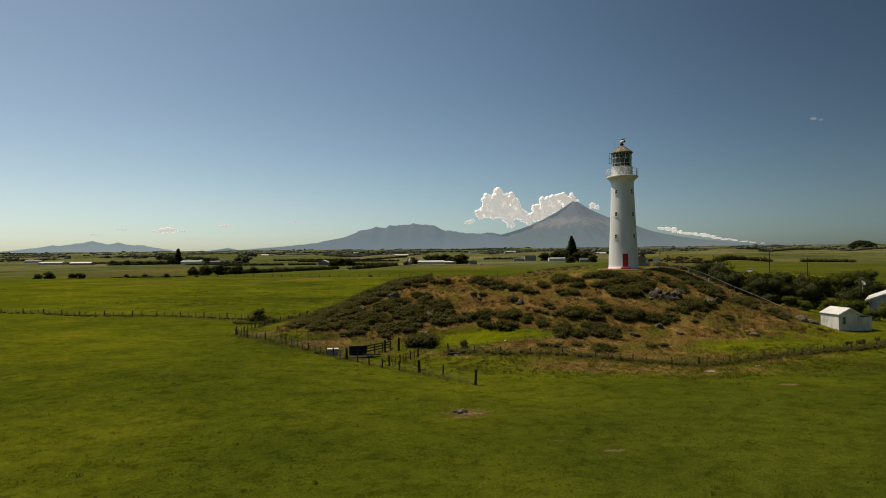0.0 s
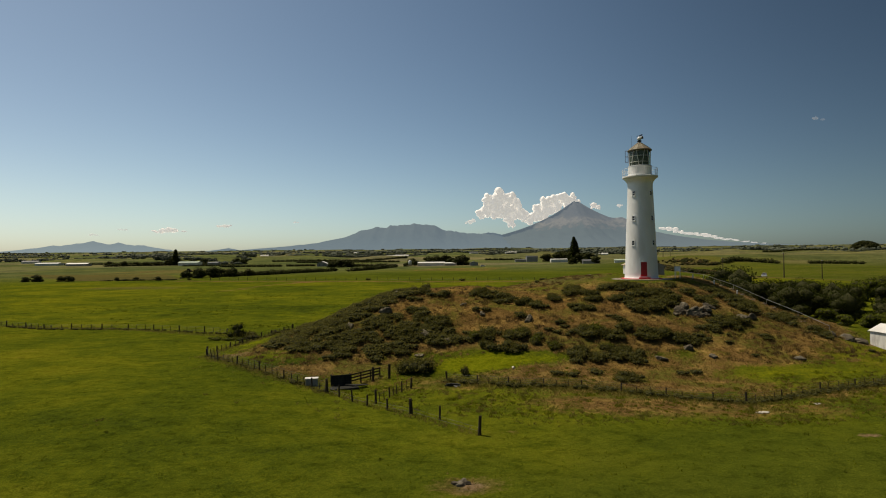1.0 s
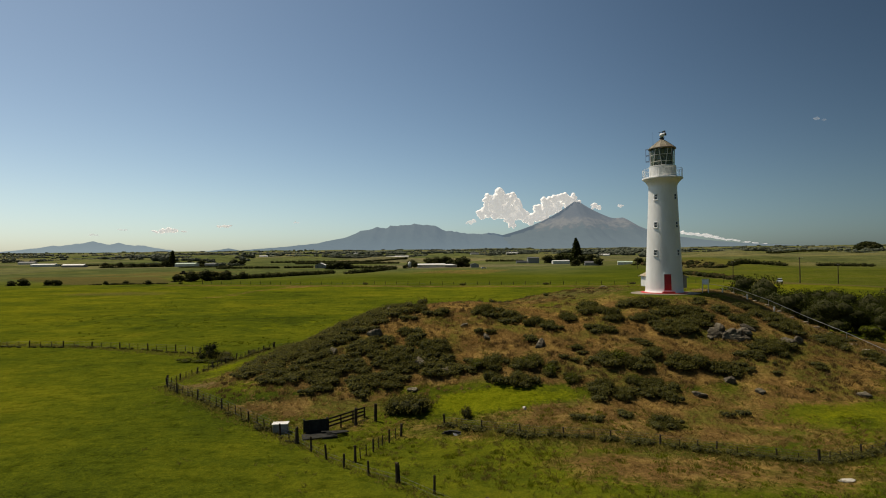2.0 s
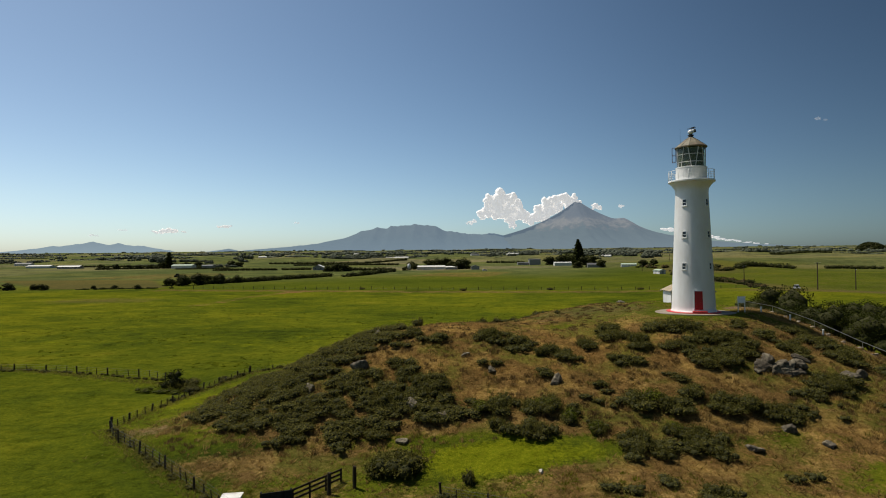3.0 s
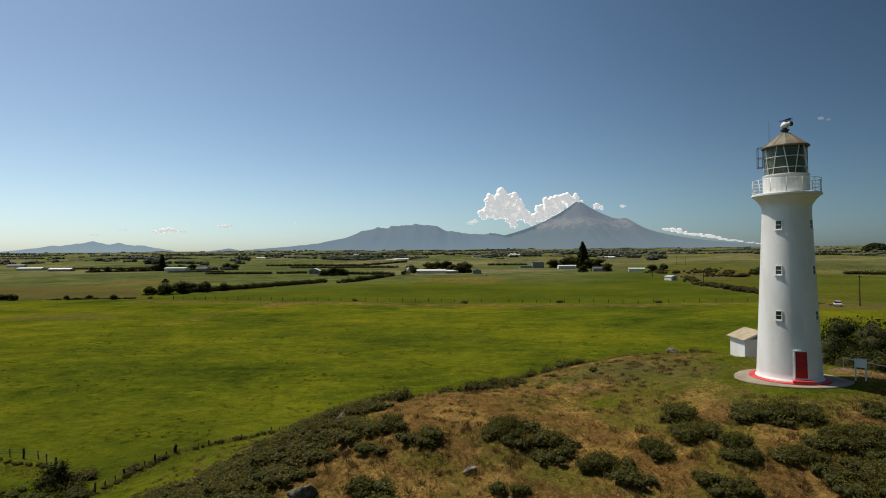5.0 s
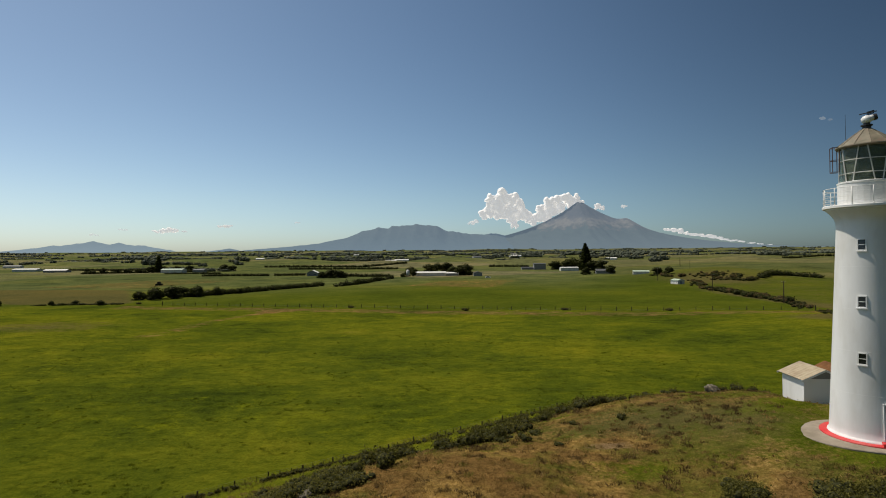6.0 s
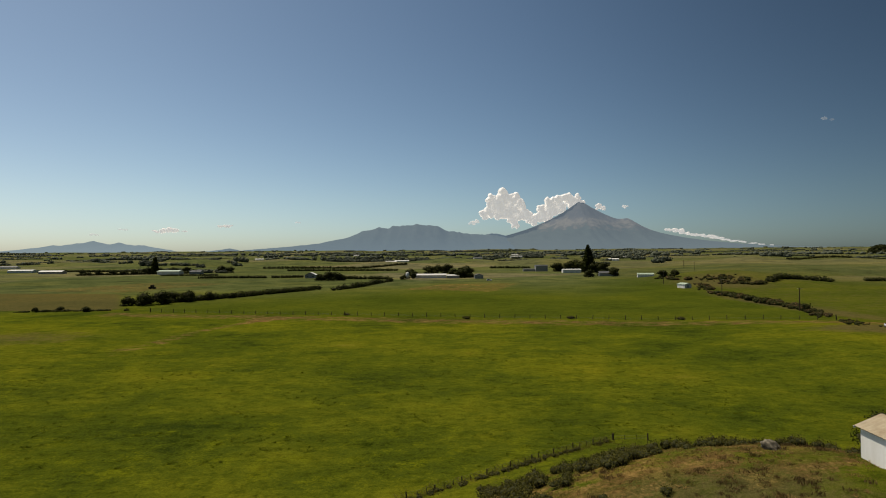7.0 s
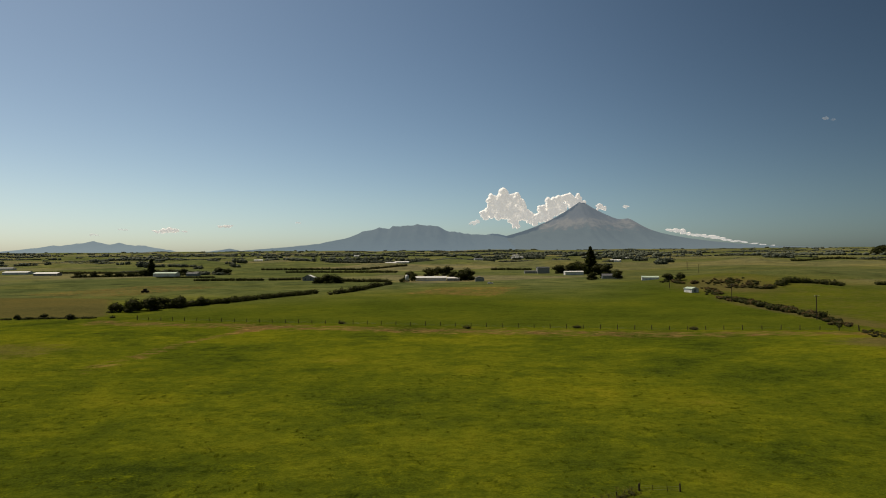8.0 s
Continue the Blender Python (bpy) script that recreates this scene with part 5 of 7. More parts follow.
for k, (x, y, a, b, c) in enumerate(((35.6, 74.2, 0.9, 0.7, 0.6), (37.1, 74.9, 0.7, 0.5, 0.5), (46.6, 74.6, 0.8, 0.5, 0.5), (47.6, 73.6, 0.7, 0.5, 0.45), (48.6, 73.0, 0.7, 0.5, 0.35), (34.4, 73.5, 0.6, 0.5, 0.4))):
    rock("outcrop", x, y, a, b, c, 70 + k, M_ROCK_DARK, "dark rock outcrop showing through the scrub", 0.42, 0.5 * k)
rock("flat_stone", 24.0, 49.9, 0.42, 0.22, 0.06, 91, M_STONE_PALE, "flat pale stone lying in the dry grass", 0.2, 0.1)
rock("white_stone", 6.9, 62.0, 0.17, 0.15, 0.16, 92, M_STONE_PALE, "small white stone in the grass", 0.25)
rock("flat_stone", 29.4, 51.8, 0.24, 0.18, 0.04, 94, M_STONE_PALE, "flat pale stone lying on bare earth", 0.2, 0.4)


# ---- stock pen, box, trough and scrap ----
def loading_pen():
    root = thing("loading_pen", -9.2, 59.0, ground_z(-9.2, 59.0), "dark timber stock loading pen with rails", "stock pen", rz=18)
    for k in range(5):
        bm = bmesh.new()
        box(bm, 1.75, 0.05, 0.205, pose(0, 0, 0.02 + 0.21 * k, 3, 0, 0), 0.008)
        part("board", bm, M_TIMBER_DARK, root)
    for x in (-0.85, 0.85):
        bm = bmesh.new()
        box(bm, 0.12, 0.12, 1.42, pose(x, 0.1, -0.3), 0.012)
        part("post", bm, M_TIMBER_DARK, root)
    bm = bmesh.new()
    box(bm, 2.5, 1.2, 0.16, pose(0.2, -0.75, -0.05), 0.02)
    part("ramp_base", bm, M_TIMBER_DARK, root, "dark timber ramp base")
    for k in range(3):
        bm = bmesh.new()
        box(bm, 1.9 - 0.3 * k, 0.2, 0.08, pose(1.3 + 0.2 * k, -0.4 - 0.28 * k, 0.12 + 0.02 * k, 0, 4, 8 * k), 0.01)
        part("plank", bm, M_TIMBER_DARK, root)
    for k in range(4):
        x, y = 0.95 + 1.05 * k, 0.25 + 0.75 * k
        bm = bmesh.new()
        box(bm, 0.12, 0.12, 1.28, pose(x, y, -0.3), 0.012)
        part("post", bm, M_TIMBER, root)
    for z in (0.32, 0.60, 0.88):
        bm = bmesh.new()
        box(bm, 4.1, 0.045, 0.13, pose(2.5, 1.33, z, 0, 0, 35.5), 0.008)
        part("rail", bm, M_TIMBER, root)


loading_pen()
pump = thing("pump_box", -11.9, 59.2, ground_z(-11.9, 59.2), "grey pump box with a white lid beside the pen", "pump box", rz=8)
bm = bmesh.new()
box(bm, 1.05, 0.75, 0.72, pose(0, 0, -0.1), 0.015)
part("body", bm, M_GREY_WALL, pump)
bm = bmesh.new()
box(bm, 1.2, 0.9, 0.07, pose(0, 0, 0.62, -3, 0, 0), 0.01)
part("lid", bm, M_WHITE_OLD, pump, "white lid")
for k, (x, y, a, b, c) in enumerate(((0.75, 37.0, 0.22, 0.16, 0.13), (1.1, 36.85, 0.26, 0.18, 0.15), (1.45, 37.0, 0.2, 0.15, 0.12), (1.25, 37.2, 0.18, 0.14, 0.12), (0.95, 36.7, 0.12, 0.1, 0.08))):
    rock("rubble", x, y, a, b, c, 110 + k, M_ROCK_DARK, "dark lump of rubble in bare earth", 0.3, k * 0.9)
scrap = thing("scrap_pile", 1.0, 58.4, ground_z(1.0, 58.4), "pile of dark planks and grey sheet", "scrap pile", rz=10)
for k, (x, y, z, l, r) in enumerate(((0, 0, 0.0, 1.5, 4), (0.1, 0.22, 0.02, 1.3, -6), (-0.05, 0.1, 0.12, 1.1, 14), (0.2, -0.1, 0.16, 0.9, -20))):
    bm = bmesh.new()
    box(bm, l, 0.16, 0.11, pose(x, y, z, 3 * k, 4, r), 0.01)
    part("plank", bm, M_TIMBER_DARK, scrap)
bm = bmesh.new()
box(bm, 0.6, 0.3, 0.02, pose(0.35, -0.28, 0.05, 25, 5, 15), 0.004)
part("sheet", bm, M_GALV, scrap, "grey metal sheet")


# ---- fences ----
def post_mesh(name, r, h, seed, mat):
    bm = bmesh.new()
    rng = random.Random(seed)
    rings = []
    for k, z in enumerate((-0.3, 0.0, h * 0.5, h - 0.03, h)):
        rr = r * (1.08, 1.0, 0.97, 0.95, 0.8)[k]
        rings.append([bm.verts.new((rr * math.cos(a * math.pi / 3.5) * rng.uniform(0.88, 1.1), rr * math.sin(a * math.pi / 3.5) * rng.uniform(0.88, 1.1), z + (rng.uniform(-0.03, 0.03) if k == 4 else 0))) for a in range(7)])
    for p, q in zip(rings, rings[1:]):
        for j in range(7):
            bm.faces.new((p[j], p[(j + 1) % 7], q[(j + 1) % 7], q[j]))
    bm.faces.new(rings[-1])
    me = bpy.data.meshes.new(name)
    bmesh.ops.recalc_face_normals(bm, faces=bm.faces)
    bm.to_mesh(me)
    bm.free()
    me.materials.append(mat)
    return me


POSTS = [post_mesh("post", 0.085, 1.15, k, M_TIMBER) for k in range(4)]
BATTENS = [post_mesh("batten", 0.045, 0.95, 10 + k, M_TIMBER) for k in range(4)]
STRAINERS = [post_mesh("strainer", 0.13, 1.35, 20 + k, M_TIMBER) for k in range(2)]


def fence(line, step, each, label, seed, wires=4, group="farm fences", scale=1.0, stout=1.0):
    """Posts, battens between them and wires along a line on the ground; each: a full post every so many steps."""
    rng = random.Random(seed)
    x0, y0 = line[0]
    root = thing("fence", x0, y0, ground_z(x0, y0), label, "fence", group)
    origin = root.location.copy()
    pts = dense(line, step)
    for k, (x, y) in enumerate(pts):
        kind = STRAINERS if k in (0, len(pts) - 1) else (POSTS if k % each == 0 else BATTENS)
        if kind is BATTENS and rng.random() < 0.12:
            continue
        ob = new(kind[0].name.split(".")[0], kind[rng.randrange(len(kind))])
        ob.parent = root
        x, y = x + rng.uniform(-0.08, 0.08), y + rng.uniform(-0.08, 0.08)
        ob.matrix_basis = Matrix.Translation(Vector((x, y, ground_z(x, y))) - origin) @ pose(0, 0, 0, rng.uniform(-4, 4), rng.uniform(-4, 4), rng.uniform(0, 360)) @ Matrix.Diagonal((scale * stout, scale * stout, scale * rng.uniform(0.88, 1.1), 1))
    span = [p - origin for p in at_ground(pts[::2] + ([pts[-1]] if len(pts) % 2 == 0 else []))]
    for w in range(wires):
        bm = bmesh.new()
        z = (0.25 + 0.27 * w) * scale
        for a, b in zip(span, span[1:]):
            rod(bm, a + Vector((0, 0, z)), b + Vector((0, 0, z)), 0.005, sides=3)
        part("wire", bm, M_WIRE, root)
    return root


fence(((-27.5, 73.0), (-25.5, 70.3), (-20.0, 65.5), (-13.3, 59.8), (-10.0, 56.7)), 1.05, 4, "weathered post and batten fence round the knoll", 1, scale=0.85)
fence(((-10.0, 56.7), (-5.9, 52.1), (-2.25, 49.7)), 2.1, 1, "weathered timber post and wire fence", 2, 2, scale=0.85)
fence(((-2.25, 49.7), (-0.13, 48.06), (2.55, 44.7)), 4.4, 1, "weathered timber post and wire fence with a stout corner post", 12, 2, scale=0.88)
fence(((-5.3, 53.2), (-3.85, 56.5), (-2.8, 58.6)), 0.75, 3, "short leaning batten fence beside the pen", 3, 3, scale=0.78)
fence(((-27.5, 73.0), (-27.2, 76.5), (-26.4, 80.5), (-25.8, 86.0), (-25.2, 90.0), (-23.5, 95.0)), 1.0, 3, "weathered post and batten fence beside the knoll", 11, scale=0.68, stout=1.5)
fence(((-23.5, 95.0), (-15.0, 102.0), (-1.0, 112.0), (8.0, 118.0), (14.5, 122.4), (20.6, 126.0)), 1.0, 3, "weathered post and batten fence behind the knoll", 4, scale=0.52, stout=1.5)
fence(((20.6, 126.0), (24.5, 125.6)), 1.4, 3, "weathered post and batten fence along the field", 5, 3, scale=0.62)
fence(((-94.0, 107.0), (-76.0, 103.4), (-64.0, 98.8), (-53.7, 98.2), (-41.4, 95.3), (-35.7, 94.6), (-33.0, 92.8), (-29.8, 89.6)), 1.6, 3, "long post and batten fence across the pasture", 6, scale=0.8, stout=1.3)
fence(((-6.6, 61.1), (-5.0, 61.9)), 1.2, 1, "short post and rail fence by the pen", 7, 2)
fence(((0.5, 60.2), (6.8, 56.6), (14.0, 55.2), (20.9, 53.7), (24.4, 52.9)), 1.1, 3, "overgrown post and batten fence before the knoll", 8, scale=0.66)
fence(((24.4, 52.9), (28.0, 54.1), (32.2, 55.7), (38.7, 57.2), (47.0, 60.0), (53.0, 63.5)), 1.0, 4, "overgrown post and batten fence with dark weeds", 9, scale=0.70)
fence(((-112.0, 273.5), (-34.8, 258.4), (39.0, 243.8), (118.0, 228.2)), 5.0, 1, "far post and wire fence between paddocks", 10, 2, scale=1.2)


# ---- scrub on the knoll ----
def shrub_lobes(rng, r, h, k):
    out = [(0, 0, h * 0.42, r * 0.8, r * 0.75, h * 0.55)]
    for j in range(k):
        a, q = rng.uniform(0, 2 * math.pi), rng.uniform(0.35, 0.8) * r
        s = rng.uniform(0.35, 0.55)
        out.append((q * math.cos(a), q * math.sin(a), h * rng.uniform(0.3, 0.62), r * s, r * s, h * rng.uniform(0.32, 0.48)))
    return out


rs = random.Random(5)
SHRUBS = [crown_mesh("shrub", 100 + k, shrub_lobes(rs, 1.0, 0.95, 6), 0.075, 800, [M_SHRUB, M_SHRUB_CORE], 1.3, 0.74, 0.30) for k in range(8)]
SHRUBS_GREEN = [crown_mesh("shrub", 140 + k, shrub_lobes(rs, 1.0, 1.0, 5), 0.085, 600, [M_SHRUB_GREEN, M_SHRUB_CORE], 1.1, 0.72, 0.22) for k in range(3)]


def shrub(x, y, r, h, seed, green=False, label="dark green gorse shrub growing on the dry knoll", group="shrubs on the knoll"):
    rng = random.Random(seed)
    pool = SHRUBS_GREEN if green else SHRUBS
    ob = new("shrub", pool[rng.randrange(len(pool))])
    ob.matrix_world = pose(x, y, ground_z(x, y) - 0.08 * h, 0, 0, rng.uniform(0, 360)) @ Matrix.Diagonal((r, r * rng.uniform(0.85, 1.15), h, 1))
    return tagged(ob, label, "shrub", group)


def mesh_arrays(me):
    v, f, m = np.zeros(len(me.vertices) * 3, np.float32), np.zeros(len(me.polygons) * 3, np.int32), np.zeros(len(me.polygons), np.int32)
    me.vertices.foreach_get("co", v), me.loops.foreach_get("vertex_index", f), me.polygons.foreach_get("material_index", m)
    return v.reshape(-1, 3), f.reshape(-1, 3), m


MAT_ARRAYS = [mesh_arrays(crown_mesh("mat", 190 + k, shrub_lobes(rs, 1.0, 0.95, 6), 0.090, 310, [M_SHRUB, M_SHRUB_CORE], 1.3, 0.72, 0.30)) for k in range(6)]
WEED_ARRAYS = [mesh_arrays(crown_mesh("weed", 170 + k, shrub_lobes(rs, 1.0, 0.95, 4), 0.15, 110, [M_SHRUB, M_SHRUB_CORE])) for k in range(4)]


def tuft_arrays(seed):
    """A coarse clump of long bent blades, fanned out from its foot."""
    rng = np.random.default_rng(seed)
    n = 34
    a, lean = rng.uniform(0, 2 * np.pi, n), rng.uniform(0.1, 0.95, n)
    o, ln = rng.normal(size=(n, 2)) * 0.38, rng.uniform(0.55, 1.1, n)
    w = rng.uniform(0.035, 0.075, n)
    t = rng.uniform(0, np.pi, n)
    ux, uy = np.cos(t) * w, np.sin(t) * w
    foot = np.stack([o[:, 0], o[:, 1], 0 * w], -1)
    tip = foot + np.stack([np.cos(a) * lean * ln * 0.7, np.sin(a) * lean * ln * 0.7, ln * (1 - 0.45 * lean * lean)], -1)
    side = np.stack([ux, uy, 0 * w], -1)
    v = np.stack([foot - side, foot + side, 0.35 * foot + 0.65 * tip + 0.7 * side + (0, 0, 0.08), tip], 1).reshape(-1, 3)
    k = np.arange(n)[:, None] * 4
    f = np.concatenate([k + [0, 1, 2], k + [0, 2, 3]])
    return v, f, np.zeros(len(f), np.int32)


TUFT_ARRAYS = [tuft_arrays(500 + k) for k in range(8)]


def scrub(name, spots, seed, label, pool, leaf_mat=M_SHRUB):
    """Very many low bushes (x, y, radius, height) grown together, as one mass."""
    rng = np.random.default_rng(seed)
    vs, fs, ms, off = [], [], [], 0
    zs = terrain(np.array([s[0] for s in spots]), np.array([s[1] for s in spots]))
    for (x, y, r, h), z in zip(spots, zs):
        v, f, m = pool[rng.integers(len(pool))]
        a = rng.uniform(0, 2 * np.pi)
        c, s = math.cos(a), math.sin(a)
        vs.append(np.stack([(v[:, 0] * c - v[:, 1] * s) * r + x, (v[:, 0] * s + v[:, 1] * c) * r + y, v[:, 2] * h + z - 0.08 * h], -1))
        fs.append(f + off), ms.append(m)
        off += len(v)
    return tagged(new(name, np_mesh(name, np.concatenate(vs), np.concatenate(fs), [leaf_mat, M_SHRUB_CORE], np.concatenate(ms))), label, "scrub", kind="stuff")


def thicket(rows, seed, density, low, high, green=0.0, label="dark green gorse shrub growing on the dry knoll"):
    """Shrubs crowded over oval patches (x, y, half width, half depth), tallest in their middle."""
    rng = random.Random(seed)
    for x, y, rx, ry in rows:
        for k in range(max(2, round(density * rx * ry * math.pi))):
            a, q = rng.uniform(0, 2 * math.pi), math.sqrt(rng.random())
            rr = min(rng.uniform(0.55, 1.0), 0.4 + 0.5 * min(rx, ry))
            px, py, h = x + 0.85 * q * rx * math.cos(a), y + 0.85 * q * ry * math.sin(a), rng.uniform(low, high) * (1.15 - 0.45 * q) * min(1.0, 0.5 + 0.5 * ry)
            if q > 0.76:
                FRINGE.append((px, py, rr, h))
            else:
                shrub(px, py, rr, h, rng.randrange(10 ** 6), rng.random() < green, label)


FRINGE = []
CREST = ((23.9, 82.6, 3.3, 1.6), (17.9, 83.7, 1.3, 1.3), (17.5, 80.6, 1.6, 1.3), (18.9, 78.6, 1.9, 1.0), (26.7, 78.9, 3.4, 1.7), (24.8, 75.8, 2.7, 1.5), (22.8, 77.6, 1.8, 0.9), (28.3, 77.6, 1.7, 1.6), (5.6, 81.3, 1.9, 1.9), (7.9, 79.7, 1.4, 1.6), (10.4, 77.5, 1.5, 0.9),
         (12.2, 76.9, 1.3, 0.9), (14.0, 79.2, 1.4, 0.9), (16.5, 75.9, 1.5, 0.8), (17.9, 75.0, 1.0, 0.5), (8.8, 74.0, 0.8, 0.8), (14.0, 72.7, 0.6, 0.4), (-2.4, 81.8, 1.2, 1.0), (-0.2, 80.0, 1.3, 0.8), (-3.4, 78.9, 0.8, 0.7), (-3.6, 76.3, 0.6, 0.5), (4.8, 75.9, 1.0, 0.5))
MIDDLE = ((-0.7, 73.1, 1.9, 1.2), (-3.2, 71.3, 2.1, 1.1), (4.7, 69.8, 2.2, 1.1), (8.8, 69.3, 2.3, 1.1), (10.5, 68.2, 1.2, 0.6), (4.5, 67.5, 1.1, 0.5), (7.2, 66.7, 2.0, 1.0), (16.6, 70.1, 2.3, 1.2), (18.6, 69.8, 1.5, 1.0), (21.4, 71.4, 1.6, 0.8), (24.1, 70.0, 2.6, 1.3),
          (26.0, 69.5, 1.8, 0.9), (14.6, 65.2, 2.3, 1.1), (19.3, 66.3, 1.7, 1.1), (17.8, 66.9, 1.3, 0.7), (33.1, 72.4, 1.2, 0.9), (38.5, 79.0, 1.1, 1.4), (12.0, 66.9, 1.2, 0.7), (37.2, 80.7, 1.5, 1.7))
FLANK = ((32.5, 80.6, 1.6, 1.2), (36.6, 83.4, 1.5, 1.0), (30.6, 83.0, 1.4, 0.8), (39.5, 82.4, 1.4, 1.2), (34.2, 79.0, 1.2, 0.8), (30.4, 71.4, 1.2, 0.8), (43.5, 79.0, 1.2, 1.2), (36.0, 70.2, 1.2, 0.7), (20.6, 73.4, 1.2, 0.6), (12.6, 70.6, 1.0, 0.5))
LOWER = ((14.5, 64.0, 2.0, 1.0), (18.7, 64.6, 1.6, 1.0), (14.3, 60.3, 0.7, 0.7), (17.1, 59.2, 1.5, 0.9), (11.3, 59.7, 0.9, 0.7), (-2.7, 64.0, 1.7, 1.2), (33.6, 72.7, 2.6, 1.3), (41.7, 76.6, 1.5, 2.0), (32.8, 77.6, 1.4, 1.2), (37.8, 77.8, 1.9, 1.4), (44.9, 73.9, 1.5, 1.8), (23.9, 62.7, 1.3, 0.5),
         (27.6, 69.2, 1.7, 0.9), (6.9, 67.0, 1.3, 0.7), (-5.0, 67.7, 1.7, 0.8))
CARPET = ((-19.8, 73.0, 1.3), (-17.4, 72.4, 1.9), (-16.4, 75.6, 1.9), (-13.0, 70.6, 2.0), (-12.5, 75.2, 2.2), (-9.3, 70.2, 2.0), (-10.2, 77.4, 2.0), (-8.0, 72.6, 2.0), (-7.6, 79.4, 1.9), (-5.3, 69.6, 2.0), (-6.3, 73.8, 1.6), (-4.8, 81.4, 1.6), (-3.2, 71.4, 1.8), (-1.5, 72.6, 1.7), (-0.5, 69.9, 1.5), (-7.1, 67.9, 1.4), (-11.3, 68.2, 1.3))
CARPET_TOP = ((-14.2, 78.2, 2.2), (-10.8, 81.4, 2.4), (-7.0, 84.2, 2.0), (-17.8, 77.8, 1.8), (-13.4, 83.0, 2.2), (-9.0, 87.0, 2.0), (-15.6, 70.0, 1.2), (-15.0, 73.0, 1.8), (-11.0, 73.0, 1.8), (-14.5, 80.5, 2.0), (-9.0, 84.5, 2.0), (-12.0, 79.0, 1.8), (-17.5, 80.5, 1.6), (-5.2, 86.5, 2.0), (-3.0, 75.0, 1.3), (-4.5, 72.0, 1.5), (1.5, 70.4, 1.6), (-19.6, 75.6, 1.4))
REAR = ((16.0, 115.6, 1.6), (20.0, 117.0, 1.7), (24.0, 118.0, 1.6), (28.0, 117.8, 1.7), (32.0, 117.0, 1.6), (36.0, 115.6, 1.7), (40.0, 113.6, 1.6), (43.0, 111.0, 1.5), (6.0, 108.4, 1.8), (9.0, 110.2, 1.8), (12.0, 111.6, 1.7), (15.5, 112.6, 1.7), (19.2, 113.6, 1.6), (25.2, 114.6, 1.6), (29.2, 114.4, 1.6), (33.6, 113.4, 1.6), (37.6, 111.4, 1.5), (40.0, 108.6, 1.4), (2.5, 97.0, 1.9), (1.2, 94.6, 1.7), (5.5, 100.4, 2.0), (3.6, 99.6, 1.9), (7.2, 102.6, 1.8), (9.6, 104.4, 1.8), (12.2, 105.8, 1.7), (15.0, 106.8, 1.7))
REAR_EDGE = ((17.8, 107.6, 1.6), (20.6, 107.8, 1.5), (23.4, 107.4, 1.2), (28.6, 106.8, 1.3), (31.4, 106.4, 0.9), (34.4, 105.6, 1.3), (37.0, 104.4, 1.0), (11.1, 97.2, 0.7), (5.7, 95.2, 0.8), (8.5, 96.6, 0.6), (4.0, 103.0, 2.3), (7.9, 105.5, 2.2), (0.0, 99.0, 2.2), (-3.0, 94.0, 2.2), (-4.0, 89.0, 2.0), (13.2, 108.6, 1.9), (10.4, 106.0, 1.6), (18.0, 111.5, 1.9), (22.5, 113.0, 1.9), (27.0, 113.5, 2.0), (31.5, 112.5, 1.8), (36.0, 110.5, 1.5), (7.0, 94.5, 0.8), (14.3, 96.6, 0.9), (9.3, 92.4, 0.7), (1.9, 92.7, 1.2), (24.0, 107.5, 0.8), (5.2, 97.4, 1.6), (7.6, 99.8, 1.7), (4.6, 94.6, 1.2), (10.0, 102.2, 1.3), (14.5, 104.4, 1.4), (17.0, 105.6, 1.2), (26.0, 106.4, 1.5), (29.5, 105.6, 1.3), (3.0, 91.0, 1.4))
thicket(CREST, 1, 1.45, 0.65, 1.15)
thicket(MIDDLE, 2, 1.35, 0.75, 1.3, 0.10)
thicket(FLANK, 4, 1.2, 0.5, 0.9)
thicket(LOWER, 3, 1.15, 0.6, 1.1, 0.06)
rc = random.Random(4)
spots = []
for x, y, r in CARPET + CARPET_TOP:
    for k in range(round(4.5 * r * r)):
        a, q = rc.uniform(0, 2 * math.pi), r * math.sqrt(rc.random())
        spots.append((x + q * math.cos(a), y + q * math.sin(a), rc.uniform(0.55, 1.05), rc.uniform(0.45, 0.85)))
scrub("gorse_fringe", FRINGE, 3, "dark low gorse fringing the shrub patches", MAT_ARRAYS)
scrub("gorse_carpet", spots, 4, "low dark gorse carpeting the knoll side", MAT_ARRAYS, M_GORSE_LIGHTENED)
spots = []
for x, y, r in REAR + REAR_EDGE:
    for k in range(max(1, round(1.8 * r * r))):
        a, q = rc.uniform(0, 2 * math.pi), r * math.sqrt(rc.random()) * 0.85
        px, py = x + q * math.cos(a), y + q * math.sin(a)
        if fbm(px / 3.5, py / 3.5, 61, 2) > 0.40:
            spots.append((px, py, rc.uniform(0.5, 1.25) * (0.5 + 0.22 * r), rc.uniform(0.45, 1.3) * min(1.0, 0.3 + 0.4 * r)))
scrub("rear_gorse", spots, 6, "dark gorse along the back edge of the knoll", MAT_ARRAYS)
# small bushes, dead bracken and coarse tussocks strewn over the slopes
spots, dead, straw, rank = [], [], [], []
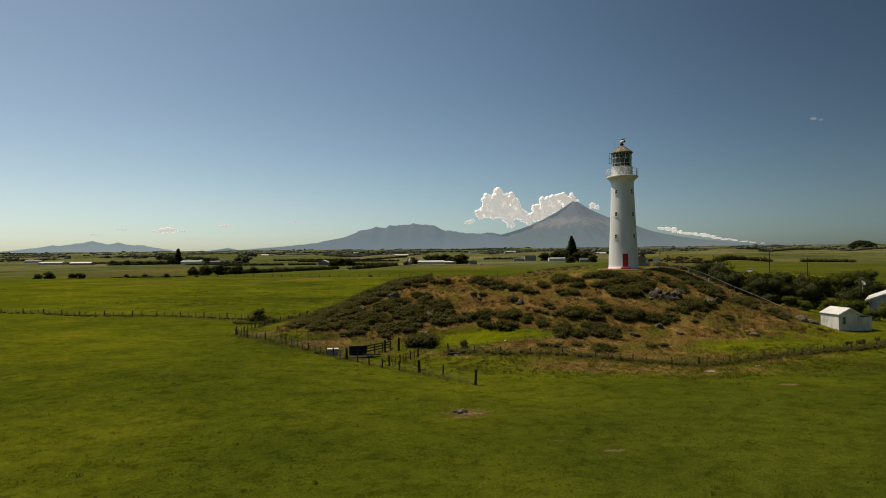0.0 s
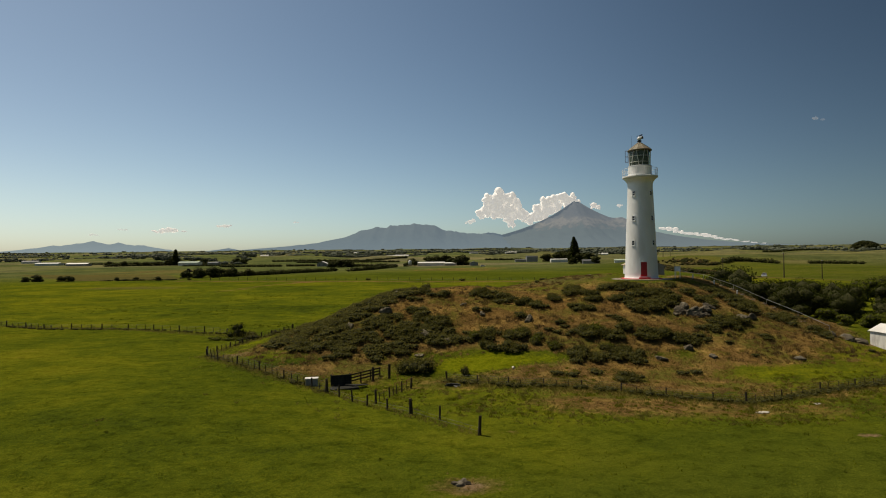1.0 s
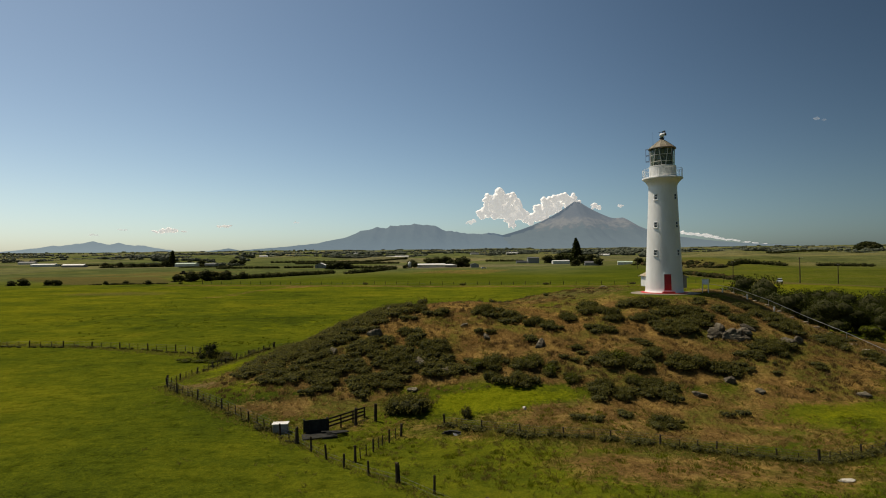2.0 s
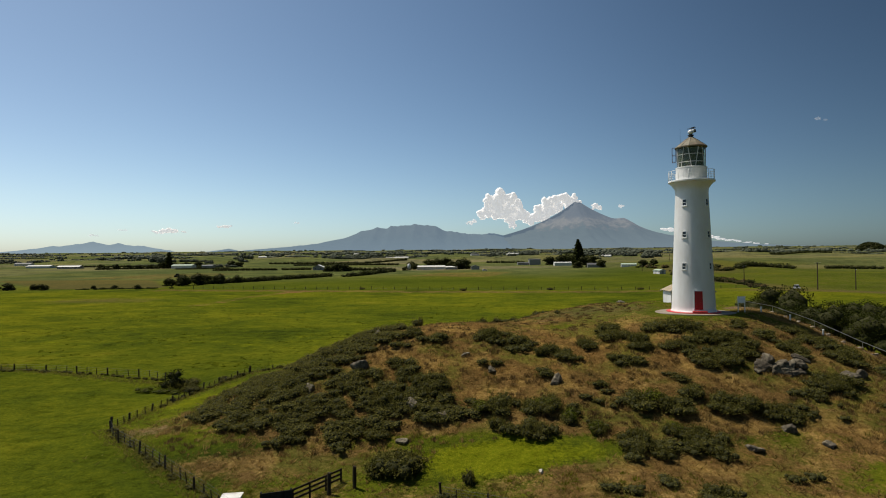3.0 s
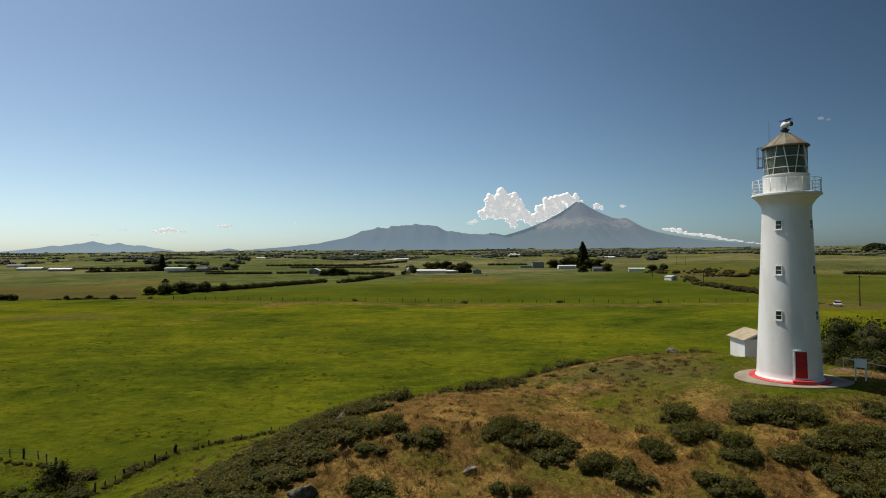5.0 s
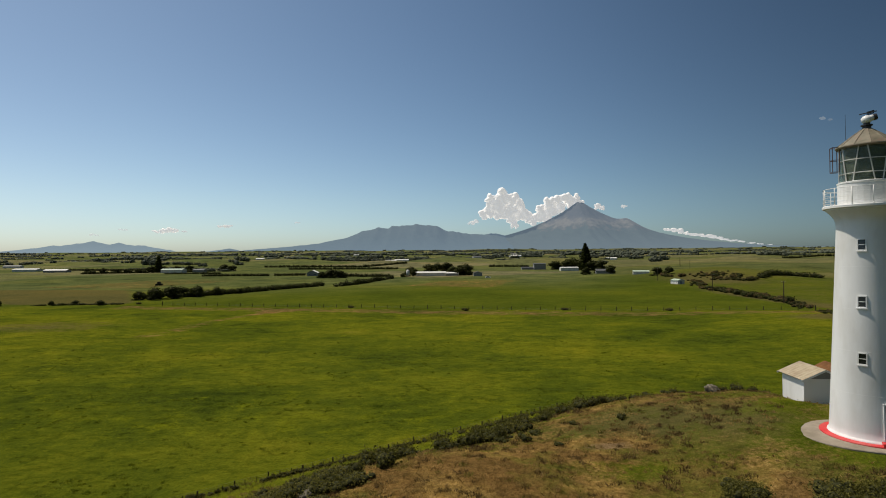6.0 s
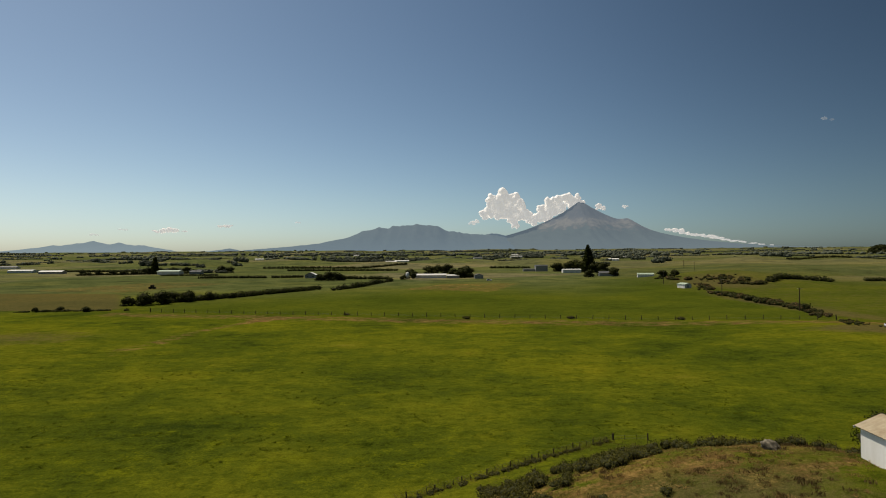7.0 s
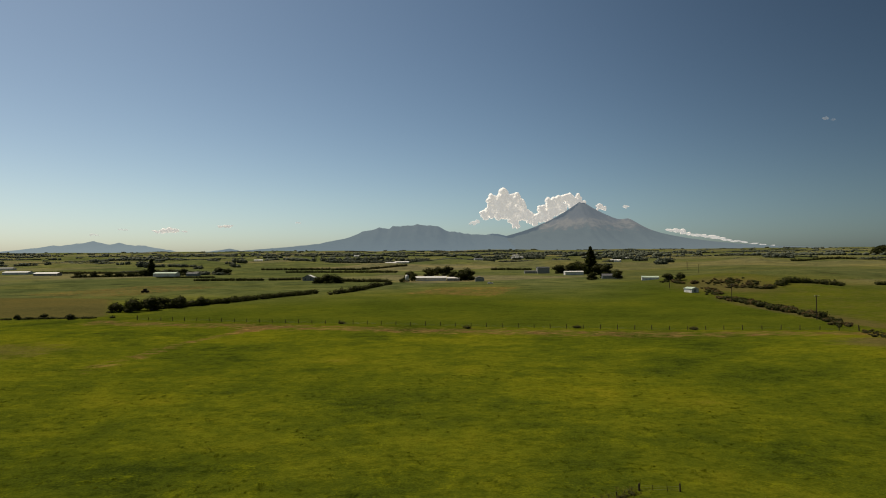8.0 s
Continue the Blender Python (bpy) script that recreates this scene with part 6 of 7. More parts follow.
for k in range(6200):
    x, y = rc.uniform(-22, 50), rc.uniform(56, 106)
    up, wild = float(swell(np.array([x]), np.array([y]))[0]), fbm(x / 4.0, y / 4.0, 52, 3)
    if up < (0.5 if x > 25 or x < 0 else 1.0) or wild < 0.40 or math.hypot(x - LX, y - LY) < 5.5 or (y > 83 and rc.random() < 0.35):
        continue
    tall = 0.6 if y > 83 else 1.0
    pool = rc.random() + 1.6 * (wild - 0.5)
    (dead if pool > 0.55 else (straw if pool > 0.22 else rank)).append((x, y, rc.uniform(0.22, 0.50), rc.uniform(0.20, 0.50) * tall))
    if y < 84 and rc.random() < 0.012:
        spots.append((x, y, rc.uniform(0.25, 0.6), rc.uniform(0.25, 0.5)))
scrub("hill_weeds", spots, 7, "small dark green bushes strewn over the knoll", WEED_ARRAYS)
scrub("dead_bracken", dead, 8, "brown dead bracken between the shrubs", TUFT_ARRAYS, M_BRACKEN)
scrub("straw_tussocks", straw, 9, "coarse bleached tussocks on the knoll", TUFT_ARRAYS, M_DRYGRASS)
scrub("rank_tussocks", rank, 10, "coarse olive tussocks on the knoll", TUFT_ARRAYS, M_OLIVE)
spots = []
shrub(-2.6, 63.2, 1.6, 1.5, 71), shrub(-1.6, 63.8, 1.2, 1.3, 72), shrub(-3.6, 63.6, 1.2, 1.3, 73)
shrub(2.2, 61.4, 0.45, 1.0, 76)
# weeds along the fences
rw = random.Random(9)
for line, n, lo, hi in ((((24.4, 52.9), (28.0, 54.1), (38.7, 57.2), (47.0, 60.0)), 120, 0.3, 0.6), (((44.5, 61.5), (51.0, 64.5)), 7, 0.6, 0.9), (((-27.0, 77.5), (-25.5, 88.0)), 8, 0.3, 0.5), (((0.5, 60.2), (6.8, 56.6), (14.0, 55.2), (24.0, 53.0)), 30, 0.2, 0.45),
                        (((-14.0, 102.4), (-1.0, 111.6), (20.0, 125.2)), 130, 0.3, 0.6), (((-26.5, 82.0), (-25.2, 90.0), (-23.5, 95.0), (-12.0, 104.0)), 60, 0.3, 0.7), (((-92.0, 106.4), (-76.0, 103.2), (-64.0, 98.6), (-53.7, 98.0), (-41.4, 95.1), (-33.0, 92.6)), 110, 0.25, 0.5), (((-27.5, 73.0), (-20.0, 65.5), (-13.3, 59.8), (-10.0, 56.7)), 36, 0.2, 0.45), (((-14.0, 59.8), (-12.6, 59.4)), 3, 0.5, 0.8)):
    pts = dense(line, 0.3)
    for k in range(n):
        x, y = pts[rw.randrange(len(pts))]
        spots.append((x + rw.uniform(-0.3, 0.3), y + rw.uniform(-0.3, 0.3), rw.uniform(0.2, 0.42), rw.uniform(lo, hi) * 0.7))
scrub("fence_weeds", spots, 5, "low dark weeds along the fences", WEED_ARRAYS)


# lumpy green growth on the strip before the knoll
spots = []
for k in range(2600):
    x, y = rw.uniform(-12, 52), rw.uniform(43, 62)
    if y > 46 + 0.12 * abs(x - 20) and swell(np.array([x]), np.array([y]))[0] < 0.9 and fbm(x / 3.0, y / 3.0, 57, 3) > 0.47 and y > 58.0 - 1.1 * (x + 10):
        spots.append((x, y, rw.uniform(0.18, 0.42), rw.uniform(0.10, 0.26)))
scrub("strip_tussocks", spots[::2], 12, "rank green tussocks before the knoll", TUFT_ARRAYS, M_GRASS)
scrub("strip_straw", spots[1::2], 13, "olive and straw tussocks before the knoll", TUFT_ARRAYS, M_OLIVE)
spots = []
for line, n in ((((24.4, 52.9), (28.0, 54.1), (32.2, 55.7), (38.7, 57.2), (47.0, 60.0), (52.0, 63.0)), 110), (((0.5, 60.2), (6.8, 56.6), (14.0, 55.2), (24.4, 52.9)), 60)):
    pts = dense(line, 0.25)
    for k in range(n):
        x, y = pts[rw.randrange(len(pts))]
        spots.append((x + rw.uniform(-0.25, 0.25), y + rw.uniform(-0.3, 0.1), rw.uniform(0.3, 0.55), rw.uniform(0.25, 0.5)))
scrub("ditch_weeds", spots, 14, "dark weeds in the ditch under the fence", WEED_ARRAYS)
# lone rushes and thistles on the open pasture
spots = [(x, y, rw.uniform(0.14, 0.26), rw.uniform(0.16, 0.28)) for x, y in ((-13.5, 33.0), (-17.0, 31.0), (-17.5, 26.5), (-9.0, 24.8), (-6.0, 25.6), (-15.2, 24.0), (4.5, 21.5), (12.0, 24.5), (-3.5, 40.5), (21.5, 38.0), (23.6, 44.3), (-22.0, 45.0), (31.0, 49.0), (8.5, 33.0))]
clumps = []
for k in range(3200):
    x, y = rw.uniform(-85, 48), 98 + 90 * rw.random() ** 1.3
    if y > 100 + 0.62 * (x + 18) and x > -0.9 * (y - 30) and fbm(x / 7.0, y / 4.0, 63, 3) > 0.56:
        clumps.append((x, y, rw.uniform(0.25, 0.6), rw.uniform(0.10, 0.22)))
scrub("field_tussocks", clumps, 17, "dark green grass clumps over the open field", TUFT_ARRAYS, M_GRASS)
scrub("pasture_rushes", spots, 11, "low green rushes and thistles on the pasture", TUFT_ARRAYS, M_SHRUB_GREEN)


def corner_bush(x, y):
    """A tall leafy bush, a few long flax blades at its foot."""
    root = thing("bush", x, y, ground_z(x, y), "tall dark leafy bush with flax beside the fence corner", "bush")
    rng = np.random.default_rng(4)
    n = 120
    a, tilt, ln = rng.uniform(0, 2 * np.pi, n), rng.uniform(0.3, 1.2, n), rng.uniform(0.8, 1.6, n)
    o = rng.normal(size=(n, 2)) * 0.5 + np.array([0.9, -0.3])
    dx, dy = np.cos(a), np.sin(a)
    v = []
    for t, w in ((0, 0.045), (0.55, 0.05), (1.0, 0.008)):
        out, up = ln * np.sin(tilt) * t ** 1.3, ln * np.cos(tilt) * t - 0.25 * ln * np.sin(tilt) * t * t
        for q in (-1, 1):
            v.append(np.stack([o[:, 0] + dx * out - q * dy * w, o[:, 1] + dy * out + q * dx * w, up], -1))
    v = np.stack(v, 1).reshape(-1, 3)
    k = np.arange(n)[:, None] * 6
    part("blades", np_mesh("blades", v, np.concatenate([k + [0, 1, 3, 2], k + [2, 3, 5, 4]]), [M_SHRUB]), None, root, "pale flax blades")
    lobes = [(0, 0, 0.8, 1.0, 0.9, 0.9), (-0.5, 0.2, 1.5, 0.6, 0.6, 0.6), (0.3, 0.1, 1.7, 0.5, 0.5, 0.5), (0.9, 0.2, 0.5, 0.8, 0.7, 0.6), (-1.0, -0.1, 0.5, 0.7, 0.7, 0.5), (1.6, 0.0, 0.3, 0.6, 0.6, 0.4)]
    part("foliage", crown_mesh("foliage", 77, lobes, 0.09, 1500, [M_TREE, M_SHRUB_CORE], 1.2, 0.74, 0.3), None, root)


corner_bush(-29.4, 88.0)
for k, (x, y, r, h) in enumerate(((-27.4, 87.2, 1.0, 0.9), (-30.4, 86.8, 0.9, 0.5), (-32.4, 87.4, 0.9, 0.5), (-28.6, 86.4, 0.9, 0.5), (-26.4, 86.2, 0.9, 0.8), (-31.0, 90.4, 0.9, 0.6), (-28.6, 90.6, 1.1, 0.8), (-25.0, 91.4, 0.8, 0.6))):
    shrub(x, y, r, h, 301 + k, k in (1, 2, 3))

# ---- trees ----
def limb(bm, pts, r0, r1, sides=7):
    """A tapered, bent limb through points."""
    pts = [Vector(p) for p in pts]
    rings = []
    for k, p in enumerate(pts):
        d = (pts[min(k + 1, len(pts) - 1)] - pts[max(k - 1, 0)]).normalized()
        u = d.orthogonal().normalized()
        w = d.cross(u)
        r = r0 + (r1 - r0) * k / (len(pts) - 1)
        rings.append([bm.verts.new(p + u * r * math.cos(2 * math.pi * j / sides) + w * r * math.sin(2 * math.pi * j / sides)) for j in range(sides)])
    for p, q in zip(rings, rings[1:]):
        for j in range(sides):
            bm.faces.new((p[j], p[(j + 1) % sides], q[(j + 1) % sides], q[j]))


def round_tree(seed, height, spread_r, leaf, count, mat, trunk_h):
    """A spreading tree: trunk and limbs under a crown of several lobes. Built at the origin."""
    rng = random.Random(seed)
    root = thing("tree", 0, 0, 0, "dark green spreading tree on the pasture", "tree", "trees")
    lobes = [(0, 0, height * 0.6, spread_r * 0.62, spread_r * 0.62, height * 0.38)]
    for k in range(13):
        a = 2 * math.pi * k / 6.5 + rng.uniform(-0.3, 0.3)
        q = spread_r * rng.uniform(0.35, 0.7)
        s = spread_r * rng.uniform(0.28, 0.45)
        lobes.append((q * math.cos(a), q * math.sin(a), height * rng.uniform(0.16, 0.78), s, s, s * rng.uniform(0.65, 0.9)))
    bm = bmesh.new()
    limb(bm, [(0, 0, -0.3), (0.05, 0, trunk_h * 0.5), (0.1, 0.05, trunk_h), (0, 0, height * 0.6)], 0.05 * height, 0.02 * height)
    trunk = part("trunk", bm, M_BARK, root, smooth=True)
    for l in lobes[1:7]:
        bm = bmesh.new()
        limb(bm, [(0.05, 0.03, trunk_h * 0.8), (l[0] * 0.5, l[1] * 0.5, (trunk_h + l[2]) * 0.52), l[:3]], 0.022 * height, 0.008 * height, 5)
        part("limb", bm, M_BARK, root, smooth=True)
    part("crown", crown_mesh("crown", seed, lobes, leaf, count, [mat, M_SHRUB_CORE], 0.6, 0.78), None, root)
    return root


def conifer(seed, height, spread_r, tiers):
    """A tall tiered pine."""
    root = thing("pine_tree", 0, 0, 0, "tall dark tiered pine tree", "tree", "trees")
    bm = bmesh.new()
    limb(bm, [(0, 0, -0.3), (0, 0, height * 0.5), (0, 0, height)], 0.025 * height, 0.004 * height)
    part("trunk", bm, M_BARK, root)
    rng = np.random.default_rng(seed)
    c, nrm, sz = [], [], []
    for k in range(tiers):
        f = k / (tiers - 1)
        z, r = height * (0.08 + 0.92 * f), (spread_r * (1 - f) ** 0.75 + 0.35) * rng.uniform(0.78, 1.12)
        for a in np.arange(8) * 2 * np.pi / 8 + rng.uniform(0, 6):
            reach = rng.uniform(0.7, 1.1)
            for s in np.linspace(0.15, 1.0, 8):
                for j in range(4):
                    c.append((r * reach * s * math.cos(a) + rng.normal() * 0.35, r * reach * s * math.sin(a) + rng.normal() * 0.35, z + 0.16 * r * s * s + rng.normal() * 0.35))
                    nrm.append((0.5 * math.cos(a), 0.5 * math.sin(a), 0.8)), sz.append(rng.uniform(0.4, 0.75))
    v, f = leaf_quads(rng, np.array(c), np.array(sz), np.array(nrm, float), 0.8)
    part("crown", np_mesh("crown", v, f, [M_TREE]), None, root)
    return root


NEAR_TREES = [round_tree(200 + k, h, r, 0.13, 3600, M_TREE, th) for k, (h, r, th) in enumerate(((5.6, 3.4, 1.0), (6.2, 3.9, 1.1), (5.0, 3.6, 0.8), (6.8, 3.6, 1.3)))]
TREES = [round_tree(210 + k, h, r, 0.25, 1100, M_TREE, th) for k, (h, r, th) in enumerate(((5.6, 3.4, 1.0), (6.2, 3.9, 1.1), (5.0, 3.6, 0.8), (6.8, 3.6, 1.3)))]
LIGHT_TREES = [round_tree(230 + k, h, r, 0.16, 1900, M_SHRUB_GREEN, th) for k, (h, r, th) in enumerate(((4.0, 2.8, 0.7), (3.4, 3.0, 0.5)))]
for o in LIGHT_TREES:
    tagged(o, "light green bushy tree behind the knoll")
PINE = conifer(8, 22.0, 6.6, 20)
PINE_SMALL = conifer(9, 15.0, 4.4, 15)
USED = set()


def plant(src, x, y, size=1.0, turn=0.0, label="", sink=0.1):
    m = pose(x, y, ground_z(x, y) - sink * size, 0, 0, turn)
    if src.name in USED:
        ob = copy_thing(src, m)
    else:
        USED.add(src.name)
        ob = src
        ob.matrix_basis = m
    ob.scale = (size, size, size)
    return tagged(ob, label)


rt = random.Random(21)
for k, (x, y, s) in enumerate(((49.0, 110.0, 0.9), (53.5, 106.0, 0.95), (57.5, 117.0, 1.05), (62.0, 123.5, 1.15), (66.0, 114.0, 1.0), (58.5, 101.5, 0.85), (64.5, 103.5, 0.9), (70.5, 108.5, 0.95), (76.0, 113.0, 1.0),
                                 (82.0, 108.0, 0.95), (70.0, 95.0, 0.8), (63.5, 95.0, 0.75), (68.0, 122.0, 1.1), (74.0, 122.0, 1.0), (97.0, 107.0, 1.0), (54.0, 121.0, 0.9), (59.0, 128.0, 1.0), (47.0, 118.0, 0.8), (44.8, 106.0, 0.62), (48.4, 105.0, 0.7), (52.0, 103.5, 0.72))):
    plant(NEAR_TREES[k % 4], x, y, s * (1.25 if x < 63 else 1.1), rt.uniform(0, 360), "dense dark tree with a low crown behind the knoll", 0.7)
for k, (x, y, s) in enumerate(((60.0, 86.0, 0.62), (66.0, 89.0, 0.75), (57.5, 91.0, 0.6), (67.0, 83.0, 0.6), (55.5, 84.5, 0.45), (62.0, 80.0, 0.5), (71.0, 87.0, 0.7), (75.0, 90.0, 0.75), (79.0, 91.5, 0.62), (93.0, 112.0, 1.15), (99.0, 119.0, 1.2), (84.0, 122.0, 1.0), (92.0, 132.0, 1.1), (101.0, 124.0, 1.0), (100.0, 140.0, 1.2), (110.0, 132.0, 1.1), (112.0, 150.0, 1.1), (88.0, 90.0, 0.9), (95.0, 97.0, 1.0), (122.0, 160.0, 1.2), (104.0, 114.0, 1.0))):
    plant(LIGHT_TREES[k % 2], x, y, s, rt.uniform(0, 360), "", 0.5)
# farm trees further off
for x, y, s in ((-137, 302, 1.0), (-131, 303, 1.15), (-126, 309, 1.2), (-127, 320, 1.1), (-119, 320, 1.0), (-114, 330, 0.85), (-108, 342, 0.75), (-122, 326, 1.0), (-133, 310, 1.15), (-159, 277, 0.4), (-152, 281, 0.45), (-139, 277, 0.45), (-182, 277, 0.75), (-187, 278, 0.65), (-198, 277, 0.75), (-203, 276, 0.65)):
    plant(TREES[rt.randrange(4)], x, y, s, rt.uniform(0, 360), "dark bushy tree by a field hedge", 1.3)
for x, y, s in ((-105, 524, 1.3), (-98, 526, 1.5), (-91, 524, 1.4), (-87, 527, 1.1), (14, 556, 1.9), (19, 562, 2.1), (8, 566, 1.6), (-17, 640, 2.0), (-8, 650, 1.8), (2, 660, 2.0), (-34, 600, 1.4), (-30, 590, 1.2), (-28, 545, 1.0), (-33, 538, 0.9), (-36, 530, 0.8),
                  (128, 690, 2.4), (140, 684, 2.6), (152, 674, 2.5), (160, 650, 2.6), (166, 645, 2.2), (147, 690, 2.5), (127, 548, 1.4), (151, 557, 1.3), (158, 580, 1.5), (145, 575, 1.4), (158, 462, 1.2), (162, 452, 1.0)):
    plant(TREES[rt.randrange(4)], x, y, s, rt.uniform(0, 360), "dark round farm tree beside buildings", 0.9)
for x, y, s in ((-340, 690, 1.5), (-352, 684, 1.3), (-330, 700, 1.6), (-318, 706, 1.5), (-362, 680, 1.2), (-372, 678, 1.3), (-385, 672, 1.2), (-400, 668, 1.2), (-268, 720, 1.7), (-258, 722, 1.6), (-306, 712, 1.6)):
    plant(TREES[rt.randrange(4)], x, y, s, rt.uniform(0, 360), "dark shelter tree beside a far farm", 1.0)
plant(PINE, 153, 655, 1.3), plant(PINE, 157, 662, 1.1, 50), plant(PINE_SMALL, -333, 693, 1.25, 20)


# ---- hedges ----
def hedge(line, height, width, per_metre, leaf, label, seed, ragged=0.3, mat=M_HEDGE):
    """A leafy hedge of joined lobes along a line."""
    rng = random.Random(seed)
    x0, y0 = line[0]
    root = thing("hedge", x0, y0, ground_z(x0, y0), label, "hedge", "field hedges")
    o = root.location
    lobes = []
    for x, y in dense(line, width * 0.5):
        if ragged > 0.5 and rng.random() < 0.18:
            continue
        w, h = width * rng.uniform(0.4, 0.75), height * rng.uniform(1 - ragged, 1 + ragged * 0.5)
        lobes.append((x + rng.uniform(-0.3, 0.3) * width - o.x, y + rng.uniform(-0.3, 0.3) * width - o.y, ground_z(x, y) - o.z + h * 0.35, w, w, h * 0.62))
    length = sum(math.hypot(b[0] - a[0], b[1] - a[1]) for a, b in zip(line, line[1:]))
    part("foliage", crown_mesh("foliage", seed, lobes, leaf, int(per_metre * length), [mat, M_SHRUB_CORE], 0.9, 0.8, 0.18), None, root)


DARK_HEDGE = "dark clipped hedge between paddocks"
hedge(((-128, 314), (-119, 327), (-105, 353), (-86.5, 389), (-79, 406)), 2.7, 4.2, 60, 0.36, "tall dark ragged hedge across the fields", 1)
hedge(((-165, 276), (-150, 279), (-126, 280)), 0.7, 2.0, 16, 0.35, "broken low hedge of dark bushes", 2, 0.6)
hedge(((-67, 396), (-60, 415), (-54, 436), (-50, 470), (-43, 500)), 2.8, 3.4, 16, 0.5, "broken dark hedge beside a field track", 3, 0.7)
hedge(((-229, 574), (-167, 575)), 2.6, 2.2, 30, 0.4, DARK_HEDGE, 4, 0.1)
hedge(((-161, 575), (-134, 580)), 2.6, 2.2, 30, 0.4, DARK_HEDGE, 5, 0.1)
hedge(((-92, 548), (-48, 534)), 3.0, 3.0, 24, 0.5, DARK_HEDGE, 6)
hedge(((-402, 664), (-340, 690), (-298, 703)), 3.4, 5.0, 14, 0.7, "dark shelter belt by a far farm", 7, 0.5)
hedge(((-298, 640), (-240, 640)), 2.0, 2.2, 20, 0.4, DARK_HEDGE, 8, 0.15)
hedge(((203, 408), (216, 421), (231, 425), (247, 418)), 3.2, 4.4, 34, 0.45, "dark thick hedge on the rolling pasture", 11, 0.4)
hedge(((284, 436), (300, 438), (318, 430)), 2.6, 4.0, 24, 0.5, "dark thick hedge on the rolling pasture", 18, 0.4)
hedge(((-560, 800), (-420, 770), (-300, 760)), 3.0, 3.0, 12, 0.6, DARK_HEDGE, 12, 0.2)
hedge(((-200, 760), (-60, 740)), 3.0, 3.0, 12, 0.6, DARK_HEDGE, 13, 0.2)
hedge(((520, 905), (575, 930), (640, 940)), 3.4, 4.0, 12, 0.7, DARK_HEDGE, 14, 0.3)
hedge(((640, 1000), (760, 1020)), 3.4, 4.0, 12, 0.7, DARK_HEDGE, 15, 0.3)
hedge(((-260, 850), (-120, 830), (-60, 900)), 3.2, 3.6, 12, 0.7, DARK_HEDGE, 16, 0.3)
hedge(((60, 800), (110, 790)), 3.0, 3.6, 12, 0.7, DARK_HEDGE, 17, 0.3)
rb = random.Random(3)
# uneven roadside scrub, a dense row near the poles and loose clumps on the mound
dark, brown = [], []
for line, n, wide, lo, hi in ((((141, 352), (139, 322), (135.4, 297), (134.5, 283), (133.5, 268)), 150, 3.6, 1.1, 2.6), (((133, 266), (129, 254), (121, 238)), 40, 2.8, 0.7, 1.7), (((152, 452), (156, 440), (163, 430)), 16, 3.0, 1.5, 2.8), (((184, 402), (190, 398), (197, 404)), 26, 3.2, 1.4, 2.8), (((170, 424), (182, 432), (192, 418), (178, 408)), 110, 10.0, 0.7, 1.9), (((148, 372), (156, 392), (160, 408)), 50, 5.0, 0.7, 2.0), (((122, 232), (114, 216), (109, 207)), 46, 3.0, 0.3, 0.8)):
    pts = dense(line, 0.5)
    for k in range(n):
        x, y = pts[rb.randrange(len(pts))]
        h = rb.uniform(lo, hi) * rb.uniform(0.6, 1.1)
        (dark if rb.random() < 0.62 else brown).append((x + rb.gauss(0, 0.45) * wide, y + rb.gauss(0, 0.45) * wide, h * rb.uniform(0.7, 1.2), h))
scrub("roadside_scrub", dark, 15, "dark uneven scrub along the road and on a mound", WEED_ARRAYS, M_HEDGE)
scrub("roadside_bracken", brown, 16, "brown dead growth among the roadside scrub", WEED_ARRAYS, M_BRACKEN)
for x, y in ((42.6, 244.5), (75.8, 238.5), (-34.1, 259.5), (8.0, 246.0)):
    shrub(x, y, 1.3, 1.1, rb.randrange(1000), False, "small dark bush at the paddock fence", "bushes by the paddock fence")


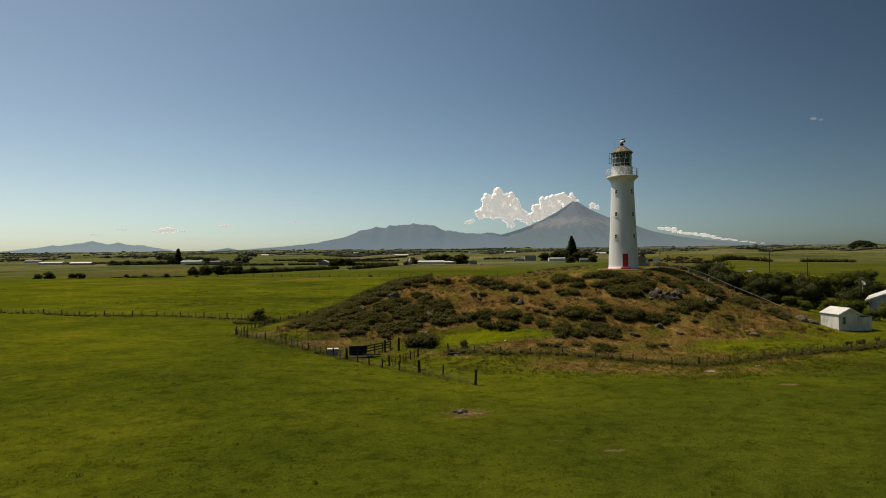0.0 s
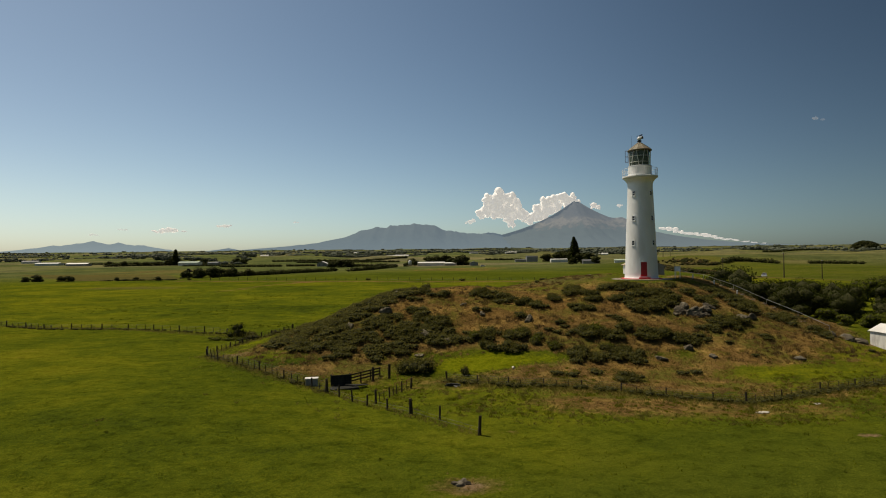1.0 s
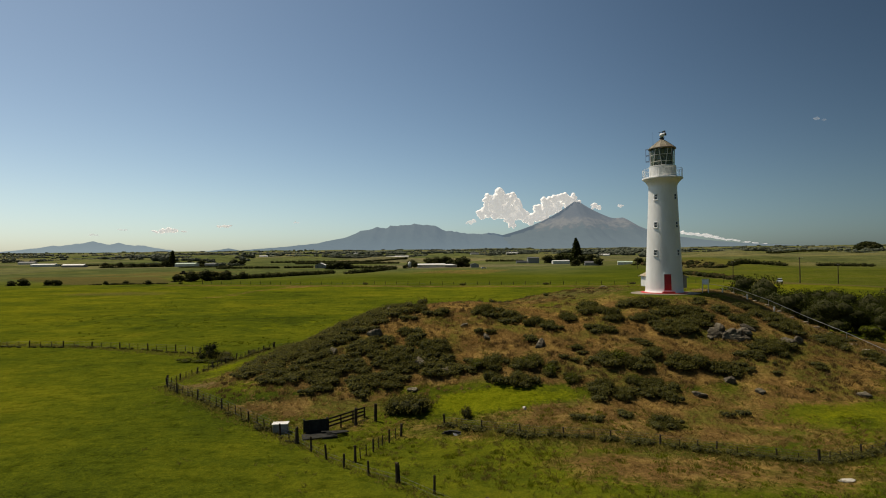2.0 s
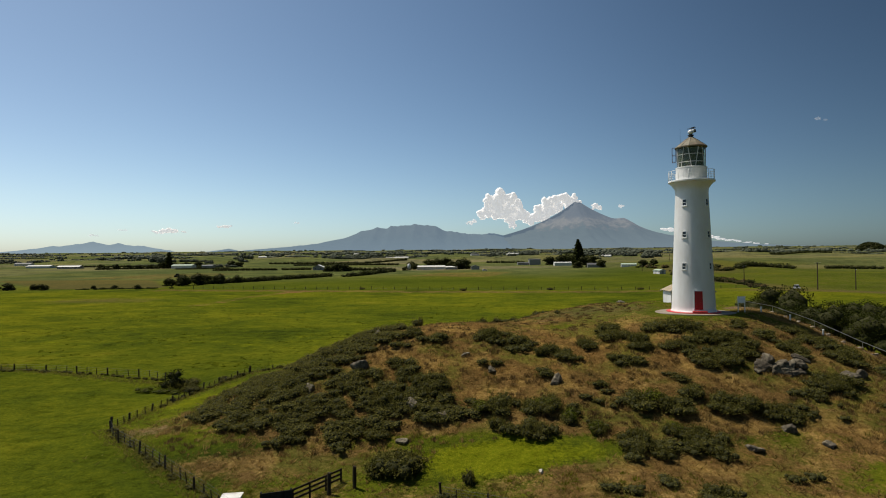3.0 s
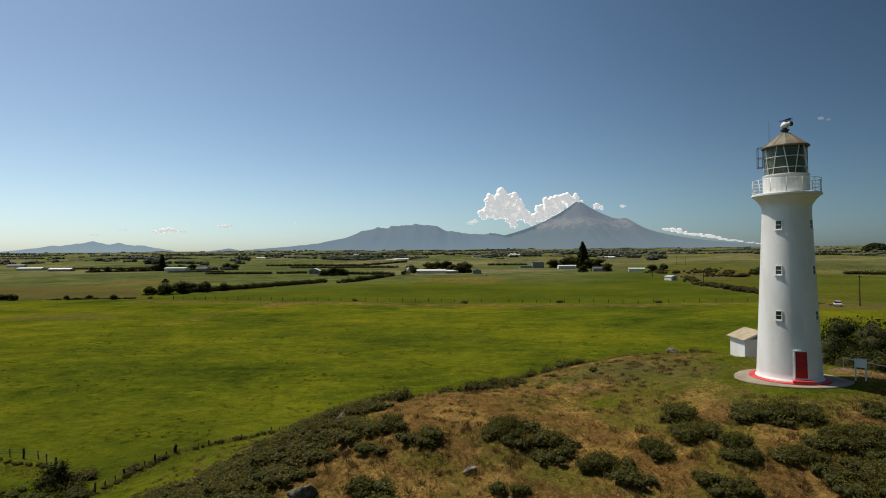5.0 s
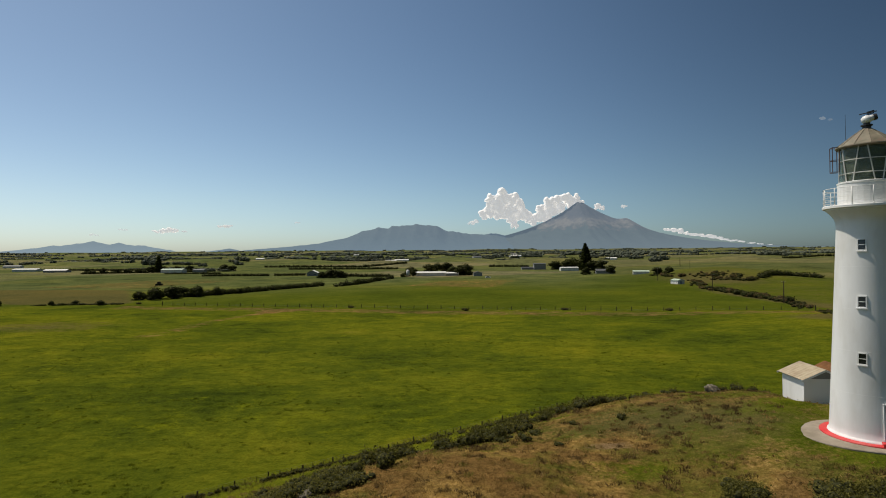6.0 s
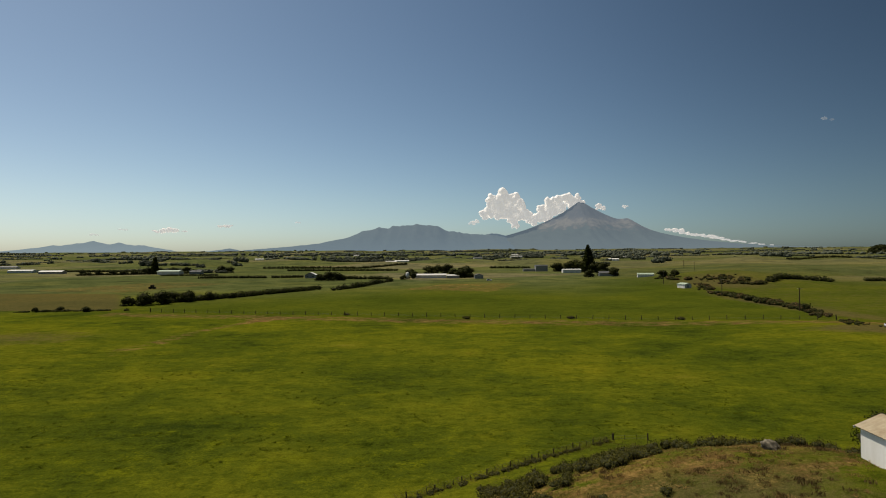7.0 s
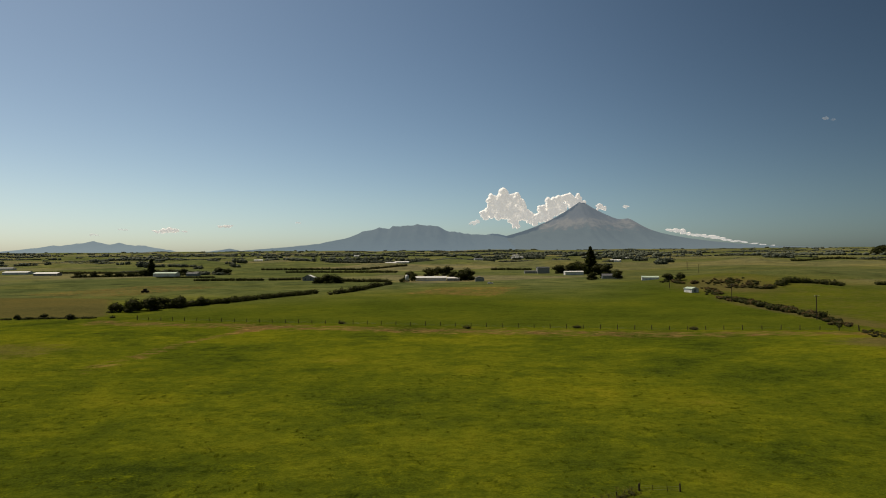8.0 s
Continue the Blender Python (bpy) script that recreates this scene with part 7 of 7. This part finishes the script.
# ---- far tree belts ----
def far_woods():
    """Low belts and clumps of trees over the far plain."""
    rng = np.random.default_rng(31)
    vs, fs, off = [], [], 0
    base_v, base_f = ICO1
    shapes = [lumpy(base_v, 0.5, 1.7, 400 + k) for k in range(8)]
    rows = []
    for k in range(560):
        y = 720 + 3900 * rng.random() ** 0.8
        x = rng.uniform(-1, 1) * y * 0.95
        belt = rng.random() < 0.3
        n = rng.integers(5, 14) if belt else rng.integers(3, 9)
        ang = rng.normal() * 0.25
        h = rng.uniform(2.5, 5) if belt else rng.uniform(4, 10)
        gap = rng.uniform(4, 8) * (1 + y / 3500) if belt else 0.6 * h
        for j in range(n):
            rows.append((x + j * gap * math.cos(ang), y + j * gap * math.sin(ang) + rng.normal() * 3, h * rng.uniform(0.6, 1.15), gap * rng.uniform(0.6, 1.0) if belt else h * rng.uniform(0.5, 0.75)))
    for k in range(26):
        y = rng.uniform(1300, 3000)
        x, tall = rng.uniform(-0.9, 0.75) * y, rng.uniform(7, 12)
        for j in range(rng.integers(14, 40)):
            rows.append((x + j * tall * 0.7, y + 0.1 * j * tall * rng.normal(), tall * rng.uniform(0.5, 1.1), tall * rng.uniform(0.5, 0.9)))
    for k in range(46):
        y = rng.uniform(1100, 3600)
        x, tall = rng.uniform(-0.95, 0.9) * y, rng.uniform(5, 9)
        for j in range(rng.integers(20, 60)):
            if rng.random() < 0.85:
                rows.append((x + j * tall * 0.8, y + 0.3 * tall * rng.normal() + 0.15 * j * tall, tall * rng.uniform(0.45, 1.1), tall * rng.uniform(0.5, 0.9)))
    x, y = np.array([r[0] for r in rows]), np.array([r[1] for r in rows])
    z = terrain(x, y)
    leafy_v, leafy_f = [], []
    for k in range(6):
        d = rng.normal(size=(80, 3))
        d /= np.linalg.norm(d, axis=1, keepdims=True)
        v, f = leaf_quads(rng, d * rng.uniform(0.7, 1.12, 80)[:, None], rng.uniform(0.14, 0.32, 80), d, 0.8)
        leafy_v.append(np.concatenate([v, shapes[k] * 0.82])), leafy_f.append(np.concatenate([f[:, [0, 1, 2]], f[:, [0, 2, 3]], base_f + len(v)]))
    for k, (xx, yy, h, w) in enumerate(rows):
        near = yy < 1500
        v = (leafy_v[k % 6] if near else shapes[k % 8]) * np.array([w, w, h * 0.62]) + np.array([xx, yy, z[k] + h * 0.38])
        vs.append(v), fs.append((leafy_f[k % 6] if near else base_f) + off)
        off += len(v)
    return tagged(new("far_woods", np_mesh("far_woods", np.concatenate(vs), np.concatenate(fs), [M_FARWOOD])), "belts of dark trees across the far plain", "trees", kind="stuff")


far_woods()


def wooded_knoll(x, y, r, h):
    """A steep round knoll, wholly grown over with trees."""
    root = thing("wooded_knoll", x, y, ground_z(x, y) - 8, "steep round knoll covered in dark trees", "hill")
    v = lumpy(ICO4[0], 0.10, 3.0, 5) * np.array([r * 0.95, r * 0.8, h * 0.92])
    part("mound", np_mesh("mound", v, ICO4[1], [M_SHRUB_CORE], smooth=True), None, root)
    rng = random.Random(8)
    lobes = []
    for k in range(150):
        a, q = rng.uniform(0, 2 * math.pi), math.sqrt(rng.random())
        s = rng.uniform(4, 7)
        lobes.append((q * r * math.cos(a), q * r * 0.85 * math.sin(a), h * math.sqrt(max(0.0, 1 - q * q)) * 0.93, s, s, s * 0.8))
    part("crowns", crown_mesh("crowns", 8, lobes, 1.5, 5200, [M_TREE, M_SHRUB_CORE], 0.8, 0.8), None, root)


wooded_knoll(1408, 1850, 43, 36)


# ---- farm buildings ----
FARM = "farm buildings"
gable_house("milking_shed", -12.5, 556, 90, 9, 27, 2.6, 1.1, M_WHITE_OLD, M_ROOF_WHITE, "long white milking shed with a pale iron roof", "shed", 0.4, (("door", "r", 4.0, 0.05, 3, 2.3), ("door", "r", -5.0, 0.05, 3, 2.3)), 20, FARM)
gable_house("calf_shed", 7.0, 554, 90, 7, 11, 2.2, 0.9, M_GREY_WALL, M_ROOF_WHITE, "grey calf shed with a pale iron roof", "shed", 0.3, (("door", "r", 0.0, 0.05, 3, 2.0),), 10, FARM)
gable_house("implement_shed", 29.3, 541, 0, 7.5, 7, 2.8, 1.1, M_GREY_WALL, M_ROOF_DARK, "grey implement shed with a dark roof", "shed", 0.3, (("door", "f", 0.0, 0.05, 3, 2.4),), 8, FARM)
gable_house("villa", -123.5, 571, 0, 10, 8, 3.0, 2.2, M_GREY_WALL, M_ROOF_WHITE, "grey farmhouse with a pale roof beside a hedge", "house", 0.5, (("window", "f", -2.5, 0.9, 1.6, 1.3), ("window", "f", 2.5, 0.9, 1.6, 1.3)), 8, FARM)
gable_house("tall_house", 110, 697, 90, 9, 13.5, 6.6, 0.6, M_GREY_WALL, M_ROOF_DARK, "dark two-storey house with rows of windows", "house", 0.4,
            tuple(("window", "r", -4.5 + 3 * k, z, 1.5, 1.4) for k in range(4) for z in (0.9, 4.0)), 8, FARM)
gable_house("long_shed", 96, 699, 90, 6, 13, 2.4, 0.7, M_GREY_WALL, M_ROOF_DARK, "long low dark shed", "shed", 0.3, (("door", "r", 0.0, 0.05, 3, 2.0),), 8, FARM)
gable_house("white_garage", 134, 650, 90, 8, 19, 3.3, 0.7, M_WHITE_OLD, M_ROOF_WHITE, "white flat-roofed garage with open bays", "garage", 0.3, tuple(("door", "r", -6.5 + 4.4 * k, 0.05, 3, 2.6) for k in range(4)), 10, FARM)
gable_house("cottage", 149, 568, 80, 8, 16, 2.7, 1.5, M_GREY_WALL, M_ROOF_DARK, "brown-roofed cottage among trees", "house", 0.4, (("window", "r", -4, 0.9, 1.6, 1.2), ("window", "r", 3, 0.9, 1.6, 1.2)), 8, FARM)
gable_house("green_shed", 157, 495, 75, 7, 12, 2.0, 0.9, M_WHITE_OLD, M_ROOF_GREEN, "low shed with a pale green roof", "shed", 0.3, (("door", "r", 0, 0.05, 2.4, 1.8),), 10, FARM)
gable_house("roadside_shed", 143, 392, 20, 5, 6, 2.2, 0.8, M_WHITE_OLD, M_ROOF_GREEN, "small roadside shed with a pale green roof", "shed", 0.3, (("door", "f", 0, 0.05, 2.0, 1.8),), 6, FARM)
gable_house("west_barn", -548, 774, 88, 12, 33, 2.6, 1.2, M_WHITE_OLD, M_ROOF_WHITE, "long white barn on the far plain", "barn", 0.4, (("door", "r", 0, 0.05, 4, 2.4),), 14, FARM)
gable_house("west_house", -480, 733, 88, 9, 29, 2.6, 1.4, M_GREY_WALL, M_ROOF_WHITE, "pale roofed house on the far plain", "house", 0.4, (("window", "r", -6, 0.9, 1.6, 1.2), ("window", "r", 6, 0.9, 1.6, 1.2)), 12, FARM)
gable_house("mint_barn", -308, 678, 86, 10, 25, 3.6, 1.2, M_WHITE_OLD, M_ROOF_GREEN, "pale green roofed barn beside shelter trees", "barn", 0.4, tuple(("door", "r", -8 + 5.3 * k, 0.05, 3.2, 2.8) for k in range(4)), 12, FARM)
gable_house("dark_barn", -283, 688, 86, 8, 13, 2.8, 1.0, M_GREY_WALL, M_ROOF_DARK, "dark barn beside shelter trees", "barn", 0.3, (("door", "r", 0, 0.05, 3, 2.2),), 8, FARM)
rf = random.Random(17)
for k, (x, y) in enumerate(((-690, 930), (-95, 1010), (-80, 1060), (60, 1100), (330, 1150), (-420, 1300), (-110, 1500), (170, 1400), (520, 1650), (-640, 1500), (-300, 1900), (240, 2000), (-900, 1900), (420, 2300))):
    gable_house("far_house", x, y, rf.uniform(60, 120), 9, rf.uniform(14, 30), 3.0, 1.5, M_WHITE_OLD, M_ROOF_WHITE if k % 3 else M_ROOF_DARK, "small pale farm building on the far plain", "house", 0.4, (("door", "r", 0, 0.05, 3, 2.4),), 4, "far farm buildings")


def silo(x, y):
    root = thing("silo", x, y, ground_z(x, y), "pale round feed silo beside the milking shed", "silo")
    bm = bmesh.new()
    lathe(bm, [(0.4, 0.9), (1.5, 2.0), (1.5, 5.4), (0.3, 6.2), (0.0, 6.3)], 20)
    part("bin", bm, M_ROOF_WHITE, root, smooth=True)
    for k in range(4):
        a = math.pi / 4 + k * math.pi / 2
        bm = bmesh.new()
        rod(bm, (1.45 * math.cos(a), 1.45 * math.sin(a), -0.3), (1.45 * math.cos(a), 1.45 * math.sin(a), 2.4), 0.08)
        part("leg", bm, M_GALV, root)


silo(-31.8, 532)


def hay_feeder(x, y):
    root = thing("hay_stack", x, y, ground_z(x, y), "dark wrapped hay bales stacked in a field", "hay bales")
    for k, (dx, dz) in enumerate(((-1.3, 0), (1.3, 0), (0, 1.2))):
        bm = bmesh.new()
        rod(bm, (dx, -1.4, 0.65 + dz), (dx, 1.4, 0.65 + dz), 0.68, sides=14)
        part("bale", bm, M_RUBBER, root)


hay_feeder(-193.6, 427)


def power_pole(x, y, h, turn, label="tall wooden power pole with a cross-arm"):
    root = thing("power_pole", x, y, ground_z(x, y), label, "power pole", "power poles", rz=turn)
    bm = bmesh.new()
    rod(bm, (0, 0, -0.5), (0, 0, h), 0.19, 0.13, 8)
    part("pole", bm, M_TIMBER, root)
    bm = bmesh.new()
    box(bm, 2.0, 0.12, 0.12, pose(0, -0.14, h - 0.5))
    part("cross_arm", bm, M_TIMBER, root)
    for s in (-0.85, 0, 0.85):
        bm = bmesh.new()
        rod(bm, (s, -0.14, h - 0.38), (s, -0.14, h - 0.18), 0.05, 0.03)
        part("insulator", bm, M_WHITE, root)


for x, y, h, t in ((128.5, 262, 8.5, 10), (122.0, 206, 9.0, 10), (134.5, 330, 8.5, 10), (141.7, 420, 8.5, 10), (150, 227, 7.5, 40), (260, 640, 9, 10), (275, 700, 9, 10), (300, 760, 9, 10)):
    power_pole(x, y, h, t)


def parked_car(x, y, turn, label):
    root = thing("car", x, y, ground_z(x, y), label, "car", "parked cars", rz=turn)
    bm = bmesh.new()
    for k, (x0, x1, z0, z1, w) in enumerate(((-2.15, 2.15, 0.32, 0.78, 1.72), (-2.05, 2.0, 0.78, 0.9, 1.66))):
        box(bm, x1 - x0, w, z1 - z0, pose((x0 + x1) / 2, 0, z0), 0.08 if k == 0 else 0.04)
    part("body", bm, M_CARPAINT, root)
    bm = bmesh.new()
    c = [[bm.verts.new((px, s * w, pz)) for px, pz, w in ((-1.75, 0.88, 0.8), (1.05, 0.88, 0.8), (0.45, 1.42, 0.62), (-1.25, 1.42, 0.62))] for s in (-1, 1)]
    bm.faces.new(c[0]), bm.faces.new(c[1])
    for i in range(4):
        bm.faces.new((c[0][i], c[0][(i + 1) % 4], c[1][(i + 1) % 4], c[1][i]))
    part("windows", bm, M_PANE, root)
    bm = bmesh.new()
    box(bm, 1.75, 1.26, 0.05, pose(-0.4, 0, 1.41), 0.02)
    part("roof", bm, M_CARPAINT, root)
    for px in (-1.35, 1.35):
        for s in (-1, 1):
            bm = bmesh.new()
            rod(bm, (px, s * 0.68, 0.32), (px, s * 0.88, 0.32), 0.32, sides=16)
            wheel = part("wheel", bm, M_RUBBER, root)
            bm = bmesh.new()
            rod(bm, (px, s * 0.86, 0.32), (px, s * 0.89, 0.32), 0.2, sides=12)
            part("rim", bm, M_GALV, wheel)


parked_car(112.0, 201.0, 60, "white parked car beside the road")
parked_car(35.2, 500, 5, "white parked car in a paddock")

# ---- grass ----
rg = np.random.default_rng(12)
n = 12000
gyy = 20 + 46 * rg.random(n) ** 1.25
gxx = (rg.random(n) * 2 - 1) * (gyy * 0.84 + 4) + 1
keep = (swell(gxx, gyy) < 1.2) & (fbm(gxx / 1.6, gyy / 1.6, 40, 3) > 0.40)
tagged(new("meadow_grass", grass_mesh("meadow_grass", rg, gxx[keep], gyy[keep], rg.uniform(0.05, 0.14, keep.sum()), rg.uniform(0.012, 0.03, keep.sum()), 4, M_GRASS, 0.7)), "short green pasture grass", "grass", kind="stuff")
n = 20000
hx, hy = rg.uniform(-24, 52, n), rg.uniform(55, 116, n)
dd = dryness(hx, hy) + 0.5 * (fbm(hx / 2.0, hy / 2.0, 44, 3) - 0.5)
keep = (dd > 0.42) & (np.hypot(hx - LX, hy - LY) > 4.5)
tagged(new("dry_grass", grass_mesh("dry_grass", rg, hx[keep], hy[keep], rg.uniform(0.12, 0.36, keep.sum()) * (1 - 0.45 * sstep(80, 88, hy[keep])), rg.uniform(0.008, 0.017, keep.sum()), 7, M_DRYGRASS, 0.9)), "long bleached dry grass on the knoll", "grass", kind="stuff")
n = 20000
hx, hy = rg.uniform(-26, 54, n), rg.uniform(46, 116, n)
dd = dryness(hx, hy) + 0.5 * (fbm(hx / 2.0, hy / 2.0, 44, 3) - 0.5)
keep = (dd > 0.12) & (dd < 0.55) & (np.hypot(hx - LX, hy - LY) > 4.5)
tagged(new("rank_grass", grass_mesh("rank_grass", rg, hx[keep], hy[keep], rg.uniform(0.10, 0.28, keep.sum()) * (1 - 0.55 * sstep(80, 88, hy[keep])), rg.uniform(0.008, 0.017, keep.sum()), 6, M_OLIVE, 0.9)), "rank olive grass round the knoll", "grass", kind="stuff")
n = 9000
hx, hy = rg.uniform(-24, 54, n), rg.uniform(36, 68, n)
keep = (blob(hx, hy, 23, 50.5, 11, 3) + blob(hx, hy, 12, 52, 9, 3) + blob(hx, hy, 33, 55, 9, 2) + blob(hx, hy, -23, 72, 4, 3) + blob(hx, hy, 1, 37, 2, 1.2)) > rg.uniform(0.15, 0.9, n)
tagged(new("straw_grass", grass_mesh("straw_grass", rg, hx[keep], hy[keep], rg.uniform(0.08, 0.24, keep.sum()), rg.uniform(0.012, 0.026, keep.sum()), 6, M_DRYGRASS, 0.9)), "flattened straw-coloured grass by the fence", "grass", kind="stuff")
# rough grass left standing along the fence lines
fx, fy = [], []
for line, wide, n in ((((-27.5, 73.0), (-20.0, 65.5), (-13.3, 59.8), (-10.0, 56.7)), 0.6, 1500), (((-10.0, 56.7), (-2.3, 49.3), (2.6, 44.7)), 0.35, 450), (((0.5, 60.2), (6.8, 56.6), (14.0, 55.2), (24.4, 52.9)), 0.9, 2600),
                      (((24.4, 52.9), (32.2, 55.7), (38.7, 57.2), (53.0, 63.5)), 0.8, 2800), (((-27.5, 73.0), (-26.0, 84.0), (-23.5, 95.0), (-1.0, 112.0), (20.6, 126.0)), 0.7, 2600), (((-76.0, 103.4), (-53.7, 98.2), (-30.0, 90.0)), 0.6, 1500)):
    pts = dense(line, 0.2)
    pick = rg.integers(0, len(pts), n)
    fx.append(np.array([p[0] for p in pts])[pick] + rg.normal(size=n) * wide)
    fy.append(np.array([p[1] for p in pts])[pick] + rg.normal(size=n) * wide)
fx, fy = np.concatenate(fx), np.concatenate(fy)
tagged(new("fence_grass", grass_mesh("fence_grass", rg, fx, fy, rg.uniform(0.1, 0.32, len(fx)), rg.uniform(0.01, 0.02, len(fx)), 4, M_OLIVE, 0.9)), "long rough grass along the fences", "grass", kind="stuff")
